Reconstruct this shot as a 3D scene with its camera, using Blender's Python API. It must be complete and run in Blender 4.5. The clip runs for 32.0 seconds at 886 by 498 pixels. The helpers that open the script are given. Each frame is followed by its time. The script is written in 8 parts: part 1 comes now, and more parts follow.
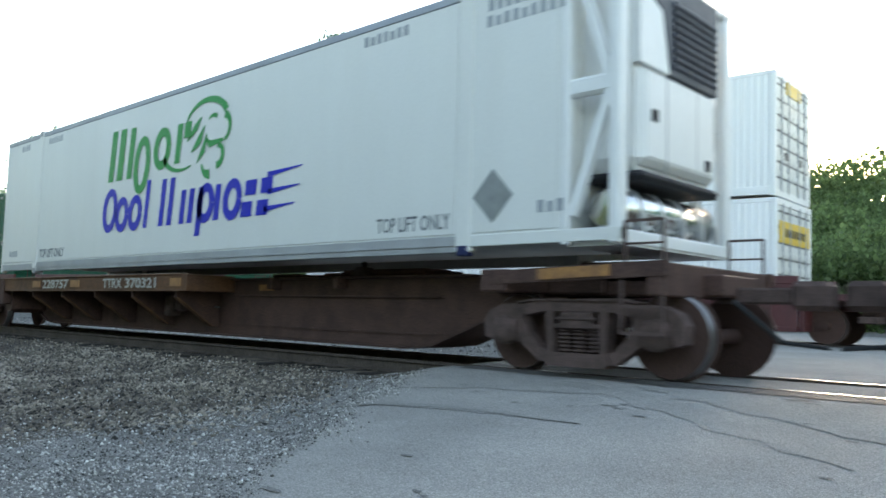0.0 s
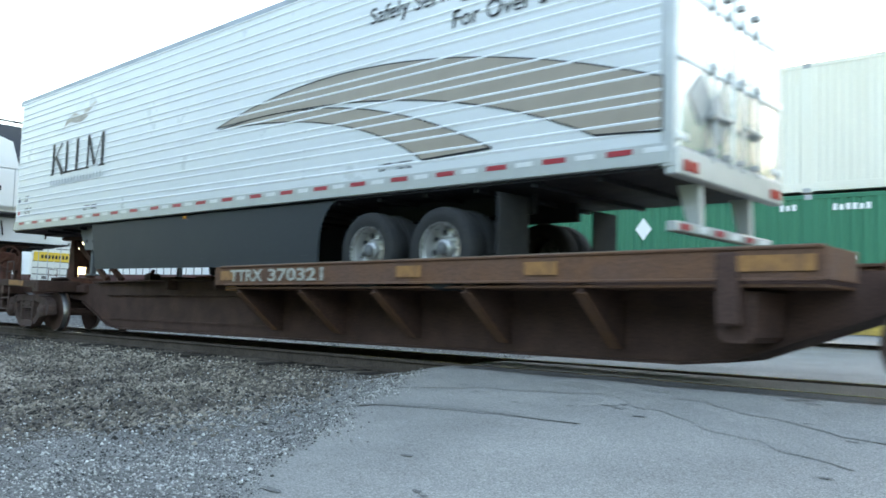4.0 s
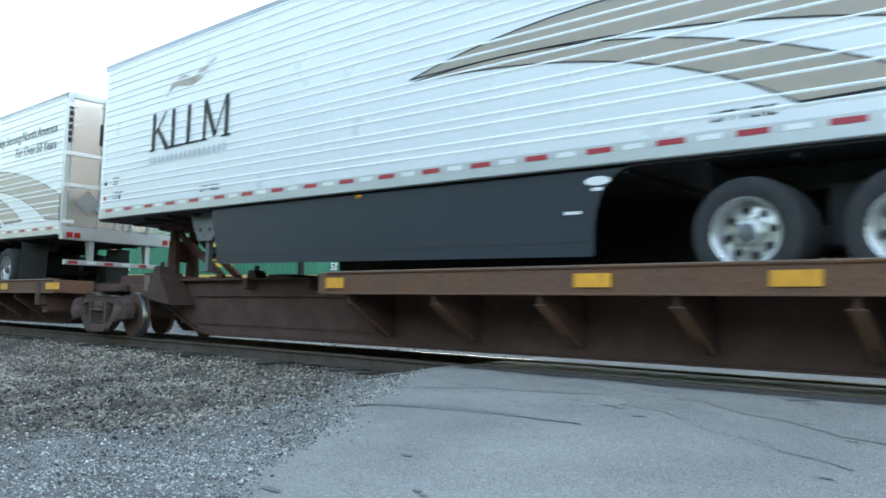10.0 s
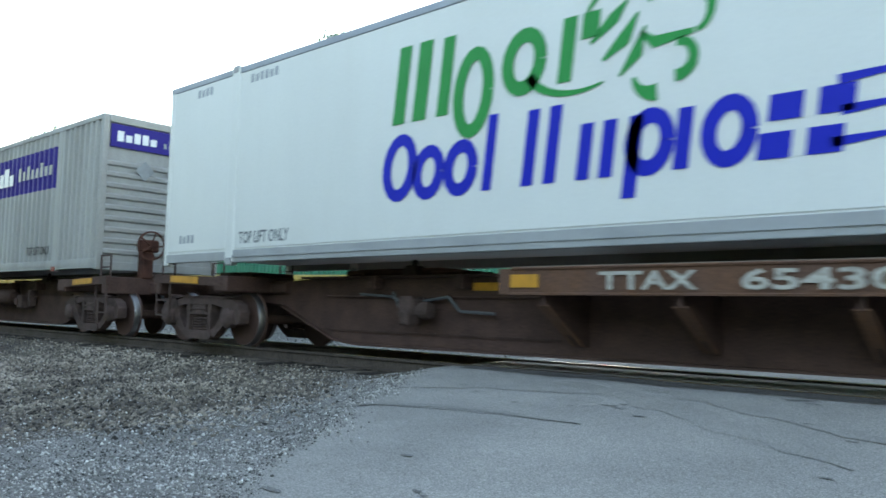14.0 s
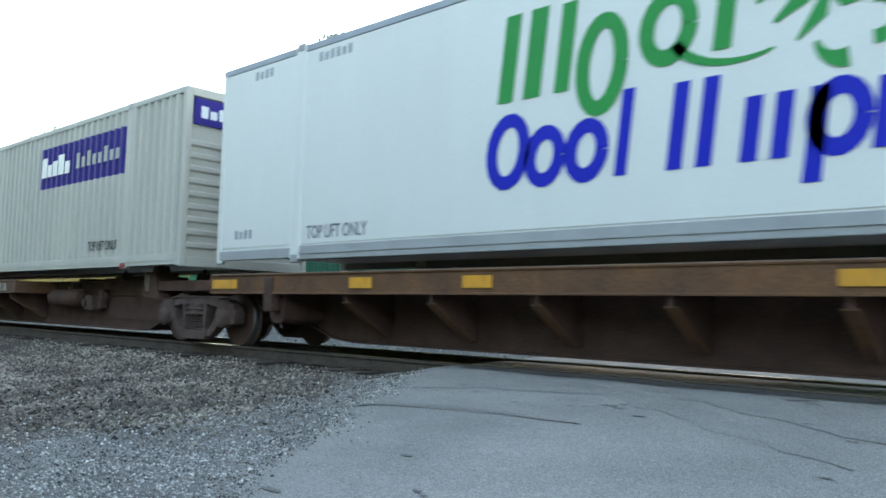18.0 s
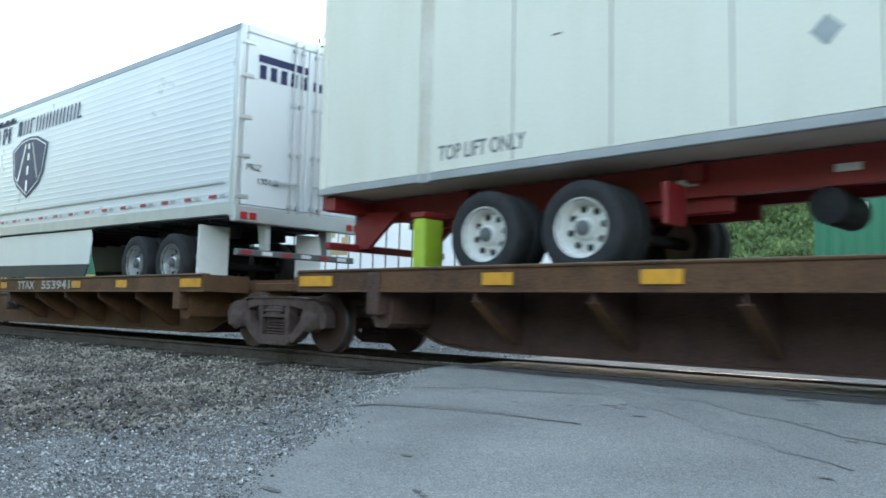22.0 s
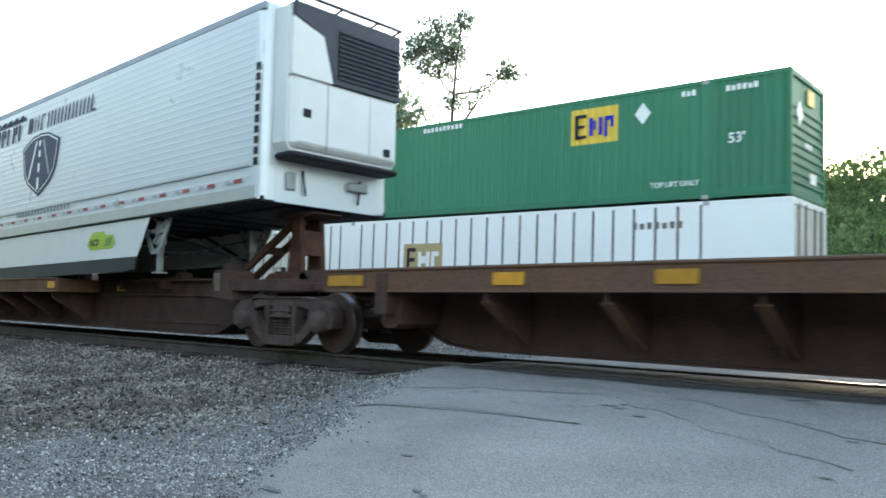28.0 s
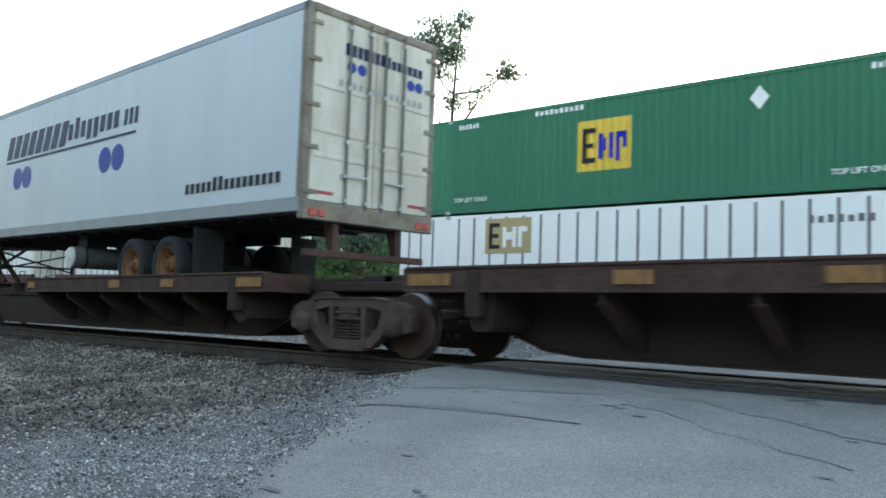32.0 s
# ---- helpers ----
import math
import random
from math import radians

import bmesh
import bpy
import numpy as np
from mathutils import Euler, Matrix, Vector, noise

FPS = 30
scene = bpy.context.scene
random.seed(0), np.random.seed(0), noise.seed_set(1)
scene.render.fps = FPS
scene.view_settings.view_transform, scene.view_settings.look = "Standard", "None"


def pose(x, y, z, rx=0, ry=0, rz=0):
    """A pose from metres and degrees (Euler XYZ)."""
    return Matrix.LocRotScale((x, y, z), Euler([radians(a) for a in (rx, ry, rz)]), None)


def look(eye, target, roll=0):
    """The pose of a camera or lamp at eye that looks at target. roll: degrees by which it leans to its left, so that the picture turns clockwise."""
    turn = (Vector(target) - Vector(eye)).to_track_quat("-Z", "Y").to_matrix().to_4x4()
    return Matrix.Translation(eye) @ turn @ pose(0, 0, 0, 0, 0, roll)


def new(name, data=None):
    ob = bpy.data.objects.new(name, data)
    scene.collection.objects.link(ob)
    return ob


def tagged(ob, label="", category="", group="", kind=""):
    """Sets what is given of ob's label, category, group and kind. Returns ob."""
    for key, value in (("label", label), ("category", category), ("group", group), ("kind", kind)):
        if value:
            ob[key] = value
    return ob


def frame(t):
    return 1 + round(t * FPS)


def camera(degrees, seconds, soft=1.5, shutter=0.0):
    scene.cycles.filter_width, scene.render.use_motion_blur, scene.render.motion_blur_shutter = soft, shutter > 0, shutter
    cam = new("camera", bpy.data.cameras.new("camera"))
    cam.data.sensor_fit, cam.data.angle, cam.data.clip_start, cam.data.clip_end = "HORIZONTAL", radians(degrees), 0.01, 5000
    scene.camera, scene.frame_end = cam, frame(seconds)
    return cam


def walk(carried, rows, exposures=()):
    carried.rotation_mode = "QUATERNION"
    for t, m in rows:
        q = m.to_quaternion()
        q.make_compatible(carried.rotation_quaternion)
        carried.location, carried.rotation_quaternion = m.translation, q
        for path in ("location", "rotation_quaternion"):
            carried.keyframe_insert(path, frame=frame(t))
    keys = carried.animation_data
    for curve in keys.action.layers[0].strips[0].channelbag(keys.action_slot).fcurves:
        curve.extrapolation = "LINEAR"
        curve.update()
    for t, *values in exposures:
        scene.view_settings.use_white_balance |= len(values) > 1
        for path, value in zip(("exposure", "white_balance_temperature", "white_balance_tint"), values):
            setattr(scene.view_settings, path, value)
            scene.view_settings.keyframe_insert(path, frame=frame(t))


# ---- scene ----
# ---------------------------------------------------------------- camera
EYE = Vector((0.0, -7.985, 0.605))
AIM = EYE + Vector((-0.6753, 0.7333, 0.0788))
cam = camera(57.95, 32.0, soft=1.6, shutter=0.22)
walk(cam, [(0.0, look(EYE, AIM, 1.397)), (32.0, look(EYE, AIM, 1.397))],
     exposures=[(0.0, 2.63, 7250, 14), (1.0, 2.68, 7250, 14), (2.5, 2.60, 7250, 14), (4.5, 3.29, 7250, 14), (13.3, 3.33, 7250, 14), (13.9, 2.95, 7250, 14), (18.2, 2.99, 7250, 14), (19.0, 2.99, 7250, 14), (19.9, 3.27, 7250, 14), (21.0, 3.31, 7250, 14), (22.0, 3.14, 7250, 14), (24.0, 3.05, 7250, 14), (25.5, 3.07, 7250, 14), (27.5, 2.74, 7250, 14), (28.2, 2.79, 7250, 14), (29.0, 3.08, 7250, 14), (30.2, 3.07, 7250, 14), (31.2, 2.82, 7250, 14), (32.0, 2.55, 7250, 14)])

# ---------------------------------------------------------------- world and sun
SUN_AZ, SUN_EL = radians(-14.0), radians(9.0)   # from +y towards -x, over the horizon
world = bpy.data.worlds.new("sky")
scene.world = world
world.use_nodes = True
wn = world.node_tree.nodes
wl = world.node_tree.links
sky = wn.new("ShaderNodeTexSky")
sky.sky_type = "NISHITA"
sky.sun_disc = False
sky.sun_elevation = SUN_EL
sky.sun_rotation = SUN_AZ
sky.dust_density = 0.7
sky.air_density = 1.0
sky.ozone_density = 1.0
wl.new(sky.outputs[0], wn["Background"].inputs[0])
wn["Background"].inputs[1].default_value = 0.15
sun = new("sun", bpy.data.lights.new("sun", "SUN"))
sun.data.energy = 0.8
sun.data.angle = radians(12)
sun.data.color = (1.0, 0.86, 0.68)
sun.matrix_world = look((0, 0, 0), (-math.sin(SUN_AZ) * math.cos(SUN_EL), -math.cos(SUN_AZ) * math.cos(SUN_EL), -math.sin(SUN_EL)))


# ---------------------------------------------------------------- the two trains' ways
RUN_TIMES = [0.0, 1.0, 2.0, 4.0, 6.0, 8.0, 9.0, 10.0, 11.0, 12.0, 13.0, 14.0, 15.0, 16.0, 17.0, 18.0, 19.0, 20.0, 22.0, 24.0, 26.0, 28.0, 29.0, 30.0, 31.0, 32.0]
SLACK = {1.0: -0.18, 12.0: -0.24, 14.0: -0.28, 18.0: 0.08, 20.0: -0.08, 30.0: 0.08}    # small surges of the near train


def run_near(t):
    return 10.079 * t - 0.0189 * t * t + 0.0000349 * t ** 3


FAR_YAW, FAR_GRADE, FAR_Y, FAR_SPEED = 2.005, 0.75, 11.675, 9.85


def far_pose(u, y=0.0, z=0.0):
    """A pose on the far track: u along it, y across, z over its rails."""
    a, g = radians(FAR_YAW), radians(FAR_GRADE)
    return pose(u * math.cos(a) - y * math.sin(a), FAR_Y + u * math.sin(a) + y * math.cos(a), 0.02 + z - u * math.sin(g), 0, FAR_GRADE, FAR_YAW)


NEAR_THINGS, FAR_THINGS, TURNING = [], [], []


# ---------------------------------------------------------------- mesh tools
class Shape:
    """Gathers vertices and faces of one mesh, with a material slot for each face."""

    def __init__(self):
        self.v, self.f, self.m = [], [], []

    def add(self, verts, faces, slot=0):
        n = len(self.v)
        self.v += [tuple(p) for p in verts]
        self.f += [tuple(i + n for i in f) for f in faces]
        self.m += [slot] * len(faces)
        return self

    def box(self, x0, x1, y0, y1, z0, z1, c=0.0, slot=0):
        if x0 > x1:
            x0, x1 = x1, x0
        if y0 > y1:
            y0, y1 = y1, y0
        if z0 > z1:
            z0, z1 = z1, z0
        if c <= 0:
            vs = [(x, y, z) for x in (x0, x1) for y in (y0, y1) for z in (z0, z1)]
            return self.add(vs, [(0, 1, 3, 2), (4, 6, 7, 5), (0, 4, 5, 1), (2, 3, 7, 6), (0, 2, 6, 4), (1, 5, 7, 3)], slot)
        c = min(c, (x1 - x0) * 0.45, (y1 - y0) * 0.45, (z1 - z0) * 0.45)
        m = Vector(((x0 + x1) / 2, (y0 + y1) / 2, (z0 + z1) / 2))
        h = Vector(((x1 - x0) / 2, (y1 - y0) / 2, (z1 - z0) / 2))
        vs, at = [], {}
        for sx in (-1, 1):
            for sy in (-1, 1):
                for sz in (-1, 1):
                    for k in range(3):
                        q = [h[i] - (0 if i == k else c) for i in range(3)]
                        at[sx, sy, sz, k] = len(vs)
                        vs.append((m.x + sx * q[0], m.y + sy * q[1], m.z + sz * q[2]))
        fs = []
        for s in (-1, 1):
            fs.append([at[s, a, b, 0] for a, b in ((-1, -1), (1, -1), (1, 1), (-1, 1))])
            fs.append([at[a, s, b, 1] for a, b in ((-1, -1), (1, -1), (1, 1), (-1, 1))])
            fs.append([at[a, b, s, 2] for a, b in ((-1, -1), (1, -1), (1, 1), (-1, 1))])
        for a in (-1, 1):
            for b in (-1, 1):
                fs.append([at[a, b, -1, 0], at[a, b, 1, 0], at[a, b, 1, 1], at[a, b, -1, 1]])
                fs.append([at[a, -1, b, 0], at[a, 1, b, 0], at[a, 1, b, 2], at[a, -1, b, 2]])
                fs.append([at[-1, a, b, 1], at[1, a, b, 1], at[1, a, b, 2], at[-1, a, b, 2]])
                for d in (-1, 1):
                    fs.append([at[a, b, d, 0], at[a, b, d, 1], at[a, b, d, 2]])
        return self.add(vs, fs, slot)

    def prism(self, poly, axis, a, b, slot=0):
        """A flat outline pushed along an axis: 'y' takes (x, z), 'x' takes (y, z), 'z' takes (x, y)."""
        def put(p, w):
            return (p[0], w, p[1]) if axis == "y" else (w, p[0], p[1]) if axis == "x" else (p[0], p[1], w)
        n = len(poly)
        vs = [put(p, a) for p in poly] + [put(p, b) for p in poly]
        fs = [tuple(range(n)), tuple(range(2 * n - 1, n - 1, -1))] + [(i, i + n, (i + 1) % n + n, (i + 1) % n) for i in range(n)]
        return self.add(vs, fs, slot)

    def bar(self, p, q, w, h=None, slot=0):
        """A square bar from p to q."""
        p, q = Vector(p), Vector(q)
        h = h or w
        d = (q - p).normalized()
        s = d.cross(Vector((0, 0, 1)))
        s = Vector((1, 0, 0)) if s.length < 1e-4 else s.normalized()
        u = s.cross(d)
        vs = [e + s * i * w / 2 + u * j * h / 2 for e in (p, q) for i, j in ((-1, -1), (1, -1), (1, 1), (-1, 1))]
        return self.add(vs, [(0, 1, 2, 3), (7, 6, 5, 4), (0, 4, 5, 1), (1, 5, 6, 2), (2, 6, 7, 3), (3, 7, 4, 0)], slot)

    def rod(self, p, q, r, n=8, r2=None, slot=0):
        p, q = Vector(p), Vector(q)
        r2 = r if r2 is None else r2
        d = (q - p).normalized()
        s = d.cross(Vector((0, 0, 1)))
        s = Vector((1, 0, 0)) if s.length < 1e-4 else s.normalized()
        u = s.cross(d)
        ring = [(math.cos(2 * math.pi * i / n), math.sin(2 * math.pi * i / n)) for i in range(n)]
        vs = [p + (s * a + u * b) * r for a, b in ring] + [q + (s * a + u * b) * r2 for a, b in ring]
        fs = [tuple(range(n)), tuple(range(2 * n - 1, n - 1, -1))] + [(i, i + n, (i + 1) % n + n, (i + 1) % n) for i in range(n)]
        return self.add(vs, fs, slot)

    def lathe(self, profile, centre, axis="y", n=24, slot=0):
        """A closed outline of (radius, place along the axis), turned round it."""
        c, vs, k = Vector(centre), [], len(profile)
        for i in range(n):
            a = 2 * math.pi * i / n
            for r, w in profile:
                o = (r * math.cos(a), w, r * math.sin(a)) if axis == "y" else (w, r * math.cos(a), r * math.sin(a)) if axis == "x" else (r * math.cos(a), r * math.sin(a), w)
                vs.append(c + Vector(o))
        fs = [(i * k + j, i * k + (j + 1) % k, ((i + 1) % n) * k + (j + 1) % k, ((i + 1) % n) * k + j) for i in range(n) for j in range(k)]
        return self.add(vs, fs, slot)

    def mesh(self, name, mats, smooth=False):
        me = bpy.data.meshes.new(name)
        me.from_pydata(self.v, [], self.f)
        for m in (mats if isinstance(mats, (list, tuple)) else [mats]):
            me.materials.append(m)
        if any(self.m):
            me.polygons.foreach_set("material_index", self.m)
        bm = bmesh.new()
        bm.from_mesh(me)
        bmesh.ops.recalc_face_normals(bm, faces=bm.faces)
        bm.to_mesh(me)
        bm.free()
        if smooth:
            me.shade_smooth()
            me.set_sharp_from_angle(angle=radians(40))
        me.update()
        return me


MESHES = {}


def part(name, shape, material, parent, label="", m=None, key=None, smooth=False):
    """ONE mesh object under a thing or a part. key: alike parts share one mesh."""
    if key is not None and key in MESHES:
        me = MESHES[key]
    else:
        me = (shape() if callable(shape) else shape).mesh(name, material, smooth)
        if key is not None:
            MESHES[key] = me
    ob = new(name, me)
    ob.parent = parent
    if m is not None:
        ob.matrix_basis = m
    return tagged(ob, label)


def thing(name, label, category, group="", kind=""):
    return tagged(new(name), label, category, group, kind)


def lettering(name, words, size, material, parent, m, shear=0.0, spacing=1.0, bold=0.0, width=None):
    """Writing in the built-in font as a thin mesh: x to the right, y up."""
    key = ("text", words, size, shear, spacing, bold, material.name)
    if key not in MESHES:
        cu = bpy.data.curves.new(name, "FONT")
        cu.body, cu.size, cu.shear, cu.space_character, cu.offset = words, size, shear, spacing, bold
        cu.resolution_u, cu.extrude = 3, 0.001
        ob = bpy.data.objects.new(name, cu)
        scene.collection.objects.link(ob)
        bpy.context.view_layer.update()
        me = bpy.data.meshes.new_from_object(ob.evaluated_get(bpy.context.evaluated_depsgraph_get()))
        bpy.data.objects.remove(ob)
        me.materials.clear()
        me.materials.append(material)
        MESHES[key] = me
    ob = new(name, MESHES[key])
    ob.parent = parent
    if width:
        m = m @ Matrix.Diagonal((width / max(v.co.x for v in ob.data.vertices), 1, 1, 1))
    ob.matrix_basis = m
    return ob


def on_side(x, y, z):
    """Writing on a face that looks towards -y."""
    return pose(x, y, z, 90, 0, 0)


def on_end(x, y, z):
    """Writing on a face that looks towards +x."""
    return pose(x, y, z, 90, 0, 90)


# ---------------------------------------------------------------- materials
def surface(name, colour, rough=0.6, metal=0.0, vary=0.12, dark=None, scale=3.0, fine=60.0, bump=0.15, streak=0.0, island=0.0, spread=0.0, clear=0.0, speck=0.0, grit=75.0):
    """Painted, rusty or stony surface: large stains towards the colour 'dark', fine grain, relief.
    streak: stains drawn out downwards; island: each stone, spread: each object a shade of its own;
    speck: how far single chips of the size 1 / grit stand out."""
    mt = bpy.data.materials.new(name)
    mt.use_nodes = True
    n, l = mt.node_tree.nodes, mt.node_tree.links
    b = n["Principled BSDF"]
    b.inputs["Roughness"].default_value = rough
    b.inputs["Metallic"].default_value = metal
    b.inputs["Coat Weight"].default_value = clear
    co = n.new("ShaderNodeTexCoord")
    mp = n.new("ShaderNodeMapping")
    l.new(co.outputs["Object"], mp.inputs[0])
    if streak:
        mp.inputs["Scale"].default_value = (1, 1, streak)
    big = n.new("ShaderNodeTexNoise")
    big.inputs["Scale"].default_value = scale
    big.inputs["Detail"].default_value = 6
    big.inputs["Roughness"].default_value = 0.62
    l.new(mp.outputs[0], big.inputs["Vector"])
    small = n.new("ShaderNodeTexNoise")
    small.inputs["Scale"].default_value = fine
    small.inputs["Detail"].default_value = 3
    l.new(co.outputs["Object"], small.inputs["Vector"])
    ramp = n.new("ShaderNodeMapRange")
    ramp.inputs[1].default_value, ramp.inputs[2].default_value = 0.38, 0.72
    l.new(big.outputs[0], ramp.inputs[0])
    mix = n.new("ShaderNodeMix")
    mix.data_type = "RGBA"
    mix.inputs[6].default_value = (*colour, 1)
    dk = dark or tuple(c * 0.55 for c in colour)
    mix.inputs[7].default_value = (*dk, 1)
    amount = n.new("ShaderNodeMath")
    amount.operation = "MULTIPLY"
    amount.inputs[1].default_value = min(1.0, vary * 3)
    l.new(ramp.outputs[0], amount.inputs[0])
    l.new(amount.outputs[0], mix.inputs[0])
    grain = n.new("ShaderNodeMapRange")
    grain.inputs[1].default_value, grain.inputs[2].default_value = 0.3, 0.7
    even = vary if bump > 0.1 else vary * 0.3     # smooth paint shows hardly any grain
    grain.inputs[3].default_value, grain.inputs[4].default_value = 1 - even, 1 + even
    l.new(small.outputs[0], grain.inputs[0])
    value = grain.outputs[0]
    if island or spread:
        if island:
            src = n.new("ShaderNodeNewGeometry").outputs["Random Per Island"]
        else:
            src = n.new("ShaderNodeObjectInfo").outputs["Random"]
        r = n.new("ShaderNodeMapRange")
        k = island or spread
        r.inputs[3].default_value, r.inputs[4].default_value = 1 - k, 1 + k
        l.new(src, r.inputs[0])
        mul = n.new("ShaderNodeMath")
        mul.operation = "MULTIPLY"
        l.new(value, mul.inputs[0])
        l.new(r.outputs[0], mul.inputs[1])
        value = mul.outputs[0]
    if speck:
        chips = n.new("ShaderNodeTexVoronoi")
        chips.inputs["Scale"].default_value = grit
        l.new(co.outputs["Object"], chips.inputs["Vector"])
        tone = n.new("ShaderNodeSeparateColor")
        l.new(chips.outputs["Color"], tone.inputs[0])
        r = n.new("ShaderNodeMapRange")
        r.inputs[3].default_value, r.inputs[4].default_value = 1 - speck, 1 + speck
        l.new(tone.outputs[0], r.inputs[0])
        mul = n.new("ShaderNodeMath")
        mul.operation = "MULTIPLY"
        l.new(value, mul.inputs[0])
        l.new(r.outputs[0], mul.inputs[1])
        value = mul.outputs[0]
    sc = n.new("ShaderNodeVectorMath")
    sc.operation = "SCALE"
    l.new(mix.outputs[2], sc.inputs[0])
    l.new(value, sc.inputs["Scale"])
    l.new(sc.outputs[0], b.inputs["Base Color"])
    rr = n.new("ShaderNodeMapRange")
    rr.inputs[3].default_value, rr.inputs[4].default_value = max(0.03, rough - 0.12), min(1, rough + 0.15)
    l.new(big.outputs[0], rr.inputs[0])
    l.new(rr.outputs[0], b.inputs["Roughness"])
    if bump:
        bp = n.new("ShaderNodeBump")
        bp.inputs["Strength"].default_value = bump if bump > 0.1 else bump * 0.35
        bp.inputs["Distance"].default_value = 0.01
        l.new(small.outputs[0], bp.inputs["Height"])
        l.new(bp.outputs[0], b.inputs["Normal"])
    return mt


RUST = surface("brown_weathered_steel", (0.092, 0.051, 0.041), 0.75, vary=0.28, dark=(0.050, 0.030, 0.026), scale=2.2, fine=40, bump=0.3, spread=0.18)
RUST_DARK = surface("sooty_dark_steel", (0.052, 0.036, 0.033), 0.75, vary=0.25, dark=(0.062, 0.036, 0.025), scale=2.2, fine=40, bump=0.3, spread=0.15)
STAINED_FRAME = surface("rust_stained_frame", (0.26, 0.22, 0.175), 0.65, vary=0.25, dark=(0.13, 0.085, 0.055), scale=3, fine=40, bump=0.15)
OLD_WHITE = surface("dull_white_trailer_paint", (0.61, 0.63, 0.65), 0.45, vary=0.08, dark=(0.43, 0.43, 0.43), scale=1.2, fine=40, bump=0.04, streak=0.25)
# Paler than the sills: dust, plus the light its edge catches, as colour.
LIP = surface("dusty_worn_highlit_edge", (0.17, 0.12, 0.085), 0.8, vary=0.25, dark=(0.09, 0.06, 0.04), scale=3, fine=40, bump=0.2)
RUST_SILL = surface("brown_oxide_paint", (0.130, 0.070, 0.050), 0.7, vary=0.28, dark=(0.17, 0.080, 0.040), scale=2.5, fine=50, bump=0.25, spread=0.15)
RUST_ORANGE = surface("orange_brown_rusty_paint", (0.150, 0.072, 0.036), 0.7, vary=0.3, dark=(0.070, 0.040, 0.028), scale=2.0, fine=50, bump=0.25, spread=0.12)
RUST_BOGIE = surface("dusty_cast_steel", (0.108, 0.070, 0.062), 0.85, vary=0.28, dark=(0.050, 0.036, 0.030), scale=6, fine=70, bump=0.35, spread=0.12)
RUST_RED = surface("rusty_red_steel", (0.095, 0.040, 0.028), 0.75, vary=0.28, dark=(0.038, 0.020, 0.016), scale=4, fine=50, bump=0.3, spread=0.2)
WHEEL = surface("dull_wheel_steel", (0.082, 0.046, 0.038), 0.75, 0.0, vary=0.2, dark=(0.07, 0.040, 0.028), scale=8, fine=60, bump=0.2)
TREAD = surface("polished_tread_steel", (0.26, 0.25, 0.245), 0.42, 1.0, vary=0.12, scale=10, bump=0.03)
RAIL_TOP = surface("polished_rail_steel", (0.55, 0.55, 0.56), 0.22, 1.0, vary=0.06, scale=4, bump=0.02)
RAIL_SIDE = surface("rusty_rail_steel", (0.085, 0.066, 0.054), 0.85, vary=0.25, scale=3, fine=40, bump=0.3)
YELLOW = surface("yellow_reflective_strip", (0.66, 0.29, 0.02), 0.5, vary=0.2, dark=(0.30, 0.14, 0.025), scale=6, fine=30, bump=0.08, spread=0.2)
YELLOW_PAINT = surface("worn_yellow_paint", (0.37, 0.165, 0.045), 0.6, vary=0.3, dark=(0.12, 0.06, 0.035), scale=5, fine=40, bump=0.2)
WHITE_MARK = surface("worn_white_lettering", (0.47, 0.44, 0.38), 0.7, vary=0.25, dark=(0.15, 0.125, 0.10), scale=14, fine=60, bump=0.05)
TRAILER_WHITE = surface("white_trailer_paint", (0.66, 0.68, 0.69), 0.32, vary=0.05, dark=(0.56, 0.57, 0.56), scale=1.2, fine=40, bump=0.03, streak=0.25)
TRAILER_SILVER = surface("bright_aluminium_sheet", (0.70, 0.72, 0.735), 0.30, 0.25, vary=0.05, dark=(0.55, 0.57, 0.585), scale=1.4, fine=30, bump=0.04, streak=0.3)
RIB = surface("fluted_white_aluminium", (0.64, 0.655, 0.67), 0.30, 0.1, vary=0.05, dark=(0.53, 0.545, 0.555), scale=1.2, fine=30, bump=0.03)
CREAM = surface("yellowed_white_paint", (0.69, 0.665, 0.575), 0.45, vary=0.1, dark=(0.54, 0.48, 0.36), scale=1.3, fine=30, bump=0.05, streak=0.2)
DIRTY_WHITE = surface("dirty_white_door_paint", (0.63, 0.60, 0.53), 0.5, vary=0.22, dark=(0.33, 0.25, 0.15), scale=1.8, fine=30, bump=0.08, streak=0.3)
REEFER_WHITE = surface("white_moulded_plastic", (0.75, 0.75, 0.735), 0.35, vary=0.06, dark=(0.55, 0.53, 0.48), scale=2.5, fine=40, bump=0.03)
CONT_WHITE = surface("white_container_paint", (0.69, 0.69, 0.655), 0.4, vary=0.08, dark=(0.56, 0.545, 0.50), scale=1.1, fine=30, bump=0.04, streak=0.2)
STRIPED_WHITE = surface("bright_white_container_paint", (0.80, 0.80, 0.785), 0.4, vary=0.08, dark=(0.62, 0.585, 0.50), scale=0.8, fine=30, bump=0.03, streak=0.3)
CONT_GREY = surface("grey_container_paint", (0.47, 0.455, 0.405), 0.5, vary=0.12, dark=(0.30, 0.29, 0.27), scale=1.0, fine=30, bump=0.05, streak=0.15)
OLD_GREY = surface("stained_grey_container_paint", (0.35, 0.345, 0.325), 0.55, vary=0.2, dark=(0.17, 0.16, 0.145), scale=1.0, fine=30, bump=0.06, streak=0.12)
GREY_RAIL = surface("grey_bottom_rail_paint", (0.34, 0.345, 0.345), 0.5, vary=0.12, scale=2, fine=30, bump=0.06)
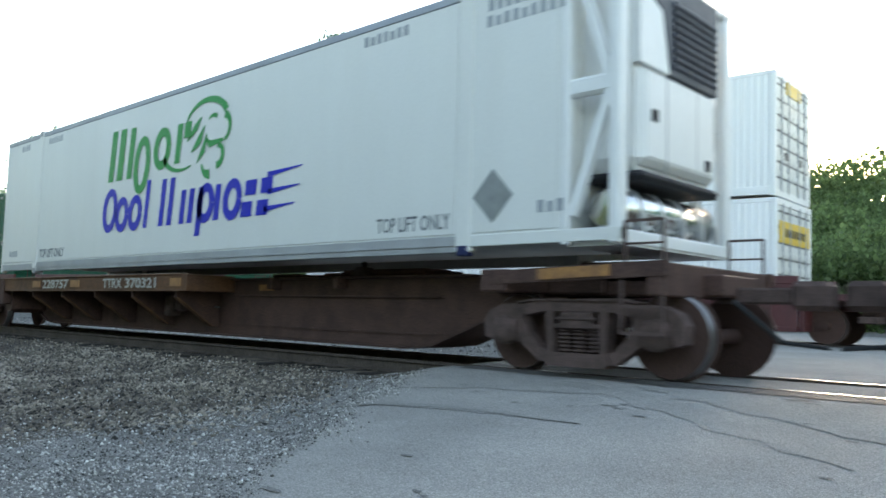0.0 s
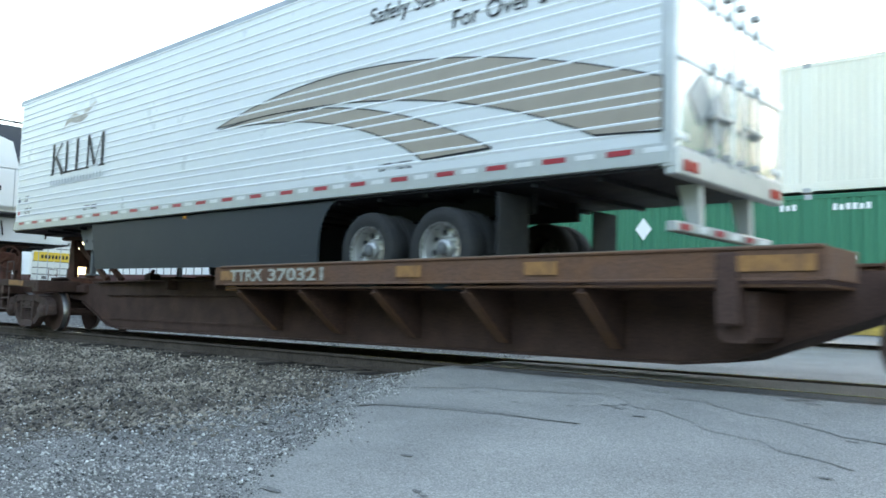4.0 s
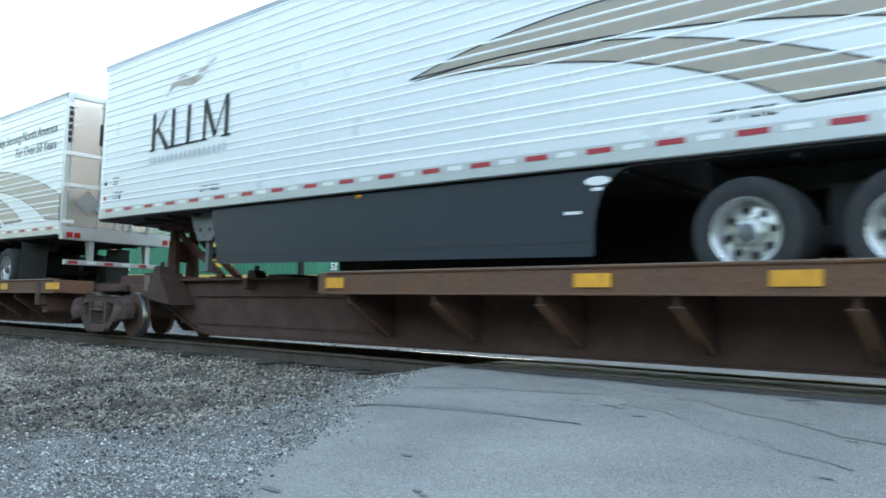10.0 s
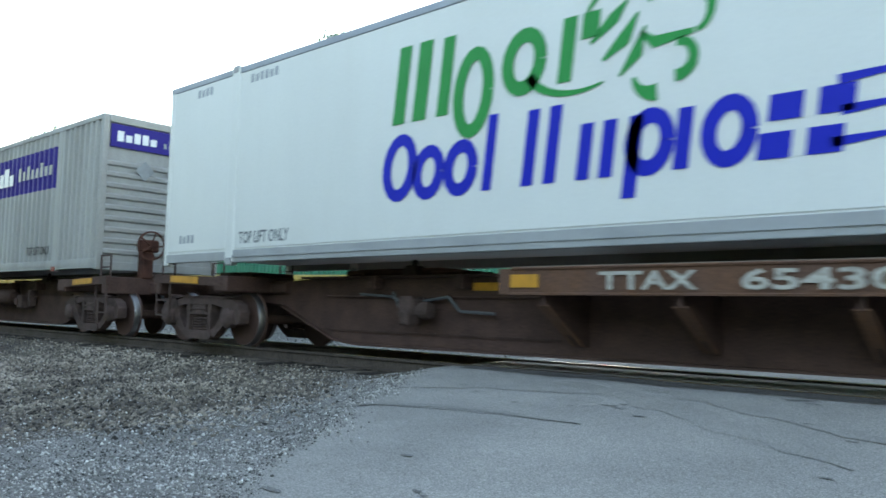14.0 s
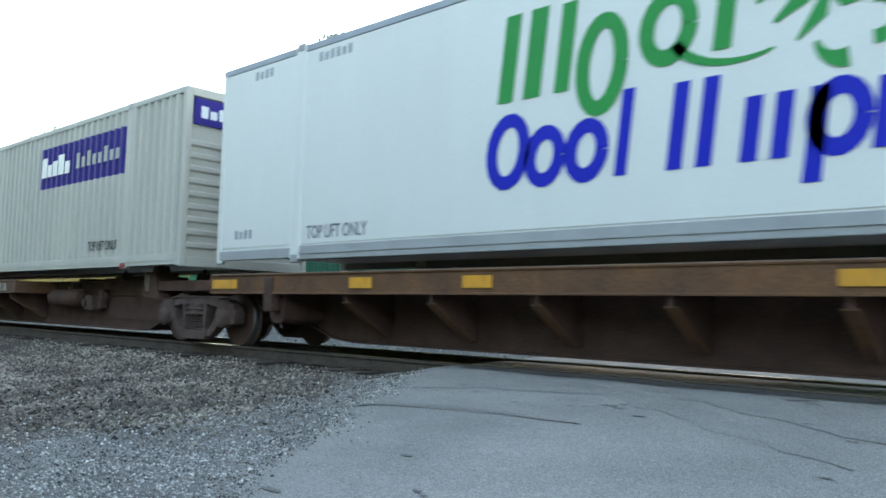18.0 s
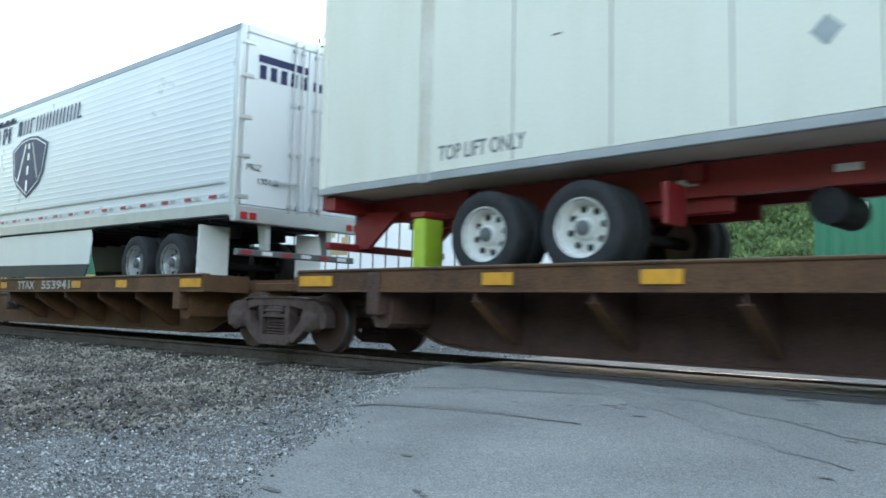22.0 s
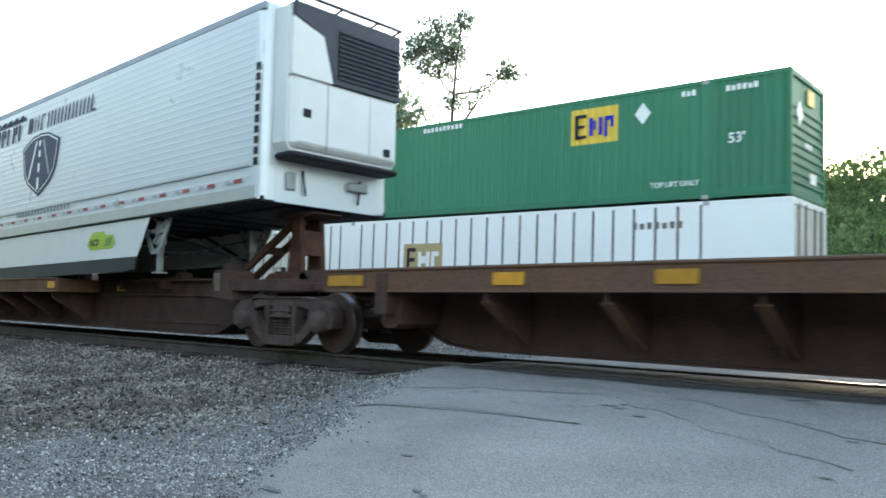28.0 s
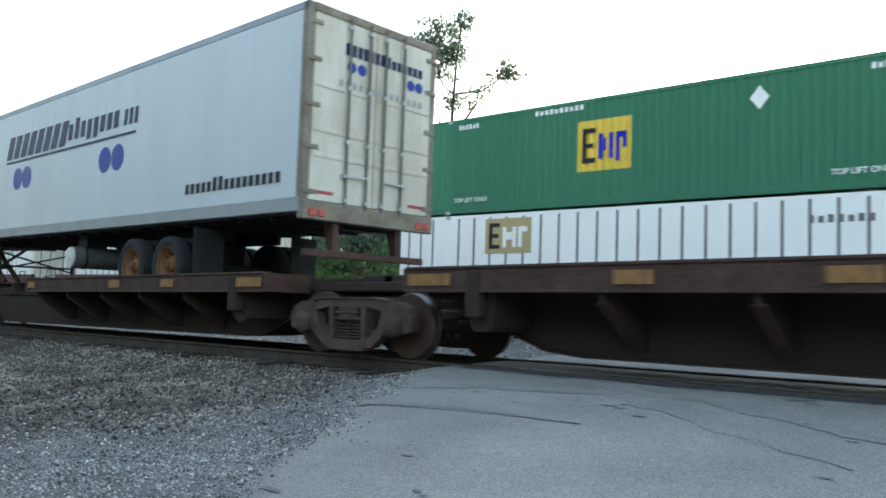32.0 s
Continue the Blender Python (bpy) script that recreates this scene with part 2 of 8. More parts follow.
# Green kept a little pale: glare over the far train is in the colour.
GREEN = surface("green_container_paint", (0.038, 0.185, 0.108), 0.45, vary=0.12, dark=(0.024, 0.13, 0.075), scale=1.0, fine=25, bump=0.05, streak=0.2, spread=0.12)
DARK_GREEN = surface("dark_green_container_paint", (0.012, 0.085, 0.048), 0.5, vary=0.15, dark=(0.010, 0.05, 0.034), scale=1.0, fine=25, bump=0.05, streak=0.2)
ALU = surface("aluminium_rail", (0.50, 0.51, 0.515), 0.4, 0.6, vary=0.1, dark=(0.33, 0.335, 0.335), scale=3, fine=40, bump=0.05)
RIM = surface("polished_aluminium_rim", (0.50, 0.50, 0.49), 0.28, 0.7, vary=0.08, scale=9, fine=40, bump=0.03)
RIM_WHITE = surface("white_painted_rim", (0.70, 0.69, 0.65), 0.5, vary=0.15, dark=(0.42, 0.36, 0.28), scale=8, fine=40, bump=0.05)
RIM_ORANGE = surface("orange_rusty_rim", (0.32, 0.13, 0.05), 0.7, vary=0.25, dark=(0.16, 0.07, 0.04), scale=8, fine=40, bump=0.1)
CHROME = surface("bright_tank_metal", (0.72, 0.71, 0.68), 0.2, 1.0, vary=0.06, scale=4, bump=0.03)
RUBBER = surface("black_rubber", (0.026, 0.027, 0.029), 0.8, vary=0.2, dark=(0.05, 0.048, 0.045), scale=6, fine=60, bump=0.2)
BLACK = surface("black_underframe_paint", (0.028, 0.028, 0.032), 0.6, vary=0.2, scale=3, fine=40, bump=0.15)
SKIRT = surface("dark_grey_skirt_plastic", (0.029, 0.035, 0.041), 0.5, vary=0.12, dark=(0.042, 0.047, 0.051), scale=1.6, fine=30, bump=0.04)
GRILLE = surface("dark_blue_grey_grille", (0.030, 0.036, 0.052), 0.5, vary=0.1, scale=4, fine=50, bump=0.05)
PALE_LEG = surface("pale_grey_landing_leg", (0.36, 0.36, 0.35), 0.55, vary=0.2, dark=(0.2, 0.19, 0.18), scale=5, fine=50, bump=0.1)
LEG = surface("grey_landing_leg_paint", (0.11, 0.115, 0.12), 0.6, vary=0.18, scale=5, fine=50, bump=0.15)
RED_PAINT = surface("red_chassis_paint", (0.25, 0.014, 0.016), 0.45, vary=0.15, dark=(0.11, 0.014, 0.014), scale=3, fine=40, bump=0.08)
RED_TAPE = surface("red_reflective_tape", (0.37, 0.028, 0.042), 0.35, vary=0.08, scale=8, bump=0.03)
WHITE_TAPE = surface("white_reflective_tape", (0.72, 0.72, 0.72), 0.35, vary=0.08, scale=8, bump=0.03)
GREY_TAPE = surface("grey_reflective_tape", (0.40, 0.41, 0.42), 0.35, vary=0.08, scale=8, bump=0.03)
LAMP_RED = surface("red_lamp_lens", (0.40, 0.02, 0.02), 0.2, vary=0.05, bump=0.0)
AMBER = surface("amber_lamp_lens", (0.62, 0.24, 0.03), 0.25, vary=0.05, bump=0.0)
BADGE_GREEN = surface("mid_green_vinyl", (0.12, 0.27, 0.03), 0.4, vary=0.06, scale=3, bump=0.02)
LIME = surface("lime_yellow_paint", (0.36, 0.50, 0.04), 0.5, vary=0.1, scale=4, bump=0.05)
INK = surface("black_ink", (0.022, 0.022, 0.026), 0.5, vary=0.1, scale=6, bump=0.0)
FADED_INK = surface("faded_grey_ink", (0.33, 0.35, 0.37), 0.5, vary=0.15, scale=6, bump=0.0)
NAVY_INK = surface("navy_ink", (0.020, 0.028, 0.085), 0.45, vary=0.1, scale=6, bump=0.0)
TAN = surface("tan_grey_vinyl", (0.33, 0.275, 0.225), 0.4, vary=0.08, scale=3, bump=0.02)
BLUE_BRIGHT = surface("bright_blue_vinyl", (0.012, 0.19, 0.52), 0.4, vary=0.06, scale=3, bump=0.02)
BLUE_SKY = surface("sky_blue_vinyl", (0.03, 0.34, 0.80), 0.4, vary=0.06, scale=3, bump=0.02)
BLUE_DEEP = surface("deep_blue_vinyl", (0.009, 0.045, 0.30), 0.4, vary=0.06, scale=3, bump=0.02)
ROYAL = surface("royal_blue_ink", (0.008, 0.020, 0.42), 0.4, vary=0.06, scale=3, bump=0.02)
LEAF_GREEN_INK = surface("leaf_green_ink", (0.018, 0.27, 0.065), 0.4, vary=0.06, scale=3, bump=0.02)
PURPLE = surface("purple_blue_panel_paint", (0.028, 0.020, 0.21), 0.45, vary=0.06, scale=2, bump=0.02)
SIGN_YELLOW = surface("yellow_sign_paint", (0.72, 0.47, 0.045), 0.45, vary=0.08, scale=3, bump=0.02)
SIGN_TAN = surface("faded_brown_sign_paint", (0.42, 0.31, 0.15), 0.5, vary=0.1, scale=3, bump=0.02)
SIGN_RED = surface("red_sign_vinyl", (0.50, 0.05, 0.055), 0.4, vary=0.08, scale=4, bump=0.02)
PLACARD = surface("grey_placard_holder", (0.30, 0.315, 0.32), 0.4, 0.4, vary=0.15, scale=8, bump=0.05)
WHITE_VINYL = surface("white_vinyl", (0.78, 0.78, 0.77), 0.4, vary=0.05, scale=4, bump=0.02)
STRIPE = surface("dark_side_post", (0.16, 0.15, 0.14), 0.6, vary=0.2, scale=3, fine=30, bump=0.1)
WELL_YELLOW = surface("yellow_wagon_paint", (0.52, 0.36, 0.075), 0.55, vary=0.2, dark=(0.20, 0.12, 0.05), scale=2, fine=40, bump=0.1)
WELL_RED = surface("maroon_wagon_paint", (0.095, 0.022, 0.022), 0.6, vary=0.2, dark=(0.05, 0.02, 0.018), scale=2, fine=40, bump=0.1)
ASPHALT = surface("worn_grey_asphalt", (0.315, 0.295, 0.267), 0.9, vary=0.30, dark=(0.215, 0.203, 0.186), scale=0.7, fine=90, bump=1.0, speck=0.24, grit=105)
PATCH = surface("dark_asphalt_mark", (0.17, 0.162, 0.15), 0.85, vary=0.25, scale=3, fine=60, bump=0.6, speck=0.3)
WORN = surface("rubbed_asphalt_track", (0.285, 0.267, 0.242), 0.9, vary=0.28, dark=(0.215, 0.203, 0.186), scale=0.9, fine=90, bump=0.9, speck=0.24, grit=105)
RUBBED = surface("darker_asphalt_track", (0.255, 0.239, 0.217), 0.9, vary=0.25, dark=(0.19, 0.18, 0.165), scale=1.4, fine=90, bump=0.9, speck=0.24, grit=105)
RAIL_BAND = surface("oily_shaded_asphalt_by_rail", (0.105, 0.098, 0.09), 0.75, vary=0.3, dark=(0.065, 0.06, 0.056), scale=1.2, fine=40, bump=0.8, speck=0.35, grit=62)
SOIL = surface("gravelly_soil", (0.12, 0.098, 0.077), 0.95, vary=0.3, dark=(0.065, 0.053, 0.043), scale=0.9, fine=90, bump=0.9, speck=0.45, grit=48)
GREY_SOIL = surface("grey_gravelly_soil", (0.215, 0.20, 0.182), 0.95, vary=0.33, dark=(0.10, 0.092, 0.083), scale=1.1, fine=90, bump=0.9, speck=0.5, grit=58)
SHOULDER = surface("brown_fouled_ballast", (0.125, 0.102, 0.080), 0.95, vary=0.25, dark=(0.065, 0.053, 0.043), scale=1.3, fine=50, bump=0.7)
STONE = surface("crushed_stone", (0.285, 0.243, 0.196), 0.85, vary=0.33, dark=(0.062, 0.049, 0.038), scale=0.9, fine=80, bump=0.3, island=0.95)
STONE_FINE = surface("fine_grey_gravel", (0.335, 0.317, 0.292), 0.85, vary=0.33, dark=(0.14, 0.132, 0.122), scale=0.9, fine=80, bump=0.3, island=0.95)
PALE_STONE = surface("white_stone_chips", (0.62, 0.60, 0.56), 0.8, vary=0.15, scale=3, fine=80, bump=0.2, island=0.35)
TOP_RAIL = surface("blue_grey_roof_rail", (0.30, 0.325, 0.36), 0.45, 0.3, vary=0.12, dark=(0.22, 0.235, 0.255), scale=2, fine=40, bump=0.03)
SEAM_GREY = surface("dirty_panel_seam", (0.34, 0.335, 0.31), 0.6, vary=0.25, dark=(0.17, 0.15, 0.12), scale=4, fine=40, bump=0.05)
TIE = surface("creosoted_timber", (0.042, 0.034, 0.029), 0.9, vary=0.3, scale=4, fine=60, bump=0.5)
BARK = surface("grey_brown_bark", (0.075, 0.06, 0.048), 0.9, vary=0.3, scale=5, fine=60, bump=0.6)
GALV = surface("galvanised_steel", (0.45, 0.46, 0.47), 0.5, 0.5, vary=0.12, scale=6, bump=0.05)


for dull in (RUST, RUST_ORANGE, RUST_DARK, RUST_SILL, RUST_BOGIE, RUST_RED, WHEEL, RUBBER, BLACK, SKIRT, INK, NAVY_INK, ROYAL, PURPLE, BLUE_DEEP, BLUE_BRIGHT, BLUE_SKY, LEAF_GREEN_INK, GREEN, DARK_GREEN, RAIL_SIDE, TIE, SHOULDER):
    dull.node_tree.nodes["Principled BSDF"].inputs["Specular IOR Level"].default_value = 0.18
# Whiter than the wall, so the light each seam catches is painted in.
SEAM = surface("highlit_panel_seam", (0.86, 0.87, 0.88), 0.3, 0.1, vary=0.05, scale=4, bump=0.0)
DOOR_STEEL = surface("polished_steel_door", (0.60, 0.60, 0.585), 0.22, 0.92, vary=0.12, dark=(0.40, 0.385, 0.36), scale=1.5, fine=30, bump=0.05)
GREY_INK = surface("weathered_grey_lettering", (0.13, 0.14, 0.15), 0.6, vary=0.2, scale=12, bump=0.0)
PALE_INK = surface("pale_faded_lettering", (0.50, 0.515, 0.53), 0.5, vary=0.1, scale=12, bump=0.0)


def foliage(name, colour, other):
    mt = surface(name, colour, 0.6, vary=0.25, dark=other, scale=0.35, fine=6, bump=0.0, island=0.35)
    n, l = mt.node_tree.nodes, mt.node_tree.links
    b = n["Principled BSDF"]
    out = n["Material Output"]
    tr = n.new("ShaderNodeBsdfTranslucent")
    src = b.inputs["Base Color"].links[0].from_socket
    l.new(src, tr.inputs[0])
    mix = n.new("ShaderNodeMixShader")
    mix.inputs[0].default_value = 0.62
    l.new(b.outputs[0], mix.inputs[1])
    l.new(tr.outputs[0], mix.inputs[2])
    l.new(mix.outputs[0], out.inputs[0])
    return mt


# Lighter, bluer tree greens: the haze over the trees is mixed into them.
LEAF_DARK = foliage("hazy_tree_leaves", (0.15, 0.225, 0.185), (0.17, 0.235, 0.135))
LEAF_THIN = foliage("sparse_tree_leaves", (0.115, 0.175, 0.13), (0.085, 0.13, 0.09))
LEAF_BRIGHT = foliage("bright_bush_leaves", (0.15, 0.225, 0.085), (0.105, 0.165, 0.065))
LEAF_HILL = foliage("hillside_leaves", (0.10, 0.17, 0.06), (0.06, 0.11, 0.05))

def lit_lens(name, strength):
    mt = bpy.data.materials.new(name)
    mt.use_nodes = True
    p = mt.node_tree.nodes["Principled BSDF"]
    p.inputs["Base Color"].default_value = (0.5, 0.01, 0.02, 1)
    p.inputs["Emission Color"].default_value = (1.0, 0.03, 0.05, 1)
    p.inputs["Emission Strength"].default_value = strength
    return mt


glow = lit_lens("lit_red_signal_lens", 6.0)
fading = lit_lens("fading_red_signal_lens", 0.12)


# ---------------------------------------------------------------- ground, road, tracks
def ramp01(a, b, v):
    k = min(1.0, max(0.0, (v - a) / (b - a)))
    return k * k * (3 - 2 * k)


def road_edge(y):
    """The uneven left border of the asphalt."""
    if y > -1.4:
        return -6.4 - 0.25 * (y + 1.4)
    w = -6.4 + (-1.4 - y) * 0.55 + 0.027 * (-1.4 - y) ** 2
    return w + 0.05 * math.sin(4.1 * y) + 0.035 * noise.noise((0, y * 5, 0)) + 0.02 * math.sin(17 * y)


def brown_edge(y):
    """Where the brown ballast gives way to the grey gravel beside the road."""
    return -6.7 - 0.42 * max(0.0, y + 3.8) - 0.25 * max(0.0, -5.2 - y) + 0.35 * noise.noise((3.1, y * 1.7, 0)) + 0.15 * noise.noise((1.1, y * 6, 0))


def road_height(x, y):
    if y < -1.2:
        return -0.025 - 0.075 * (-y - 1.2)
    return -0.025 + ramp01(4, 10, y) * far_rise(x)


def far_rise(x):
    return -0.0131 * x if x < 0 else 0.0


def ground_height(x, y):
    """The bare ground beside and under the road."""
    if y < -1.25:
        side = -0.42 - 0.02 * (-y - 2.1) if y < -2.1 else -0.18 - 0.24 * (-1.25 - y) / 0.85
    elif y < 1.3:
        side = -0.18
    else:
        side = -0.18 - 0.20 * ramp01(1.3, 2.2, y) + ramp01(4, 10, y) * (far_rise(x) + 0.12)
    side += 0.035 * noise.noise((x * 0.9, y * 0.9, 0)) + 0.015 * noise.noise((x * 3, y * 3, 4))
    d = x - road_edge(y)
    k = ramp01(-1.1, 0.15, d)
    h = side * (1 - k) + (road_height(x, y) - 0.05) * k
    if y > 20:
        h += (7.4 + 1.6 * ramp01(-40, -22, x)) * ramp01(24, 56, y) * ramp01(-64, -36, x)
    return h


def make_ground():
    xs = sorted(set([-900, -500, -300, -200, -140, -100, -80, -65, -55, -48, -42, -38, -35] + [round(-33 + 0.5 * i, 2) for i in range(34)] + [round(-16 + 0.16 * i, 2) for i in range(106)] + [1.5, 3, 5, 8, 12, 20, 35, 60, 100, 180, 300, 600, 900]))
    ys = sorted(set([-900, -400, -200, -100, -50, -30, -20, -15, -12, -10] + [round(-9 + 0.16 * i, 2) for i in range(82)] + [4.5, 5, 5.5, 6, 7, 8, 9, 10, 11, 12, 13, 14, 15, 16, 17, 18, 20, 23, 27, 32, 38, 45, 55, 70, 90, 130, 200, 400, 900]))
    s = Shape()
    s.v = [(x, y, ground_height(x, y)) for y in ys for x in xs]
    w = len(xs)
    for j in range(len(ys) - 1):
        for i in range(w - 1):
            s.f.append((j * w + i, j * w + i + 1, (j + 1) * w + i + 1, (j + 1) * w + i))
            y, x = (ys[j] + ys[j + 1]) / 2, (xs[i] + xs[i + 1]) / 2
            s.m.append(1 if -1.5 < y < 1.9 and x < road_edge(y) else 2 if x > brown_edge(y) or y < -6.4 or y > 1.9 else 0)
    ob = new("ground", s.mesh("ground", [SOIL, SHOULDER, GREY_SOIL], True))
    tagged(ob, "brown and grey gravelly ground beside the tracks", "ground", kind="structure")
    return ob


def make_road():
    """Asphalt in bands across the tracks, with gaps for the wheel flanges."""
    s = Shape()
    bands = [(-14.0, -0.80), (-0.66, 0.66), (0.80, 10.70), (11.05, 12.30), (12.65, 30.0)]
    for y0, y1 in bands:
        steps = max(2, int((y1 - y0) / 0.18))
        rows = []
        for j in range(steps + 1):
            y = y0 + (y1 - y0) * j / steps
            e = road_edge(y)
            row = []
            for q in [-0.10, 0.0, 0.12, 0.3, 0.6, 1.0, 1.6, 2.3, 3.0, 4.0, 5.2, 7, 9, 12, 16, 24]:
                x = e + q
                z = road_height(x, y) - (0.07 if q < 0 else 0.022 if q < 0.05 else 0.006 if q < 0.2 else 0)
                z += 0.006 * noise.noise((x * 0.8, y * 0.8, 7))
                row.append((x, y, z))
            rows.append(row)
        n = len(rows[0])
        s.add([p for r in rows for p in r], [(j * n + i, j * n + i + 1, (j + 1) * n + i + 1, (j + 1) * n + i) for j in range(steps) for i in range(n - 1)])
        for row in (rows[0], rows[-1]):
            low = [(x, y, z - 0.14) for x, y, z in row]
            s.add(row + low, [(i, i + 1, n + i + 1, n + i) for i in range(n - 1)])
    ob = new("road", s.mesh("road", ASPHALT, True))
    return tagged(ob, "worn pale grey asphalt level crossing with ragged edge", "road", kind="structure")


def make_marks(road):
    """Tar marks and cracks that lie on the asphalt, and bands of oil and painted shade."""
    rnd = random.Random(5)
    for cx, cy, w, h in ((-3.38, -2.32, 0.09, 0.022), (-3.24, -2.40, 0.06, 0.02), (-3.30, -2.22, 0.05, 0.02), (-2.3, -1.32, 0.10, 0.025), (-2.12, -1.42, 0.07, 0.02), (-3.63, -2.5, 0.03, 0.025), (-2.89, -5.0, 0.045, 0.02), (-2.80, -5.04, 0.03, 0.02), (-2.74, -6.0, 0.08, 0.03), (-4.1, -2.6, 0.05, 0.02), (-1.5, -2.6, 0.05, 0.02), (-2.97, -2.59, 0.07, 0.02), (-3.48, -4.48, 0.05, 0.02), (-3.52, -5.44, 0.09, 0.022), (-5.12, -2.09, 0.06, 0.03), (-1.37, -3.55, 0.06, 0.02), (-2.2, -1.27, 0.12, 0.03), (-4.75, -2.35, 0.04, 0.02), (-1.9, -2.2, 0.05, 0.02)):
        k, pts = 14, []
        for i in range(k):
            a = 2 * math.pi * i / k
            r = rnd.uniform(0.5, 1.2)
            x, y = cx + w * r * math.cos(a), cy + h * r * math.sin(a)
            pts.append((x, y, road_height(x, y) + 0.006 + 0.006 * noise.noise((x * 0.8, y * 0.8, 7))))
        part("tar_mark", Shape().add(pts, [tuple(range(k))]), PATCH, road)
    # Dark bands by the rails: oily asphalt plus painted shade of train and gap.
    for y0, y1, x0, x1 in ((-0.80, -1.10, -6.1, 3.0), (0.82, 1.10, -6.4, 3.0)):
        k, pts = 150, []
        for i in range(k):
            x = x0 + (x1 - x0) * i / (k - 1)
            e = y1 + 0.12 * noise.noise((x * 1.3, y1, 3)) + 0.05 * noise.noise((x * 7, y1, 5)) + rnd.uniform(-0.02, 0.02)
            pts += [(x, y0, road_height(x, y0) + (0.019 if y1 < 0 else 0.009)), (x, e, road_height(x, e) + 0.008)]
        part("tar_band", Shape().add(pts, [(2 * i, 2 * i + 1, 2 * i + 3, 2 * i + 2) for i in range(k - 1)]), RAIL_BAND, road, "dark strip along the rail, oily with painted-in shade")
    # wheel tracks that bend over the crossing: a wide faint strip with a darker, narrower one on it
    for line, wide in (([(-5.35, -3.75), (-5.0, -3.28), (-4.5, -3.10), (-3.85, -3.03), (-3.15, -3.07)], 0.09),
                       ([(-4.5, -1.35), (-3.6, -1.75), (-2.8, -2.2), (-2.0, -2.75), (-1.3, -3.3)], 0.26),
                       ([(-3.7, -1.3), (-2.9, -1.6), (-2.0, -2.1), (-1.2, -2.6)], 0.22),
                       ([(-5.6, -2.5), (-4.9, -2.05), (-4.0, -1.8), (-3.0, -1.7)], 0.18)):
        for rank, (w, m) in enumerate(((wide, WORN), (wide * 0.6, RUBBED))[:2 if wide < 0.1 else 1]):
            pts, k = [], 70
            for i in range(k):
                f = i / (k - 1) * (len(line) - 1.001)
                a, g = int(f), f - int(f)
                g = g * g * (3 - 2 * g) * 0.4 + g * 0.6
                x, y = (line[a][q] + (line[a + 1][q] - line[a][q]) * g for q in (0, 1))
                fade = math.sin(math.pi * i / (k - 1)) ** 0.6
                up = w * fade * (0.7 + 0.6 * noise.noise((x * 3, y * 3, 1 + rank))) + rnd.uniform(0, 0.03) * fade
                lo = w * fade * (0.7 + 0.6 * noise.noise((x * 3, y * 3, 8 + rank))) + rnd.uniform(0, 0.03) * fade
                for yy in (y + max(0.004, up), y - max(0.004, lo)):
                    pts.append((x, yy, road_height(x, yy) + 0.005 + 0.003 * rank + 0.006 * noise.noise((x * 0.8, yy * 0.8, 7))))
            part("wheel_track", Shape().add(pts, [(2 * i, 2 * i + 1, 2 * i + 3, 2 * i + 2) for i in range(k - 1)]), m, road)


RAIL_PROFILE = [(-0.036, 0.0), (0.036, 0.0), (0.036, -0.035), (0.010, -0.048), (0.010, -0.145), (0.07, -0.158), (0.07, -0.172), (-0.07, -0.172), (-0.07, -0.158), (-0.010, -0.145), (-0.010, -0.048), (-0.036, -0.035)]


def make_track(name, label, place, x0, x1, tie_from, tie_to):
    tr = thing(name, label, "railway track", kind="structure")
    for y in (-0.7525, 0.7525):
        s = Shape()
        cuts = [x0 + (x1 - x0) * i / 40 for i in range(41)]
        for a, b in zip(cuts, cuts[1:]):
            s.prism([(y + p, q) for p, q in RAIL_PROFILE], "x", a, b)
        s.m = [1] * len(s.f)
        k = len(RAIL_PROFILE)
        for i in range(40):
            s.m[i * (k + 2) + 2] = 0
        part("rail", s, [RAIL_TOP, RAIL_SIDE], tr)
    x = tie_from
    while x < tie_to:
        part("sleeper", lambda: Shape().box(-0.115, 0.115, -1.3, 1.3, -0.36, -0.172, 0.012), TIE, tr, key="sleeper", m=pose(x, random.uniform(-0.03, 0.03), 0, 0, 0, random.uniform(-1, 1)))
        for y in (-0.7525, 0.7525):
            part("tie_plate", lambda: Shape().box(-0.09, 0.09, -0.16, 0.16, -0.172, -0.160), RAIL_SIDE, tr, key="tie_plate", m=pose(x, y, 0))
        x += 0.53
    tr.matrix_basis = place
    return tr


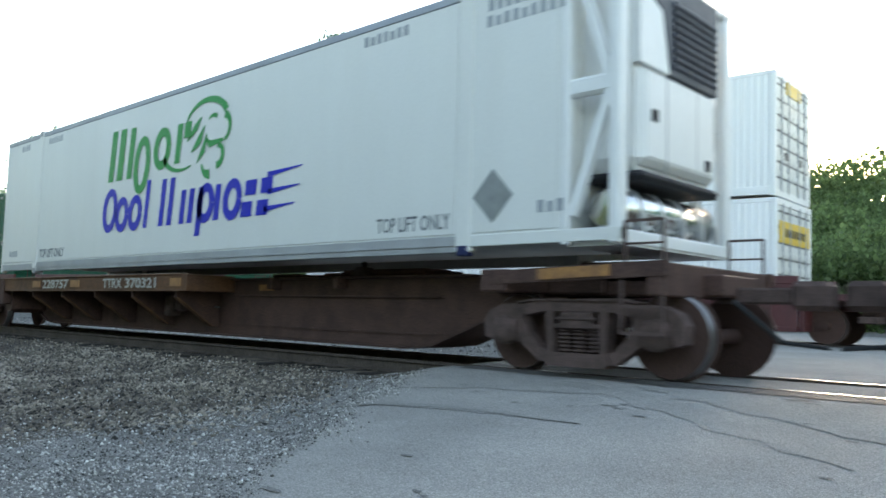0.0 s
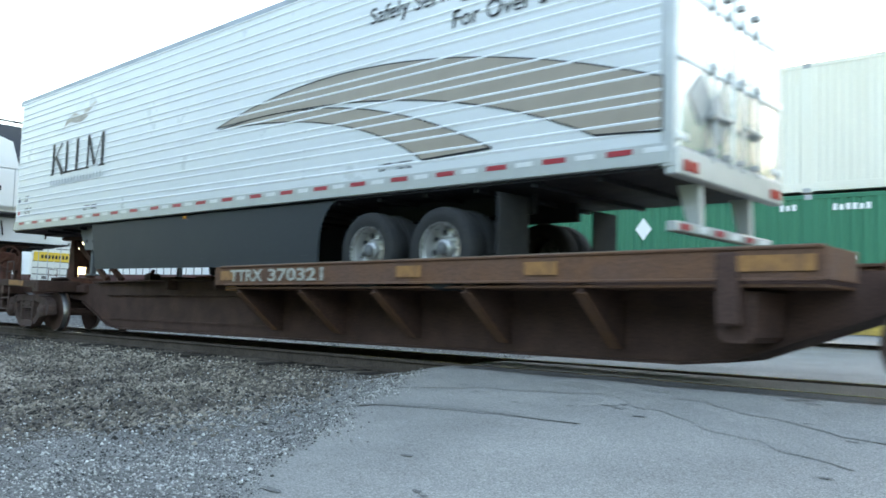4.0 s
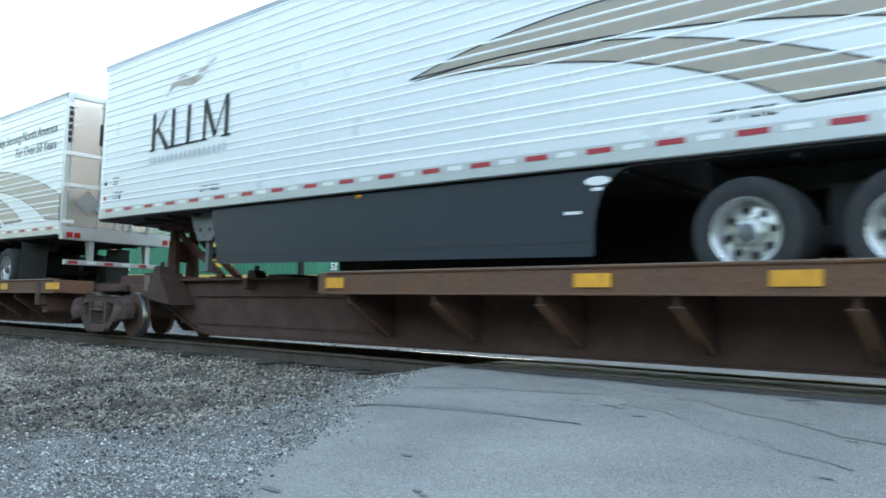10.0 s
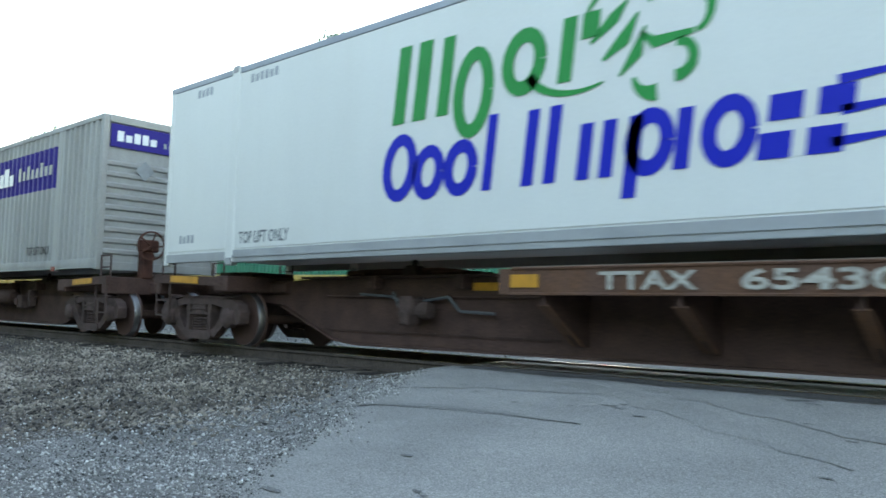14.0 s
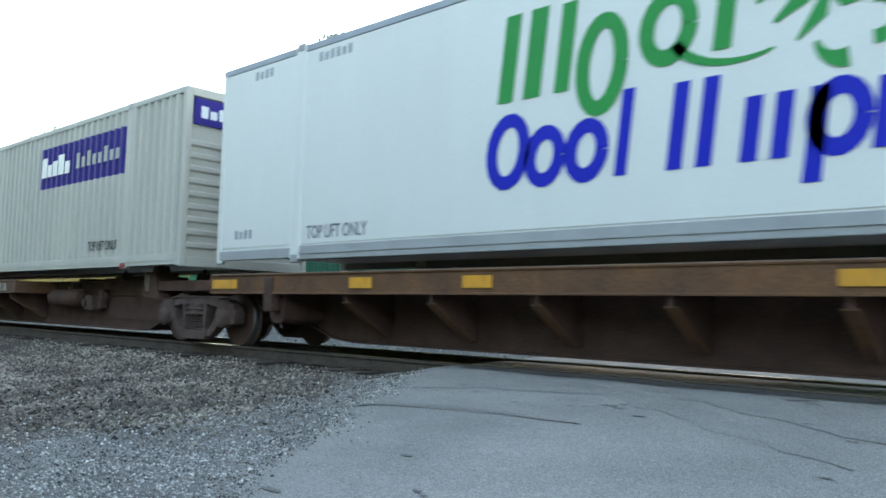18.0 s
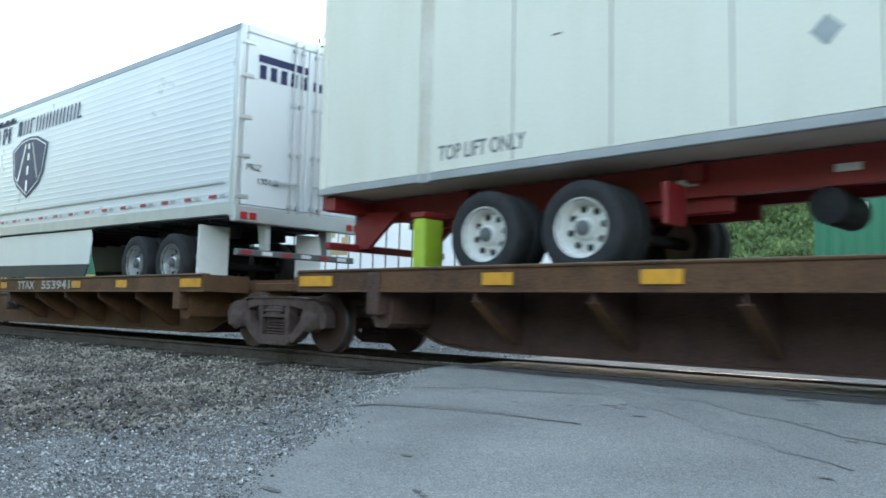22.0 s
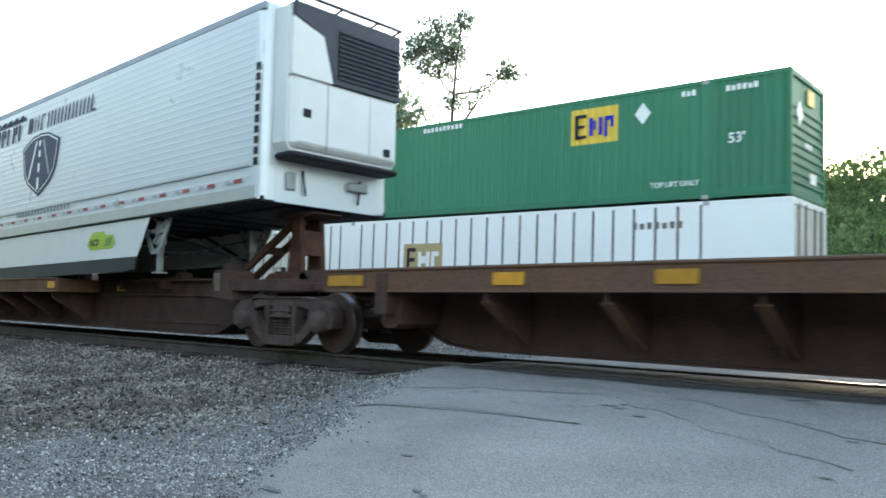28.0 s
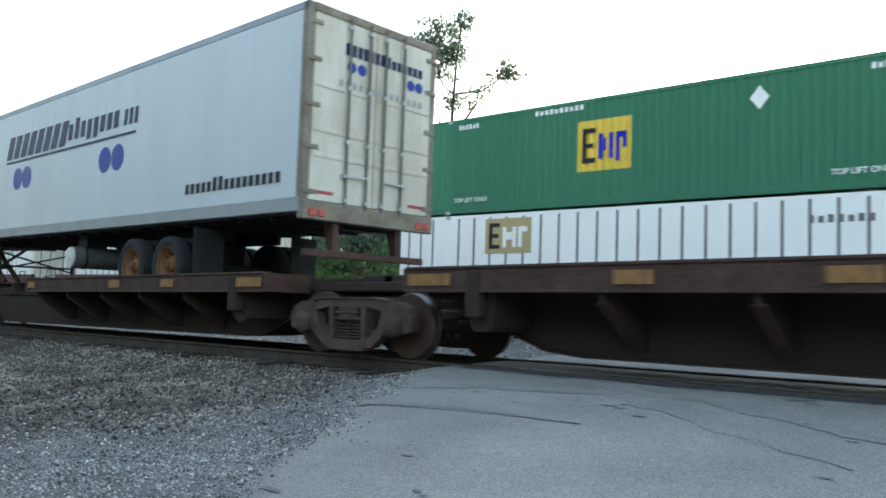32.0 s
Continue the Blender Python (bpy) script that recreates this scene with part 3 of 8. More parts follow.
def scatter_stones(name, label, count, area, size, material, seed, keep):
    """Many small stones as one mesh; each a bent eight-sided lump."""
    rng = np.random.default_rng(seed)
    base = np.array([(1, 0, 0), (-1, 0, 0), (0, 1, 0), (0, -1, 0), (0, 0, 1), (0, 0, -1)], float)
    tri = np.array([(0, 2, 4), (2, 1, 4), (1, 3, 4), (3, 0, 4), (2, 0, 5), (1, 2, 5), (3, 1, 5), (0, 3, 5)])
    (x0, x1), (y0, y1) = area
    spots = []
    while len(spots) < count:
        x, y = rng.uniform(x0, x1), rng.uniform(y0, y1)
        if keep(x, y, rng.random()):
            spots.append((x, y, ground_height(x, y) if x < road_edge(y) - 0.02 else road_height(x, y) - 0.004))
    c = np.array(spots)
    r = size[0] + (size[1] - size[0]) * rng.random(count) ** 2.2
    sh = base[None] * rng.uniform(0.55, 1.2, (count, 6, 3)) + rng.normal(0, 0.16, (count, 6, 3))
    sh[:, :, 2] *= 0.75
    a = rng.uniform(0, 2 * np.pi, count)
    ca, sa = np.cos(a)[:, None], np.sin(a)[:, None]
    xx, yy = sh[:, :, 0] * ca - sh[:, :, 1] * sa, sh[:, :, 0] * sa + sh[:, :, 1] * ca
    v = np.stack([xx, yy, sh[:, :, 2]], 2) * r[:, None, None] + c[:, None, :]
    v[:, :, 2] += (r * 0.25)[:, None]
    faces = (tri[None] + (np.arange(count) * 6)[:, None, None]).reshape(-1, 3)
    me = bpy.data.meshes.new(name)
    me.vertices.add(count * 6)
    me.vertices.foreach_set("co", v.reshape(-1))
    me.loops.add(len(faces) * 3)
    me.loops.foreach_set("vertex_index", faces.reshape(-1).astype(np.int32))
    me.polygons.add(len(faces))
    me.polygons.foreach_set("loop_start", np.arange(0, len(faces) * 3, 3, dtype=np.int32))
    me.materials.append(material)
    me.update(calc_edges=True)
    me.validate()
    return tagged(new(name, me), label, "gravel", kind="stuff")


def make_bank():
    """Unseen overgrown bank added on the viewer's side of the road: blocks low sky."""
    rng = random.Random(31)
    xs = [-150 + 6 * i for i in range(51)]
    prof = [(-21, -1.2), (-23, 1.8), (-25, 4.2), (-28, 6.6), (-32, 8.6), (-38, 9.8), (-50, 10.4), (-70, 8.0), (-80, -3.0)]
    s = Shape()
    s.v = []
    for y, z in prof:
        for x in xs:
            # Raised towards the left to shade that end of the train as well.
            k = ramp01(-8, 28, -x)
            s.v.append((x, y + 3.0 * k + rng.uniform(-1, 1), z * (1 + 0.75 * k) + (rng.uniform(-0.9, 0.9) if z > 0 else 0)))
    w = len(xs)
    s.f = [(j * w + i, (j + 1) * w + i, (j + 1) * w + i + 1, j * w + i + 1) for j in range(len(prof) - 1) for i in range(w - 1)]
    s.m = [0] * len(s.f)
    return tagged(new("backdrop_bank", s.mesh("backdrop_bank", LEAF_HILL, True)), "unseen green bank added behind the viewer to shut off low sky light", "bank", kind="structure")


ground = make_ground()
make_bank()
road = make_road()
make_marks(road)
make_track("track_near", "steel rails on dark timber sleepers in fouled ballast", pose(0, 0, 0), -70, 40, -34, -6.4)
make_track("track_far", "second pair of steel rails beyond the near track", far_pose(0), -130, 70, -46, -6.6)
scatter_stones("ballast", "loose brown crushed stone ballast beside the near rails", 46000, ((-34, -5.0), (-6.6, -1.15)), (0.010, 0.036), STONE, 3,
               lambda x, y, k: x < brown_edge(y) + 1.6 * (k ** 3 - 0.3) and k < (1.0 if y < -1.4 else 0.4) * (1.0 if y > -5.0 else 0.6) * (1.0 if x > -16 else 0.4))
scatter_stones("gravel", "fine grey gravel with pale chips by the road", 62000, ((-12, -2.4), (-8.0, -1.3)), (0.0035, 0.0145), STONE_FINE, 4,
               lambda x, y, k: x < road_edge(y) + 0.6 and (x > brown_edge(y) - 1.6 * k * k or y < -6.2 - k) and k < (1 if x < road_edge(y) + 0.02 else 0.8 * max(0.0, 1 - (x - road_edge(y)) / (0.6 if y > -4.4 else 0.25)) ** 2))
scatter_stones("pale_chips", "scattered white stone chips in the ballast and gravel", 5200, ((-20, -3.0), (-8.0, -1.3)), (0.007, 0.021), PALE_STONE, 8,
               lambda x, y, k: x < road_edge(y) + 0.12 and k < (1.0 if x > -14 else 0.6))
scatter_stones("ballast_between", "pale grey ballast between and beyond the tracks", 14000, ((-40, -5.5), (0.9, 10.6)), (0.018, 0.045), STONE_FINE, 6,
               lambda x, y, k: x < road_edge(y) and k < (1 if y < 4 else 0.5))


# ---------------------------------------------------------------- spine wagons of the near train
def side_frame():
    """Cast side frame: an arched top member, two window openings, a spring seat and hooded ends."""
    s = Shape()
    y0, y1 = -0.075, 0.075
    s.prism([(-0.70, 0.59), (-0.74, 0.70), (-0.50, 0.755), (0.50, 0.755), (0.74, 0.70), (0.70, 0.59), (0.40, 0.645), (-0.40, 0.645)], "y", y0, y1)
    s.prism([(-0.74, 0.745), (-0.50, 0.772), (0.50, 0.772), (0.74, 0.745), (0.74, 0.725), (0.5, 0.754), (-0.5, 0.754), (-0.74, 0.725)], "y", y0 - 0.03, y1 + 0.03)
    for d in (-1, 1):
        s.prism([(d * 0.68, 0.58), (d * 0.70, 0.725), (d * 0.95, 0.715), (d * 1.12, 0.64), (d * 1.19, 0.53), (d * 1.17, 0.36), (d * 1.07, 0.33), (d * 1.04, 0.50), (d * 0.76, 0.50), (d * 0.74, 0.34), (d * 0.66, 0.36)], "y", y0 - 0.012, y1 + 0.012)
        s.prism([(d * 0.66, 0.60), (d * 0.78, 0.52), (d * 0.76, 0.35), (d * 0.46, 0.13), (d * 0.35, 0.12), (d * 0.34, 0.23), (d * 0.44, 0.26), (d * 0.60, 0.42)], "y", y0, y1)
        s.prism([(d * 0.275, 0.66), (d * 0.37, 0.66), (d * 0.345, 0.20), (d * 0.275, 0.20)], "y", y0 - 0.01, y1 + 0.01)
    s.prism([(-0.40, 0.15), (-0.34, 0.085), (0.34, 0.085), (0.40, 0.15), (0.36, 0.225), (-0.36, 0.225)], "y", y0 - 0.02, y1 + 0.02)
    return s


def bogie_frame():
    s = Shape()
    s.prism([(-0.22, 0.50), (-0.22, 0.64), (-0.27, 0.68), (-0.27, 0.80), (0.27, 0.80), (0.27, 0.68), (0.22, 0.64), (0.22, 0.50)], "y", -0.45, 0.45)
    s.box(-0.20, 0.20, -1.10, 1.10, 0.49, 0.64, 0.02)
    return s


def spring():
    prof = [(0.084 if i % 2 else 0.052, 0.225 + 0.0205 * i) for i in range(13)]
    return Shape().lathe([(0.01, 0.225)] + prof + [(0.01, 0.471)], (0, 0, 0), "z", 12)


def spring_seat():
    return Shape().box(-0.27, 0.27, -0.10, 0.10, 0.472, 0.52, 0.01).box(-0.24, 0.24, -0.115, 0.0, 0.555, 0.585, 0.01)


def wheelset():
    """Two wheels on their axle, round the local y axis."""
    s = Shape()
    for d in (-1, 1):
        o = d * 0.82
        i = d * 0.685
        s.lathe([(0.085, o), (0.13, o - d * 0.005), (0.17, o - d * 0.035), (0.33, o - d * 0.06), (0.36, o - d * 0.012), (0.405, o)], (0, 0, 0), "y", 32)
        s.lathe([(0.405, o), (0.413, o - d * 0.01), (0.421, i + d * 0.03), (0.40, i + d * 0.03)], (0, 0, 0), "y", 32, 1)
        s.lathe([(0.42, i + d * 0.03), (0.446, i + d * 0.02), (0.446, i), (0.36, i), (0.2, i + d * 0.02), (0.085, i), (0.085, i + d * 0.03)], (0, 0, 0), "y", 32)
        s.box(-0.02, 0.02, o - d * 0.001, o - d * 0.012, 0.365, 0.395)
    s.lathe([(0.001, -0.95), (0.08, -0.95), (0.085, -0.6), (0.075, 0.0), (0.085, 0.6), (0.08, 0.95), (0.001, 0.95)], (0, 0, 0), "y", 14)
    return s


def add_bogie(unit, x, s):
    """A bogie at x on its wagon; s: where its middle stands along the near train."""
    bg = part("bogie", bogie_frame, RUST_BOGIE, unit, "dusty brown cast steel bogie", key="bogie", m=pose(x, 0, 0))
    for y in (-1.0, 1.0):
        part("side_frame", side_frame, RUST_BOGIE, bg, key="side_frame", m=pose(0, math.copysign(1.01, y), 0))
        for dx in (-0.175, 0.0, 0.175):
            part("spring", spring, RUST_BOGIE, bg, key="spring", m=pose(dx, y, 0), smooth=True)
        part("spring_seat", spring_seat, RUST_BOGIE, bg, key="spring_seat", m=pose(0, y, 0))
        for dx in (-0.89, 0.89):
            part("bearing_cap", lambda: Shape().box(-0.15, 0.15, -0.08, 0.02, -0.12, 0.13, 0.02).lathe([(0.001, 0.07), (0.09, 0.07), (0.13, 0.045), (0.155, 0.03), (0.155, -0.09), (0.001, -0.09)], (0, 0, 0), "y", 18), RUST_BOGIE, bg, key="bearing_cap", m=pose(dx, math.copysign(1.11, y), 0.435, 0, 0, 180 if y < 0 else 0), smooth=True)
    for dx in (-0.89, 0.89):
        w = part("wheelset", wheelset, [WHEEL, TREAD], bg, "", key="wheelset", m=pose(dx, 0, 0.421), smooth=True)
        TURNING.append((w, dx, s))
    return bg


def sill_words(words, width, parent, x, z):
    """White stencilled words on a deck sill, spread to a width."""
    weights = [0.45 if ch == " " else 1.0 for ch in words]
    k, i = width / sum(weights), 0
    for word in words.split():
        i = words.index(word, i)
        lettering("lettering", word, 0.235, WHITE_MARK, parent, on_side(x + k * sum(weights[:i]), -1.337, z), bold=0.006, width=k * (len(word) - 0.12))
        i += len(word)


def spine_unit(s_right, s_left, deck, first=False, last=False, hitch="raised", words=(), tanks=False, tint="brown", bright=True, start=None, brake=True, dz=-0.015, rig=None, strips=None, panels=()):
    """One platform of an articulated spine wagon. s_right, s_left: its bogies; deck: the end with the tyre deck ('R' or 'L');
    dz: how far its deck sills stand off the usual height."""
    n = s_right - s_left
    start = start or (1.58 if deck == "R" else 1.3)
    lab = {"brown": "rust-brown steel spine wagon platform with yellow reflectors", "dark": "sooty dark brown spine wagon platform with faded reflectors", "rusty": "orange-brown rusty spine wagon platform with yellow reflectors", "orange": "bright orange-brown rusty spine wagon platform"}[tint]
    u = thing("spine_wagon_unit", lab, "railway wagon", "platforms of the near train")
    NEAR_THINGS.append((u, s_right, 0.0, 0.0))

    hitch_steel = RUST_RED if tint != "dark" else RUST_DARK
    steel, sill_steel = {"brown": (RUST, RUST_SILL), "dark": (RUST_DARK, RUST), "rusty": (RUST, RUST_ORANGE), "orange": (RUST_ORANGE, RUST_ORANGE)}[tint]

    def at(a):
        return -a if deck == "R" else -n + a

    def span(a, b):
        return sorted((at(a), at(b)))
    # centre sill: a deep box with tapered ends and flanges
    low = [(0.55, 0.80), (1.25, 0.74), (2.7, 0.22), (3.2, 0.17), (n - 3.1, 0.14), (n - 2.6, 0.19), (n - 1.35, 0.66), (n - 0.55, 0.72)]
    top = [(n - 0.55, 0.98), (n - 1.9, 1.05), (0.55, 1.05)]
    s = Shape().prism([(at(a), z) for a, z in low + top], "y", -0.40, 0.40)
    part("centre_sill", s, steel, u)
    s = Shape()
    pts = low[1:-1]
    for (a0, z0), (a1, z1) in zip(pts, pts[1:]):
        s.prism([(at(a0), z0 - 0.003), (at(a1), z1 - 0.003), (at(a1), z1 - 0.03), (at(a0), z0 - 0.03)], "y", -0.47, 0.47)
    part("bottom_flange", s, steel, u)
    s = Shape().box(*span(10.2, n - 1.9), -0.52, 0.52, 1.053, 1.085, 0.006)
    s.box(*span(10.22, n - 2.2), -0.405, -0.425, 0.30, 0.33)
    part("top_flange", s, steel, u)
    for y in (-1, 1):
        part("web_flange", Shape().box(*span(10.45, n - 2.45), y * 0.402, y * 0.45, 0.785, 0.81, 0.004), steel, u)
    # tyre deck, its sills and brackets
    part("deck_plate", Shape().box(*span(start + 0.02, 10.18), -1.268, 1.268, 0.878, 0.904, 0.004), sill_steel, u)
    for y in (-1, 1):
        chan = [(1.20, 1.132), (1.33, 1.132), (1.335, 1.122), (1.33, 1.108), (1.312, 1.10), (1.312, 0.872), (1.328, 0.862), (1.328, 0.846), (1.22, 0.846), (1.22, 0.866), (1.27, 0.872), (1.27, 1.10), (1.20, 1.11)]
        part("side_sill", Shape().prism([(y * p, q + dz) for p, q in chan], "x", *span(start, 10.22)), sill_steel, u)
        part("deck_lip", Shape().prism([(y * 1.19, 1.1325 + dz), (y * 1.322, 1.1325 + dz), (y * 1.316, 1.141 + dz), (y * 1.196, 1.141 + dz)], "x", *span(start, 10.22)), LIP if tint != "dark" else RUST_RED, u)
        part("sill_end", Shape().box(*span(start - 0.04, start - 0.002), y * 1.32, y * 0.5, 0.85 + dz, 1.12 + dz, 0.004), sill_steel, u)
        part("sill_end", Shape().box(*span(10.222, 10.39), y * 1.32, y * 0.42, 0.85 + dz, 1.12 + dz, 0.004), sill_steel, u)
        for a in (3.9, 5.4, 6.9, 8.4, 9.9):
            x = at(a)
            g = Shape()
            vs = [(x, y * 1.26, 0.85 + dz), (x, y * 0.41, 0.87), (x, y * 0.41, 0.26), (x, y * 0.56, 0.26), (x, y * 1.24, 0.74 + dz)]
            vs2 = [(p[0] + 0.055, p[1], p[2]) for p in vs]
            g.add(vs + vs2, [(0, 1, 2, 3, 4), (9, 8, 7, 6, 5)] + [(i, i + 5, (i + 1) % 5 + 5, (i + 1) % 5) for i in range(5)])
            part("gusset", g, steel, u)
            # The paler sill steel paints in the light along the gusset's front edge.
            e = Shape().bar((x + 0.027, y * 1.235, 0.745 + dz), (x + 0.027, y * 0.565, 0.275), 0.13, 0.018)
            part("gusset_flange", e, sill_steel, u)
        x = at(2.35)
        g = Shape().prism([(x - 0.20, 0.845), (x + 0.20, 0.845), (x + 0.16, 0.45), (x + 0.10, 0.40), (x - 0.10, 0.40), (x - 0.16, 0.48)], "y", y * 1.16, y * 0.42)
        g.box(x - 0.10, x + 0.10, y * 1.345, y * 1.16, 0.55, 1.09 + dz, 0.02)
        part("crossbearer", g, steel, u)
        if y < 0:
            for a, w in strips or ((start + 0.38, 0.42), (4.3, 0.26), (6.2, 0.26), (10.05, 0.22)):
                part("reflector", lambda: Shape().box(-0.5, 0.5, -0.003, 0.003, -0.045, 0.045), YELLOW if bright else YELLOW_PAINT, u, key=("reflector", bright), m=Matrix.Translation((at(a), -1.329, 0.99 + dz)) @ Matrix.Diagonal((w * 1.6, 1, 1.5, 1)))
            part("reflector", lambda: Shape().box(-0.5, 0.5, -0.003, 0.003, -0.045, 0.045), YELLOW if bright else YELLOW_PAINT, u, key=("reflector", bright), m=Matrix.Translation((at(11.3), -0.428, 0.93)) @ Matrix.Diagonal((0.4, 1, 1.1, 1)))
    # crossbars on the bare spine
    for a in (11.6, 13.2):
        part("crossbar", Shape().box(at(a) - 0.06, at(a) + 0.06, -0.60, 0.60, 0.90, 1.08, 0.01), steel, u)
    # stub over the articulated end of the deck side
    part("end_saddle", Shape().box(*span(0.0, 1.3), -0.55, 0.55, 0.86, 1.00, 0.02).box(*span(-0.1, 0.55), -0.36, 0.36, 0.80, 1.10, 0.02), steel, u)
    part("end_saddle", Shape().box(*span(n - 1.5, n - 0.05), -0.5, 0.5, 0.84, 1.00, 0.02).prism([(at(n + 0.5), 0.98), (at(n + 0.5), 1.19), (at(n - 0.38), 1.19), (at(n - 0.48), 1.12), (at(n - 0.48), 0.98)], "y", -0.42, 0.42), steel, u)
    for y in () if (first if deck == "L" else last) else (-1, 1):
        if deck == "R":
            form = [(n - 1.42, 0.78), (n - 1.42, 1.19), (n - 1.92, 1.19), (n - 2.14, 0.94), (n - 2.40, 0.62), (n - 2.0, 0.66)]
        else:
            form = [(n - 2.16, 0.76), (n - 2.10, 1.20), (n - 1.74, 1.20), (n - 1.62, 0.92), (n - 1.50, 0.72)]
        part("jacking_bracket", Shape().prism([(at(a), z) for a, z in form], "y", y * 0.90, y * 0.42), steel, u)
        e = n - 1.44 if deck == "R" else n - 1.92
        part("jacking_plate", Shape().prism([(at(e), 0.86), (at(e), 1.15), (at(e - 0.18), 1.15), (at(e - 0.18), 0.97), (at(e - 0.14), 0.97), (at(e - 0.14), 0.86)], "y", y * 0.906, y * 0.899), LIP, u)
    for a, y in ((n - 1.62 if deck == "R" else n - 1.95, -0.66), (n - 1.05, -0.3), (n - 4.1, -0.3)):
        if (first if deck == "L" else last) and a > n - 3:
            continue
        z = 1.19 if y < -0.5 else 1.05 if a > n - 2 else 1.083
        part("twist_lock", lambda: Shape().prism([(-0.14, 0.0), (0.14, 0.0), (0.09, 0.11), (0.05, 0.14), (-0.05, 0.14), (-0.09, 0.11)], "y", -0.11, 0.11).lathe([(0.001, 0.14), (0.035, 0.14), (0.045, 0.18), (0.03, 0.215), (0.001, 0.22)], (0, 0, 0), "z", 8), RUST_DARK, u, key="twist_lock", m=pose(at(a), y, z))
    for y in (-1, 1) if deck == "L" and not first else ():
        part("end_arm", Shape().box(*span(n - 1.62, n + 0.05), y * 0.88, y * 0.80, 0.86, 1.04, 0.01).box(*span(n - 1.62, n - 1.5), y * 0.80, y * 0.42, 0.86, 1.04, 0.01).box(*span(n - 0.07, n + 0.05), y * 0.80, y * 0.5, 0.86, 1.0, 0.01), steel, u)
    if hitch == "raised":
        h = n - (0.18 if (first if deck == "L" else last) else 0.85 if deck == "L" else 1.2)
        part("hitch_pad", Shape().prism([(at(h - 0.55), 1.06), (at(h + 0.6), 1.06), (at(h + 0.5), 1.16), (at(h - 0.4), 1.16)], "y", -0.42, 0.42), hitch_steel, u)
        s = Shape()
        for y in (-0.20, 0.20):
            s.prism([(at(h + 0.20), 1.14), (at(h - 0.17), 1.14), (at(h - 0.06), 2.06), (at(h + 0.11), 2.06)], "y", y - 0.045, y + 0.045)
        s.box(*span(h + 0.02, h + 0.16), -0.20, 0.20, 1.45, 1.85, 0.01)
        part("hitch_post", s, hitch_steel, u, "rusty steel hitch post")
        s = Shape()
        for y in (-0.17, 0.17):
            s.bar((at(h - 1.68), y, 1.13), (at(h - 0.05), y, 2.02), 0.07, 0.115)
        s.bar((at(h - 0.85), -0.17, 1.56), (at(h - 0.85), 0.17, 1.56), 0.09, 0.12)
        part("hitch_strut", s, hitch_steel, u)
        s = Shape().prism([(at(h - 0.46), 2.09), (at(h - 0.40), 2.045), (at(h + 0.36), 2.045), (at(h + 0.52), 2.09), (at(h + 0.46), 2.125), (at(h - 0.36), 2.125)], "y", -0.30, 0.30)
        part("hitch_plate", s, steel, u)
    else:
        part("folded_hitch", Shape().box(*span(n - 4.6, n - 2.9), -0.30, 0.30, 1.088, 1.19, 0.03).box(*span(n - 3.2, n - 2.8), -0.4, 0.4, 1.088, 1.17, 0.02), hitch_steel, u)
    for a in (n - 4.7, n - 6.0):
        part("hitch_block", Shape().box(at(a) - 0.3, at(a) + 0.3, -0.32, 0.32, 1.09, 1.15, 0.02), hitch_steel, u)
    if tanks:
        x = at(n * 0.66)
        part("air_tank", Shape().lathe([(0.001, -0.75), (0.13, -0.72), (0.19, -0.62), (0.19, 0.62), (0.13, 0.72), (0.001, 0.75)], (x, -0.66, 0.72), "x", 16), steel, u, "rusty brake air reservoir", smooth=True)
        part("pipe", Shape().rod((x - 2.2, -0.47, 0.80), (x + 1.6, -0.47, 0.74), 0.018, 6).rod((x + 1.0, -0.45, 0.62), (x + 1.0, -0.75, 0.62), 0.09, 8), steel, u)
        part("brake_valve", Shape().box(x + 0.95, x + 1.25, -0.72, -0.42, 0.45, 0.78, 0.04).box(x + 1.3, x + 1.45, -0.6, -0.42, 0.5, 0.9, 0.03), RUST_BOGIE, u)
    if rig:
        x = at(rig)
        part("brake_valve", Shape().box(x - 0.16, x + 0.12, -0.72, -0.41, 0.52, 0.80, 0.04).box(x - 0.05, x + 0.10, -0.78, -0.5, 0.42, 0.62, 0.03).lathe([(0.001, -0.10), (0.10, -0.09), (0.12, 0.0), (0.10, 0.09), (0.001, 0.10)], (x + 0.24, -0.58, 0.62), "x", 14), RUST_BOGIE, u, "dusty brake valve with pipes")
        for pts in (((x - 1.1, 0.83), (x - 0.5, 0.80), (x - 0.16, 0.70)), ((x + 0.1, 0.74), (x + 0.55, 0.80), (x + 0.75, 0.62), (x + 1.3, 0.60)), ((x - 0.45, 0.86), (x - 0.28, 0.58), (x - 0.1, 0.5))):
            pipe = Shape()
            for (xa, za), (xb, zb) in zip(pts, pts[1:]):
                pipe.rod((xa, -0.50, za), (xb, -0.50, zb), 0.019, 7)
            part("brake_pipe", pipe, LEG, u, "pale bent brake pipe")
    for a0, a1 in panels:
        part("painted_panel", Shape().box(*span(a0, a1), -1.3335, -1.32, 0.885 + dz, 1.095 + dz), RUST_DARK, u, "dark painted panel behind the lettering")
    for w, a, width in words:
        sill_words(w, width, u, at(a), 0.905 + dz)
    # bogies: each platform owns the one at its right; the last one also its left
    add_bogie(u, 0.0, s_right)
    if last:
        add_bogie(u, -n, s_left)
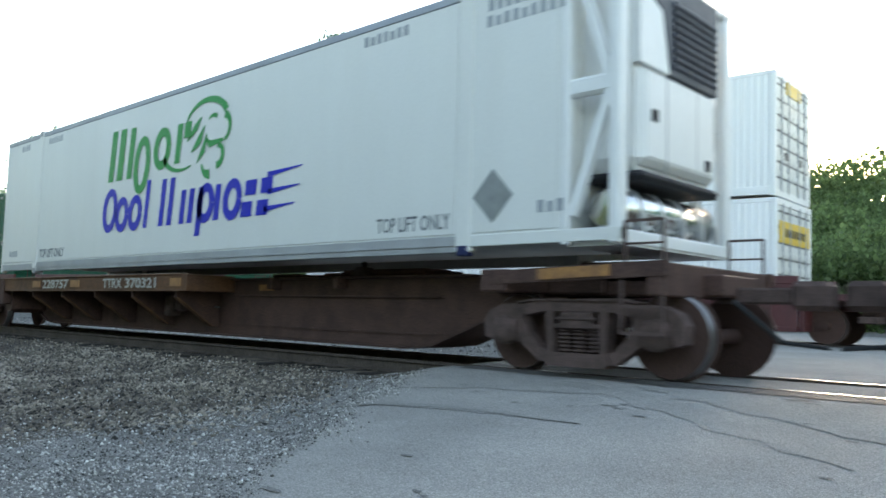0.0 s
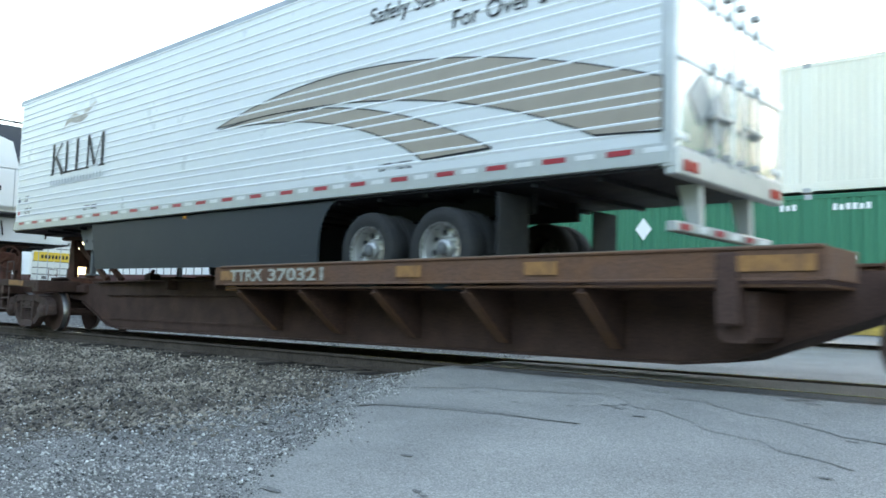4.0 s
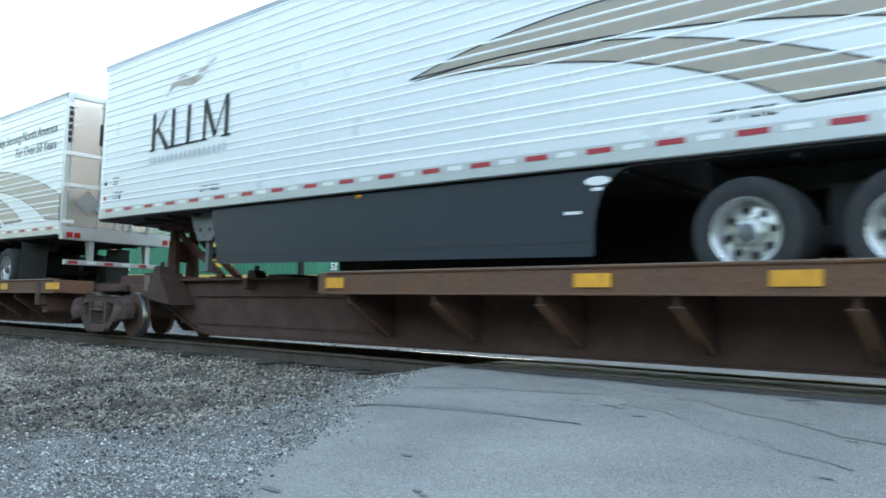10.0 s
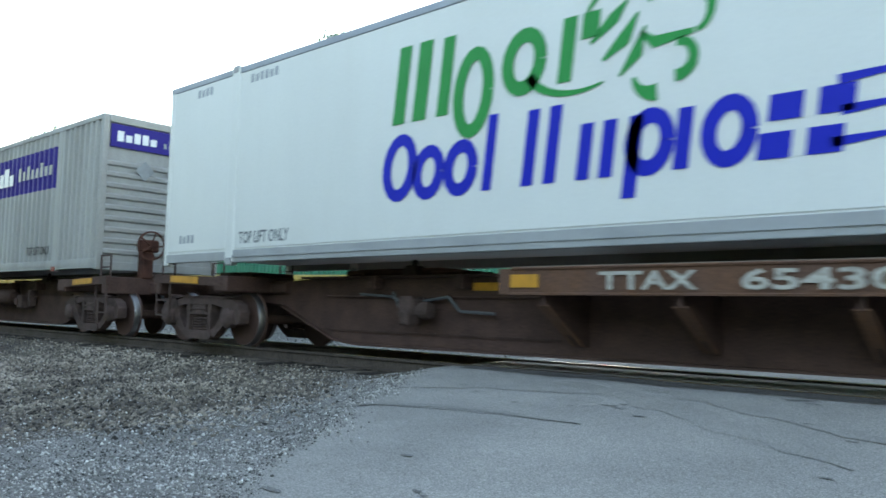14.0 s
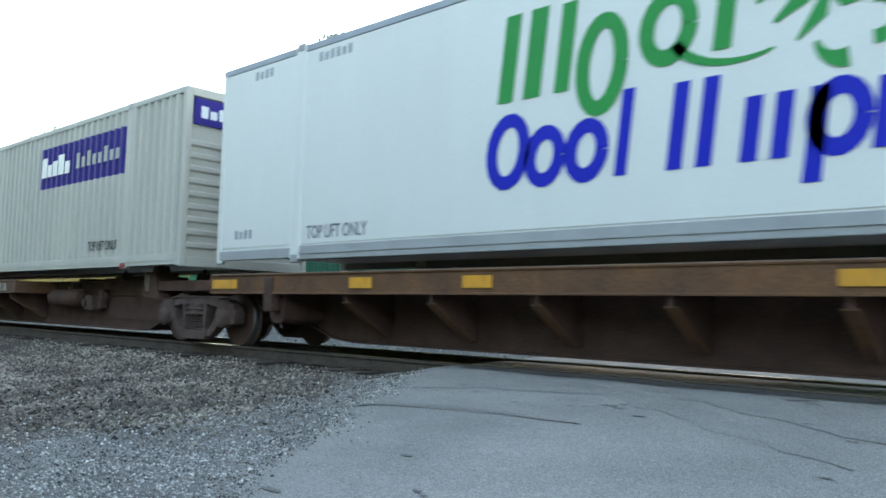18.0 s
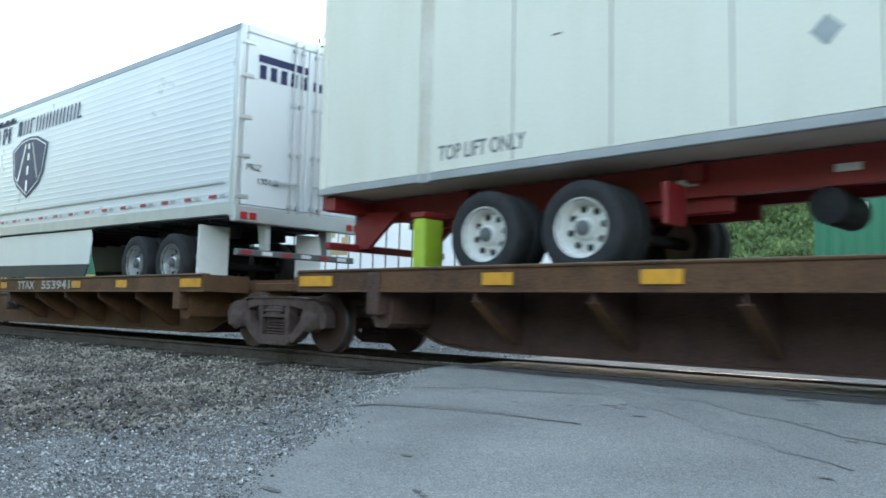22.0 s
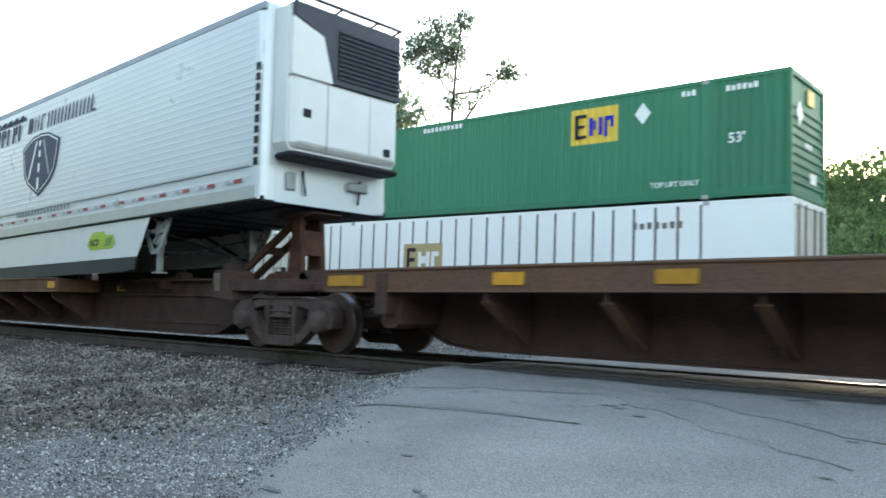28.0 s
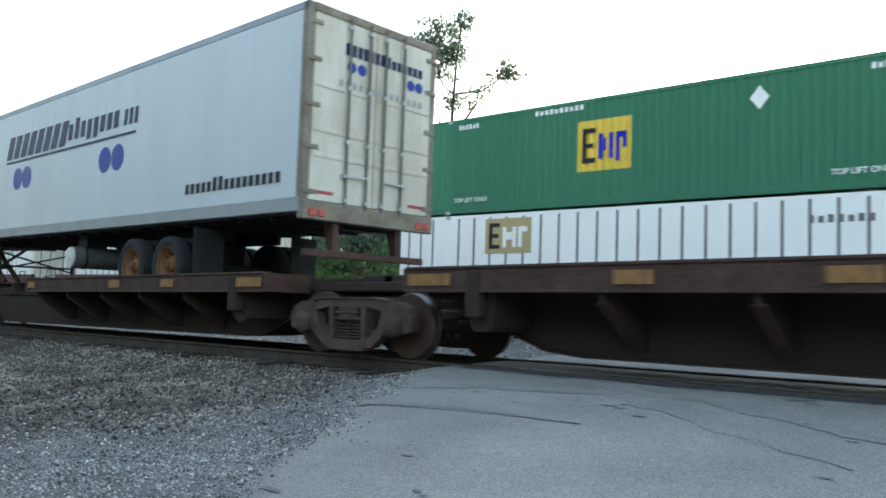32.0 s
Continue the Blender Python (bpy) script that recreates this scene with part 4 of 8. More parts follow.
    for is_end, x, o in ((first, 0.0, 1), (last, -n, -1)):
        if not is_end:
            continue
        e = Shape()
        e.box(x - o * 1.5, x + o * 1.25, -0.42, 0.42, 0.82, 1.04, 0.02)
        e.box(x + o * 0.9, x + o * 1.05, -1.30, 1.30, 0.80, 1.12, 0.015)
        part("end_sill", e, steel, u)
        for y in (-1, 1):
            e = Shape()
            e.prism([(x - o * 0.95, 0.92), (x - o * 0.95, 1.06), (x + o * 1.10, 1.13), (x + o * 1.10, 0.985)], "y", y * 1.31, y * 1.22)
            e.box(x - o * 1.1, x - o * 0.75, y * 1.3, y * 0.4, 0.84, 1.08, 0.02)
            part("side_sill", e, steel, u)
            e = Shape()
            x0 = x + o * 0.62
            for dx in (0.0, 0.42):
                e.bar((x0 + o * dx, y * 1.27, 0.44), (x0 + o * dx, y * 1.27, 1.0), 0.03)
            for z in (0.45, 0.70):
                e.bar((x0, y * 1.27, z), (x0 + o * 0.42, y * 1.27, z), 0.028)
            part("step_ladder", e, RUST_BOGIE, u)
            e = Shape()
            for dx in (0.0, 0.40):
                e.bar((x0 + o * dx, y * 1.2, 1.05), (x0 + o * dx, y * 1.2, 1.52), 0.026)
            e.bar((x0, y * 1.2, 1.52), (x0 + o * 0.40, y * 1.2, 1.52), 0.026)
            e.bar((x0, y * 1.2, 1.30), (x0 + o * 0.40, y * 1.2, 1.30), 0.02)
            part("handrail", e, RUST_BOGIE, u)
        part("reflector", lambda: Shape().box(-0.5, 0.5, -0.003, 0.003, -0.045, 0.045), YELLOW if bright else YELLOW_PAINT, u, key=("reflector", bright), m=Matrix.Translation((x + o * 0.1, -1.324, 1.03)) @ pose(0, 0, 0, 0, -2.2 * o, 0) @ Matrix.Diagonal((0.85, 1, 1.2, 1)))
        part("coupler", Shape().box(x + o * 1.0, x + o * 1.95, -0.09, 0.09, 0.76, 0.92, 0.02).box(x + o * 1.78, x + o * 2.14, -0.17, 0.17, 0.70, 0.98, 0.05), RUST_BOGIE, u)
        part("air_hose", Shape().rod((x + o * 1.3, -0.3, 0.78), (x + o * 1.75, -0.26, 0.40), 0.022, 7).rod((x + o * 1.75, -0.26, 0.40), (x + o * 2.15, -0.2, 0.36), 0.022, 7), RUBBER, u)
        if brake and o > 0:
            part("brake_stand", Shape().box(x + 0.88, x + 1.08, -0.62, -0.38, 1.10, 1.72, 0.03).box(x + 1.0, x + 1.12, -0.7, -0.3, 1.62, 1.86, 0.03), hitch_steel, u)
            w = Shape()
            for i in range(20):
                a0, a1 = 2 * math.pi * i / 20, 2 * math.pi * (i + 1) / 20
                w.bar((x + 1.17, -0.5 + 0.27 * math.cos(a0), 1.74 + 0.27 * math.sin(a0)), (x + 1.17, -0.5 + 0.27 * math.cos(a1), 1.74 + 0.27 * math.sin(a1)), 0.03)
            for i in range(5):
                a0 = 2 * math.pi * i / 5
                w.bar((x + 1.15, -0.5, 1.74), (x + 1.17, -0.5 + 0.27 * math.cos(a0), 1.74 + 0.27 * math.sin(a0)), 0.025)
            part("brake_wheel", w, RUST_RED, u, "orange-red brake hand wheel")
    return u


spine_unit(17.1, -0.1, "R", last=True, hitch="folded")
# three-platform wagon
spine_unit(-4.5, -22.1, "L", rig=8.75, dz=0.0, tint="rusty", first=True, hitch="folded", words=[("228757", 4.64, 1.30), ("TTRX 370321", 7.45, 2.0)], bright=False, brake=False)
spine_unit(-22.1, -40.5, "R", dz=0.085, words=[("ALL PURPOSE SPINE CAR", 7.28, 2.57)], tint="dark", bright=False)
spine_unit(-40.5, -58.9, "R", dz=0.085, last=True, words=[("TTRX 370321", 9.94, 2.2)], bright=False)
# five-platform wagon
spine_unit(-63.1, -79.6, "L", dz=-0.042, first=True, words=[("TTAX      654308", 3.82, 2.36)])
spine_unit(-79.6, -96.9, "R", dz=-0.042)
spine_unit(-96.9, -114.3, "R", dz=-0.042)
spine_unit(-114.3, -132.15, "R", dz=-0.042, tanks=True, strips=((9.97, 0.36), (8.28, 0.31), (4.3, 0.26), (1.6, 0.42)))
spine_unit(-132.15, -148.9, "R", rig=12.4, dz=-0.042, last=True, hitch="folded", words=[("TTAX   654308", 9.15, 2.9)])
# five-platform wagon
spine_unit(-152.9, -170.2, "L", dz=-0.042, first=True, hitch="folded", tanks=True)
spine_unit(-170.2, -187.4, "L", dz=-0.042, tint="rusty", start=0.85, hitch="folded")
spine_unit(-187.4, -205.0, "L", dz=-0.042, start=0.85, hitch="folded", tanks=True, words=[("TTX", 4.49, 1.15), ("ALL PURPOSE SPINE CAR", 8.14, 1.8)], strips=((4.085, 0.36), (4.37, 0.03), (5.79, 0.10), (7.90, 0.29)), panels=((4.42, 5.62), (5.86, 6.48)))
spine_unit(-205.0, -222.6, "L", tint="rusty", start=0.85)
spine_unit(-222.6, -239.2, "R", rig=11.45, tint="orange", last=True, words=[("TTAX   553941", 9.18, 2.74)])
# five-platform wagon
spine_unit(-243.4, -260.3, "L", first=True, words=[("TTAX   553777", 3.54, 2.5)])
spine_unit(-260.3, -277.65, "L")
spine_unit(-277.65, -295.25, "L", tint="rusty")
spine_unit(-295.25, -312.35, "L", tint="dark", bright=False)
spine_unit(-312.35, -329.2, "R", last=True, tint="dark", bright=False)


# ---------------------------------------------------------------- containers
BOX_L, BOX_W, BOX_H = 16.154, 2.591, 2.896
NEAR_H = 3.02   # the boxes on the near train stand a little taller
LIFT = 6.10     # the lifting posts stand this far from the middle


def corrugated(x0, x1, y, out, pitch, depth, zs, paint=()):
    """A wall folded in upright ribs from x0 to x1. zs: its heights; paint: (xa, xb, za, zb, slot) areas."""
    s = Shape()
    n = max(1, round((x1 - x0) / pitch))
    p = (x1 - x0) / n
    line = []
    for i in range(n):
        a = x0 + i * p
        line += [(a, 0), (a + 0.32 * p, 0), (a + 0.5 * p, 1), (a + 0.82 * p, 1)]
    line.append((x1, 0))
    k = len(line)
    for z in zs:
        s.v += [(x, y - out * depth * d, z) for x, d in line]
    for j in range(len(zs) - 1):
        zc = (zs[j] + zs[j + 1]) / 2
        for i in range(k - 1):
            xc = (line[i][0] + line[i + 1][0]) / 2
            slot = 0
            for xa, xb, za, zb, sl in paint:
                if xa < xc < xb and za < zc < zb:
                    slot = sl
            s.f.append((j * k + i, j * k + i + 1, (j + 1) * k + i + 1, (j + 1) * k + i))
            s.m.append(slot)
    return s


def container_frame(c, paint, post_paint, rail_paint, h=BOX_H):
    """Inner box, posts, rails and castings that all these boxes share."""
    w, x1 = BOX_W / 2, BOX_L / 2
    k = (paint.name, h)
    part("inner_box", lambda: Shape().box(-x1 + 0.10, x1 - 0.10, -w + 0.11, w - 0.11, 0.12, h - 0.03), paint, c, key=("inner", k))
    part("roof", lambda: Shape().box(-x1 + 0.03, x1 - 0.03, -w + 0.03, w - 0.03, h - 0.028, h - 0.004, 0.004), paint, c, key=("roof", k))
    for y in (-1, 1):
        part("top_rail", lambda: Shape().box(-x1 + 0.1, x1 - 0.1, y * w, y * (w - 0.07), h - 0.10, h, 0.008), post_paint, c, key=("top_rail", post_paint.name, y, h))
        part("bottom_rail", lambda: Shape().box(-x1 + 0.1, x1 - 0.1, y * w, y * (w - 0.09), 0.03, 0.22, 0.008).box(-x1 + 0.1, x1 - 0.1, y * (w + 0.012), y * (w - 0.09), 0.10, 0.125), rail_paint, c, key=("bottom_rail", rail_paint.name, y))
        for x in (-LIFT, LIFT):
            part("lifting_post", lambda: Shape().box(-0.12, 0.12, y * (w + 0.004), y * (w - 0.1), 0.0, h + 0.004, 0.012), post_paint, c, key=("post", post_paint.name, y, h), m=pose(x, 0, 0))
            for z in (-0.004, h - 0.115):
                part("corner_casting", lambda: Shape().box(-0.09, 0.09, y * (w + 0.010), y * (w - 0.12), 0.0, 0.12, 0.012), GREY_RAIL, c, key=("casting", y), m=pose(x, 0, z))
        for x in (-1, 1):
            part("corner_post", lambda: Shape().box(x * x1, x * (x1 - 0.13), y * w, y * (w - 0.12), 0.0, h, 0.015), post_paint, c, key=("corner", post_paint.name, x, y, h))
    for x in (-1, 1):
        for lo, hi in ((0.0, 0.17), (h - 0.15, h)):
            part("end_beam", lambda: Shape().box(x * x1, x * (x1 - 0.1), -w + 0.12, w - 0.12, lo, hi, 0.01), post_paint, c, key=("end_beam", post_paint.name, x, x1, lo, hi))


def letter_blocks(parent, material, cells, y, z, height, slant=0.12, depth=0.004, name="logo_letter"):
    """A brand word drawn as plain slanted blocks: cells of (x, width, low, high)."""
    for x, w, lo, hi in cells:
        z0, z1 = z + lo * height, z + hi * height
        part(name, Shape().prism([(x + slant * (z0 - z), z0), (x + w + slant * (z0 - z), z0), (x + w + slant * (z1 - z), z1), (x + slant * (z1 - z), z1)], "y", y, y - depth), material, parent)


def strokes(parent, material, lines, y, width, name="logo_shape", depth=0.004):
    """Plain bands along open lines of (x, z) on a side."""
    for line in lines:
        pts = [Vector((p[0], 0, p[1])) for p in line]
        vs = []
        for i, p in enumerate(pts):
            a, b = pts[max(0, i - 1)], pts[min(len(pts) - 1, i + 1)]
            t = (b - a).normalized()
            nn = Vector((-t.z, 0, t.x))
            w = width * (p_w(line, i))
            vs += [(p.x + nn.x * w / 2, y - depth, p.z + nn.z * w / 2), (p.x - nn.x * w / 2, y - depth, p.z - nn.z * w / 2)]
        part(name, Shape().add(vs, [(2 * i, 2 * i + 1, 2 * i + 3, 2 * i + 2) for i in range(len(pts) - 1)]), material, parent)


def marking(parent, material, x, y, z, n, step=0.12, w=0.075, h=0.13):
    """A line of writing too small to read, as plain bars."""
    s = Shape()
    for i in range(n):
        s.box(x + i * step, x + i * step + w, y, y - 0.003, z, z + h * (0.85 if i % 3 == 1 else 1.0))
    return part("marking", s, material, parent, key=("marking", material.name, round(x, 3), round(y, 4), round(z, 3), n))


def p_w(line, i):
    return line[i][2] if len(line[i]) > 2 else 1.0


def arc(cx, cz, rx, rz, a0, a1, n=14, w0=1.0, w1=1.0):
    return [(cx + rx * math.cos(radians(a0 + (a1 - a0) * i / n)), cz + rz * math.sin(radians(a0 + (a1 - a0) * i / n)), w0 + (w1 - w0) * i / n) for i in range(n + 1)]


SIDE = -BOX_W / 2 - 0.005


def louvred_end(c, x, paint, post, slats=9, h=BOX_H):
    """The closed end of a box with level ribs."""
    w = BOX_W / 2 - 0.12
    s = Shape().box(x - 0.07, x - 0.055, -w, w, 0.17, h - 0.15)
    part("end_wall", s, paint, c)
    for i in range(slats):
        z = 0.30 + i * 0.215
        part("end_rib", lambda: Shape().prism([(-0.055, 0.0), (-0.015, 0.03), (-0.015, 0.09), (-0.055, 0.12)], "y", -w, w), paint, c, key=("end_rib", paint.name, x), m=pose(x, 0, z))


def drawn(lines, place, lean, z0):
    """Lines moved along a side by the function place and leant over like slanted type."""
    return [[(place(p[0]) + lean * (p[1] - z0),) + tuple(p[1:]) for p in line] for line in lines]


def refrigerated_container(s_right, logo, reefer_right=True):
    c = thing("refrigerated_container", "white smooth-sided refrigerated container with green and blue logo", "container", "containers on the near train")
    NEAR_THINGS.append((c, s_right - BOX_L / 2, 1.255, 0.0))
    h, w, x1 = NEAR_H, BOX_W / 2, BOX_L / 2
    d = 1 if reefer_right else -1
    back = x1 - 0.66      # face of the insulated box behind the machinery frame
    part("body", Shape().box(-x1 + 0.02, back, -w + 0.012, w - 0.012, 0.16, h - 0.02, 0.02), CONT_WHITE, c)
    for y in (-1, 1):
        for a, b in ((-x1 + 0.15, -LIFT - 0.12), (-LIFT + 0.12, LIFT - 0.12), (LIFT + 0.12, back - 0.06)):
            part("side_panel", Shape().box(a, b, y * (w - 0.001), y * (w - 0.03), 0.23, h - 0.11, 0.004), CONT_WHITE, c)
        part("top_rail", Shape().box(-x1, x1, y * (w + 0.002), y * (w - 0.08), h - 0.10, h, 0.01), TOP_RAIL, c)
        s = Shape().box(-LIFT + 0.1, LIFT - 0.1, y * (w + 0.003), y * (w - 0.09), 0.02, 0.21, 0.008)
        s.box(-LIFT + 0.1, LIFT - 0.1, y * (w + 0.018), y * (w - 0.05), 0.095, 0.125)
        s.box(-x1 + 0.1, -LIFT, y * (w + 0.003), y * (w - 0.09), 0.05, 0.19, 0.008)
        part("bottom_rail", s, GREY_RAIL, c)
        part("bottom_rail", Shape().box(LIFT, x1, y * (w + 0.003), y * (w - 0.09), 0.08, 0.21, 0.008), CONT_WHITE, c)
        for x in (-LIFT, LIFT):
            part("lifting_post", Shape().box(x - 0.115, x + 0.115, y * (w + 0.012), y * (w - 0.1), 0.02, h + 0.02, 0.02), CONT_WHITE, c)
            part("corner_casting", Shape().box(x - 0.085, x + 0.085, y * (w + 0.02), y * (w - 0.1), -0.02, 0.10, 0.015), NAVY_INK if y < 0 and x > 0 else GREY_RAIL, c)
            part("corner_casting", Shape().box(x - 0.085, x + 0.085, y * (w + 0.02), y * (w - 0.1), h - 0.08, h + 0.035, 0.015), GREY_RAIL, c)
        part("corner_post", Shape().box(-x1, -x1 + 0.14, y * w, y * (w - 0.1), 0.0, h, 0.02), CONT_WHITE, c)
    # machinery frame
    for y in (-1, 1):
        part("frame_post", Shape().box(x1 - 0.13, x1, y * (w + 0.002), y * (w - 0.16), 0.05, h + 0.01, 0.02), REEFER_WHITE, c)
        part("frame_post", Shape().box(back - 0.02, back + 0.08, y * (w + 0.002), y * (w - 0.10), 0.05, h, 0.015), REEFER_WHITE, c)
        s = Shape().bar((back + 0.10, y * (w - 0.06), 0.35), (x1 - 0.12, y * (w - 0.06), 1.6), 0.09).bar((x1 - 0.12, y * (w - 0.06), 1.65), (back + 0.12, y * (w - 0.06), h - 0.1), 0.09)
        s.box(back + 0.05, x1 - 0.1, y * (w - 0.01), y * (w - 0.13), 1.55, 1.74, 0.03)
        part("frame_brace", s, REEFER_WHITE, c)
    part("frame_beam", Shape().box(x1 - 0.14, x1, -w + 0.16, w - 0.16, 0.05, 0.20, 0.02), REEFER_WHITE, c)
    part("frame_beam", Shape().box(x1 - 0.10, x1, -w + 0.16, w - 0.16, h - 0.09, h, 0.02), REEFER_WHITE, c)
    part("frame_floor", Shape().box(back, x1 - 0.02, -w + 0.1, w - 0.1, 0.04, 0.12), REEFER_WHITE, c)
    reefer_unit(c, back, x1 + 0.0, -0.92, 0.92, 0.72, h - 0.03, GRILLE, 9)
    t = Shape()
    t.lathe([(0.001, -1.10), (0.17, -1.08), (0.235, -1.0), (0.235, 1.0), (0.17, 1.08), (0.001, 1.10)], (x1 - 0.30, 0, 0.42), "y", 20)
    part("fuel_tank", t, CHROME, c, "bright metal fuel tank across the container end", smooth=True)
    for y in (-0.75, -0.3, 0.15, 0.6, 0.95):
        part("tank_strap", Shape().lathe([(0.236, y - 0.025), (0.247, y - 0.025), (0.247, y + 0.025), (0.236, y + 0.025)], (x1 - 0.30, 0, 0.42), "y", 20).box(x1 - 0.08, x1 - 0.03, y - 0.03, y + 0.03, 0.14, 0.40), ALU, c)
    # logo: green word, cat's head, blue word with speed lines; 'logo' is where the blue word begins
    def green(x):
        return logo + 0.10 + 0.99 * x

    # each brand word is a row of plain slanted bars and rings, as wide and high as its marks
    bars = ((0.06, 0.20, 0.0, 1.0), (0.40, 0.22, 0.0, 1.0), (0.80, 0.18, 0.0, 0.97), (2.50, 0.17, 0.10, 0.80), (2.74, 0.20, 0.52, 0.80))
    letter_blocks(c, LEAF_GREEN_INK, [(green(x), d, lo, hi) for x, d, lo, hi in bars], SIDE, 1.62, 0.95)
    strokes(c, LEAF_GREEN_INK, drawn([arc(1.36, 1.82, 0.22, 0.44, 0, 360, 20), arc(2.05, 2.03, 0.22, 0.29, 0, 360, 18)], green, 0.1, 1.72), SIDE, 0.16)
    strokes(c, LEAF_GREEN_INK, drawn([arc(3.45, 2.28, 0.62, 0.38, 165, 20, 16, 0.5, 1.6), arc(4.0, 2.14, 0.16, 0.20, 95, -80, 8, 1.5, 0.6), [(4.0, 1.95, 0.6), (3.6, 1.92, 1.4), (3.45, 2.05, 0.5)],
                                      arc(3.86, 1.72, 0.15, 0.16, 100, -100, 8, 1.0, 1.4), arc(3.62, 1.66, 0.22, 0.22, 190, 280, 8, 0.5, 2.0), arc(2.75, 1.95, 0.62, 0.36, 195, 300, 12, 1.4, 0.3),
                                      [(2.9, 2.05, 0.4), (3.15, 2.25, 1.6), (3.3, 2.4, 0.3)], [(3.05, 1.85, 0.4), (3.28, 2.02, 1.8), (3.42, 2.25, 0.3)], [(3.25, 1.66, 0.3), (3.42, 1.85, 1.6), (3.5, 2.1, 0.3)],
                                      arc(3.66, 2.32, 0.12, 0.06, 180, 20, 6, 0.4, 1.0)], green, 0.05, 1.72), SIDE, 0.085)
    bars = ((1.60, 0.13, 0.0, 1.04), (2.14, 0.15, 0.0, 1.0), (2.42, 0.15, 0.0, 1.0), (2.82, 0.15, 0.0, 0.70), (3.08, 0.15, 0.0, 0.70), (3.36, 0.15, -0.28, 0.70), (3.86, 0.15, 0.0, 0.70),
            (4.68, 0.28, 0.40, 0.68), (4.62, 0.28, 0.0, 0.28), (5.08, 0.28, 0.40, 0.68), (5.02, 0.28, 0.0, 0.28))
    letter_blocks(c, ROYAL, [(logo + x, d, lo, hi) for x, d, lo, hi in bars], SIDE, 0.69, 0.80)

    def word(x):
        return logo + x
    strokes(c, ROYAL, drawn([arc(0.27, 1.08, 0.22, 0.34, 0, 360, 18)] + [arc(x, 0.98, 0.185, 0.25, 0, 360, 18) for x in (0.76, 1.26, 3.60, 4.36)], word, 0.1, 0.69), SIDE, 0.15)
    strokes(c, ROYAL, drawn([[(5.28, 1.27, 1.2), (6.10, 1.33, 0.2)], [(5.30, 1.02, 1.2), (6.05, 1.07, 0.2)], [(5.22, 0.77, 1.2), (5.95, 0.82, 0.2)]], word, 0.0, 0.69), SIDE, 0.07)
    lettering("lettering", "TOP LIFT ONLY", 0.25, GREY_INK, c, on_side(LIFT - 1.42, SIDE + 0.003, 0.30), bold=0.003, width=1.22)
    lettering("lettering", "TOP LIFT ONLY", 0.25, GREY_INK, c, on_side(-LIFT + 0.25, SIDE + 0.003, 0.30), bold=0.003, width=1.22)
    part("placard", Shape().prism([(LIFT + 0.42, 0.33), (LIFT + 0.70, 0.62), (LIFT + 0.42, 0.92), (LIFT + 0.14, 0.62)], "y", SIDE + 0.008, SIDE - 0.004), PLACARD, c, "grey diamond placard holder")
    for x, z, n in ((LIFT + 0.32, h - 0.32, 5), (LIFT + 0.3, h - 0.50, 9), (-1.75 + LIFT, h - 0.30, 7), (-LIFT + 0.4, h - 0.3, 6), (-LIFT - 1.1, h - 0.3, 4), (LIFT + 1.02, 0.40, 3), (-x1 + 0.5, 0.36, 4)):
        marking(c, FADED_INK, x, SIDE + 0.004, z, n)
    return c


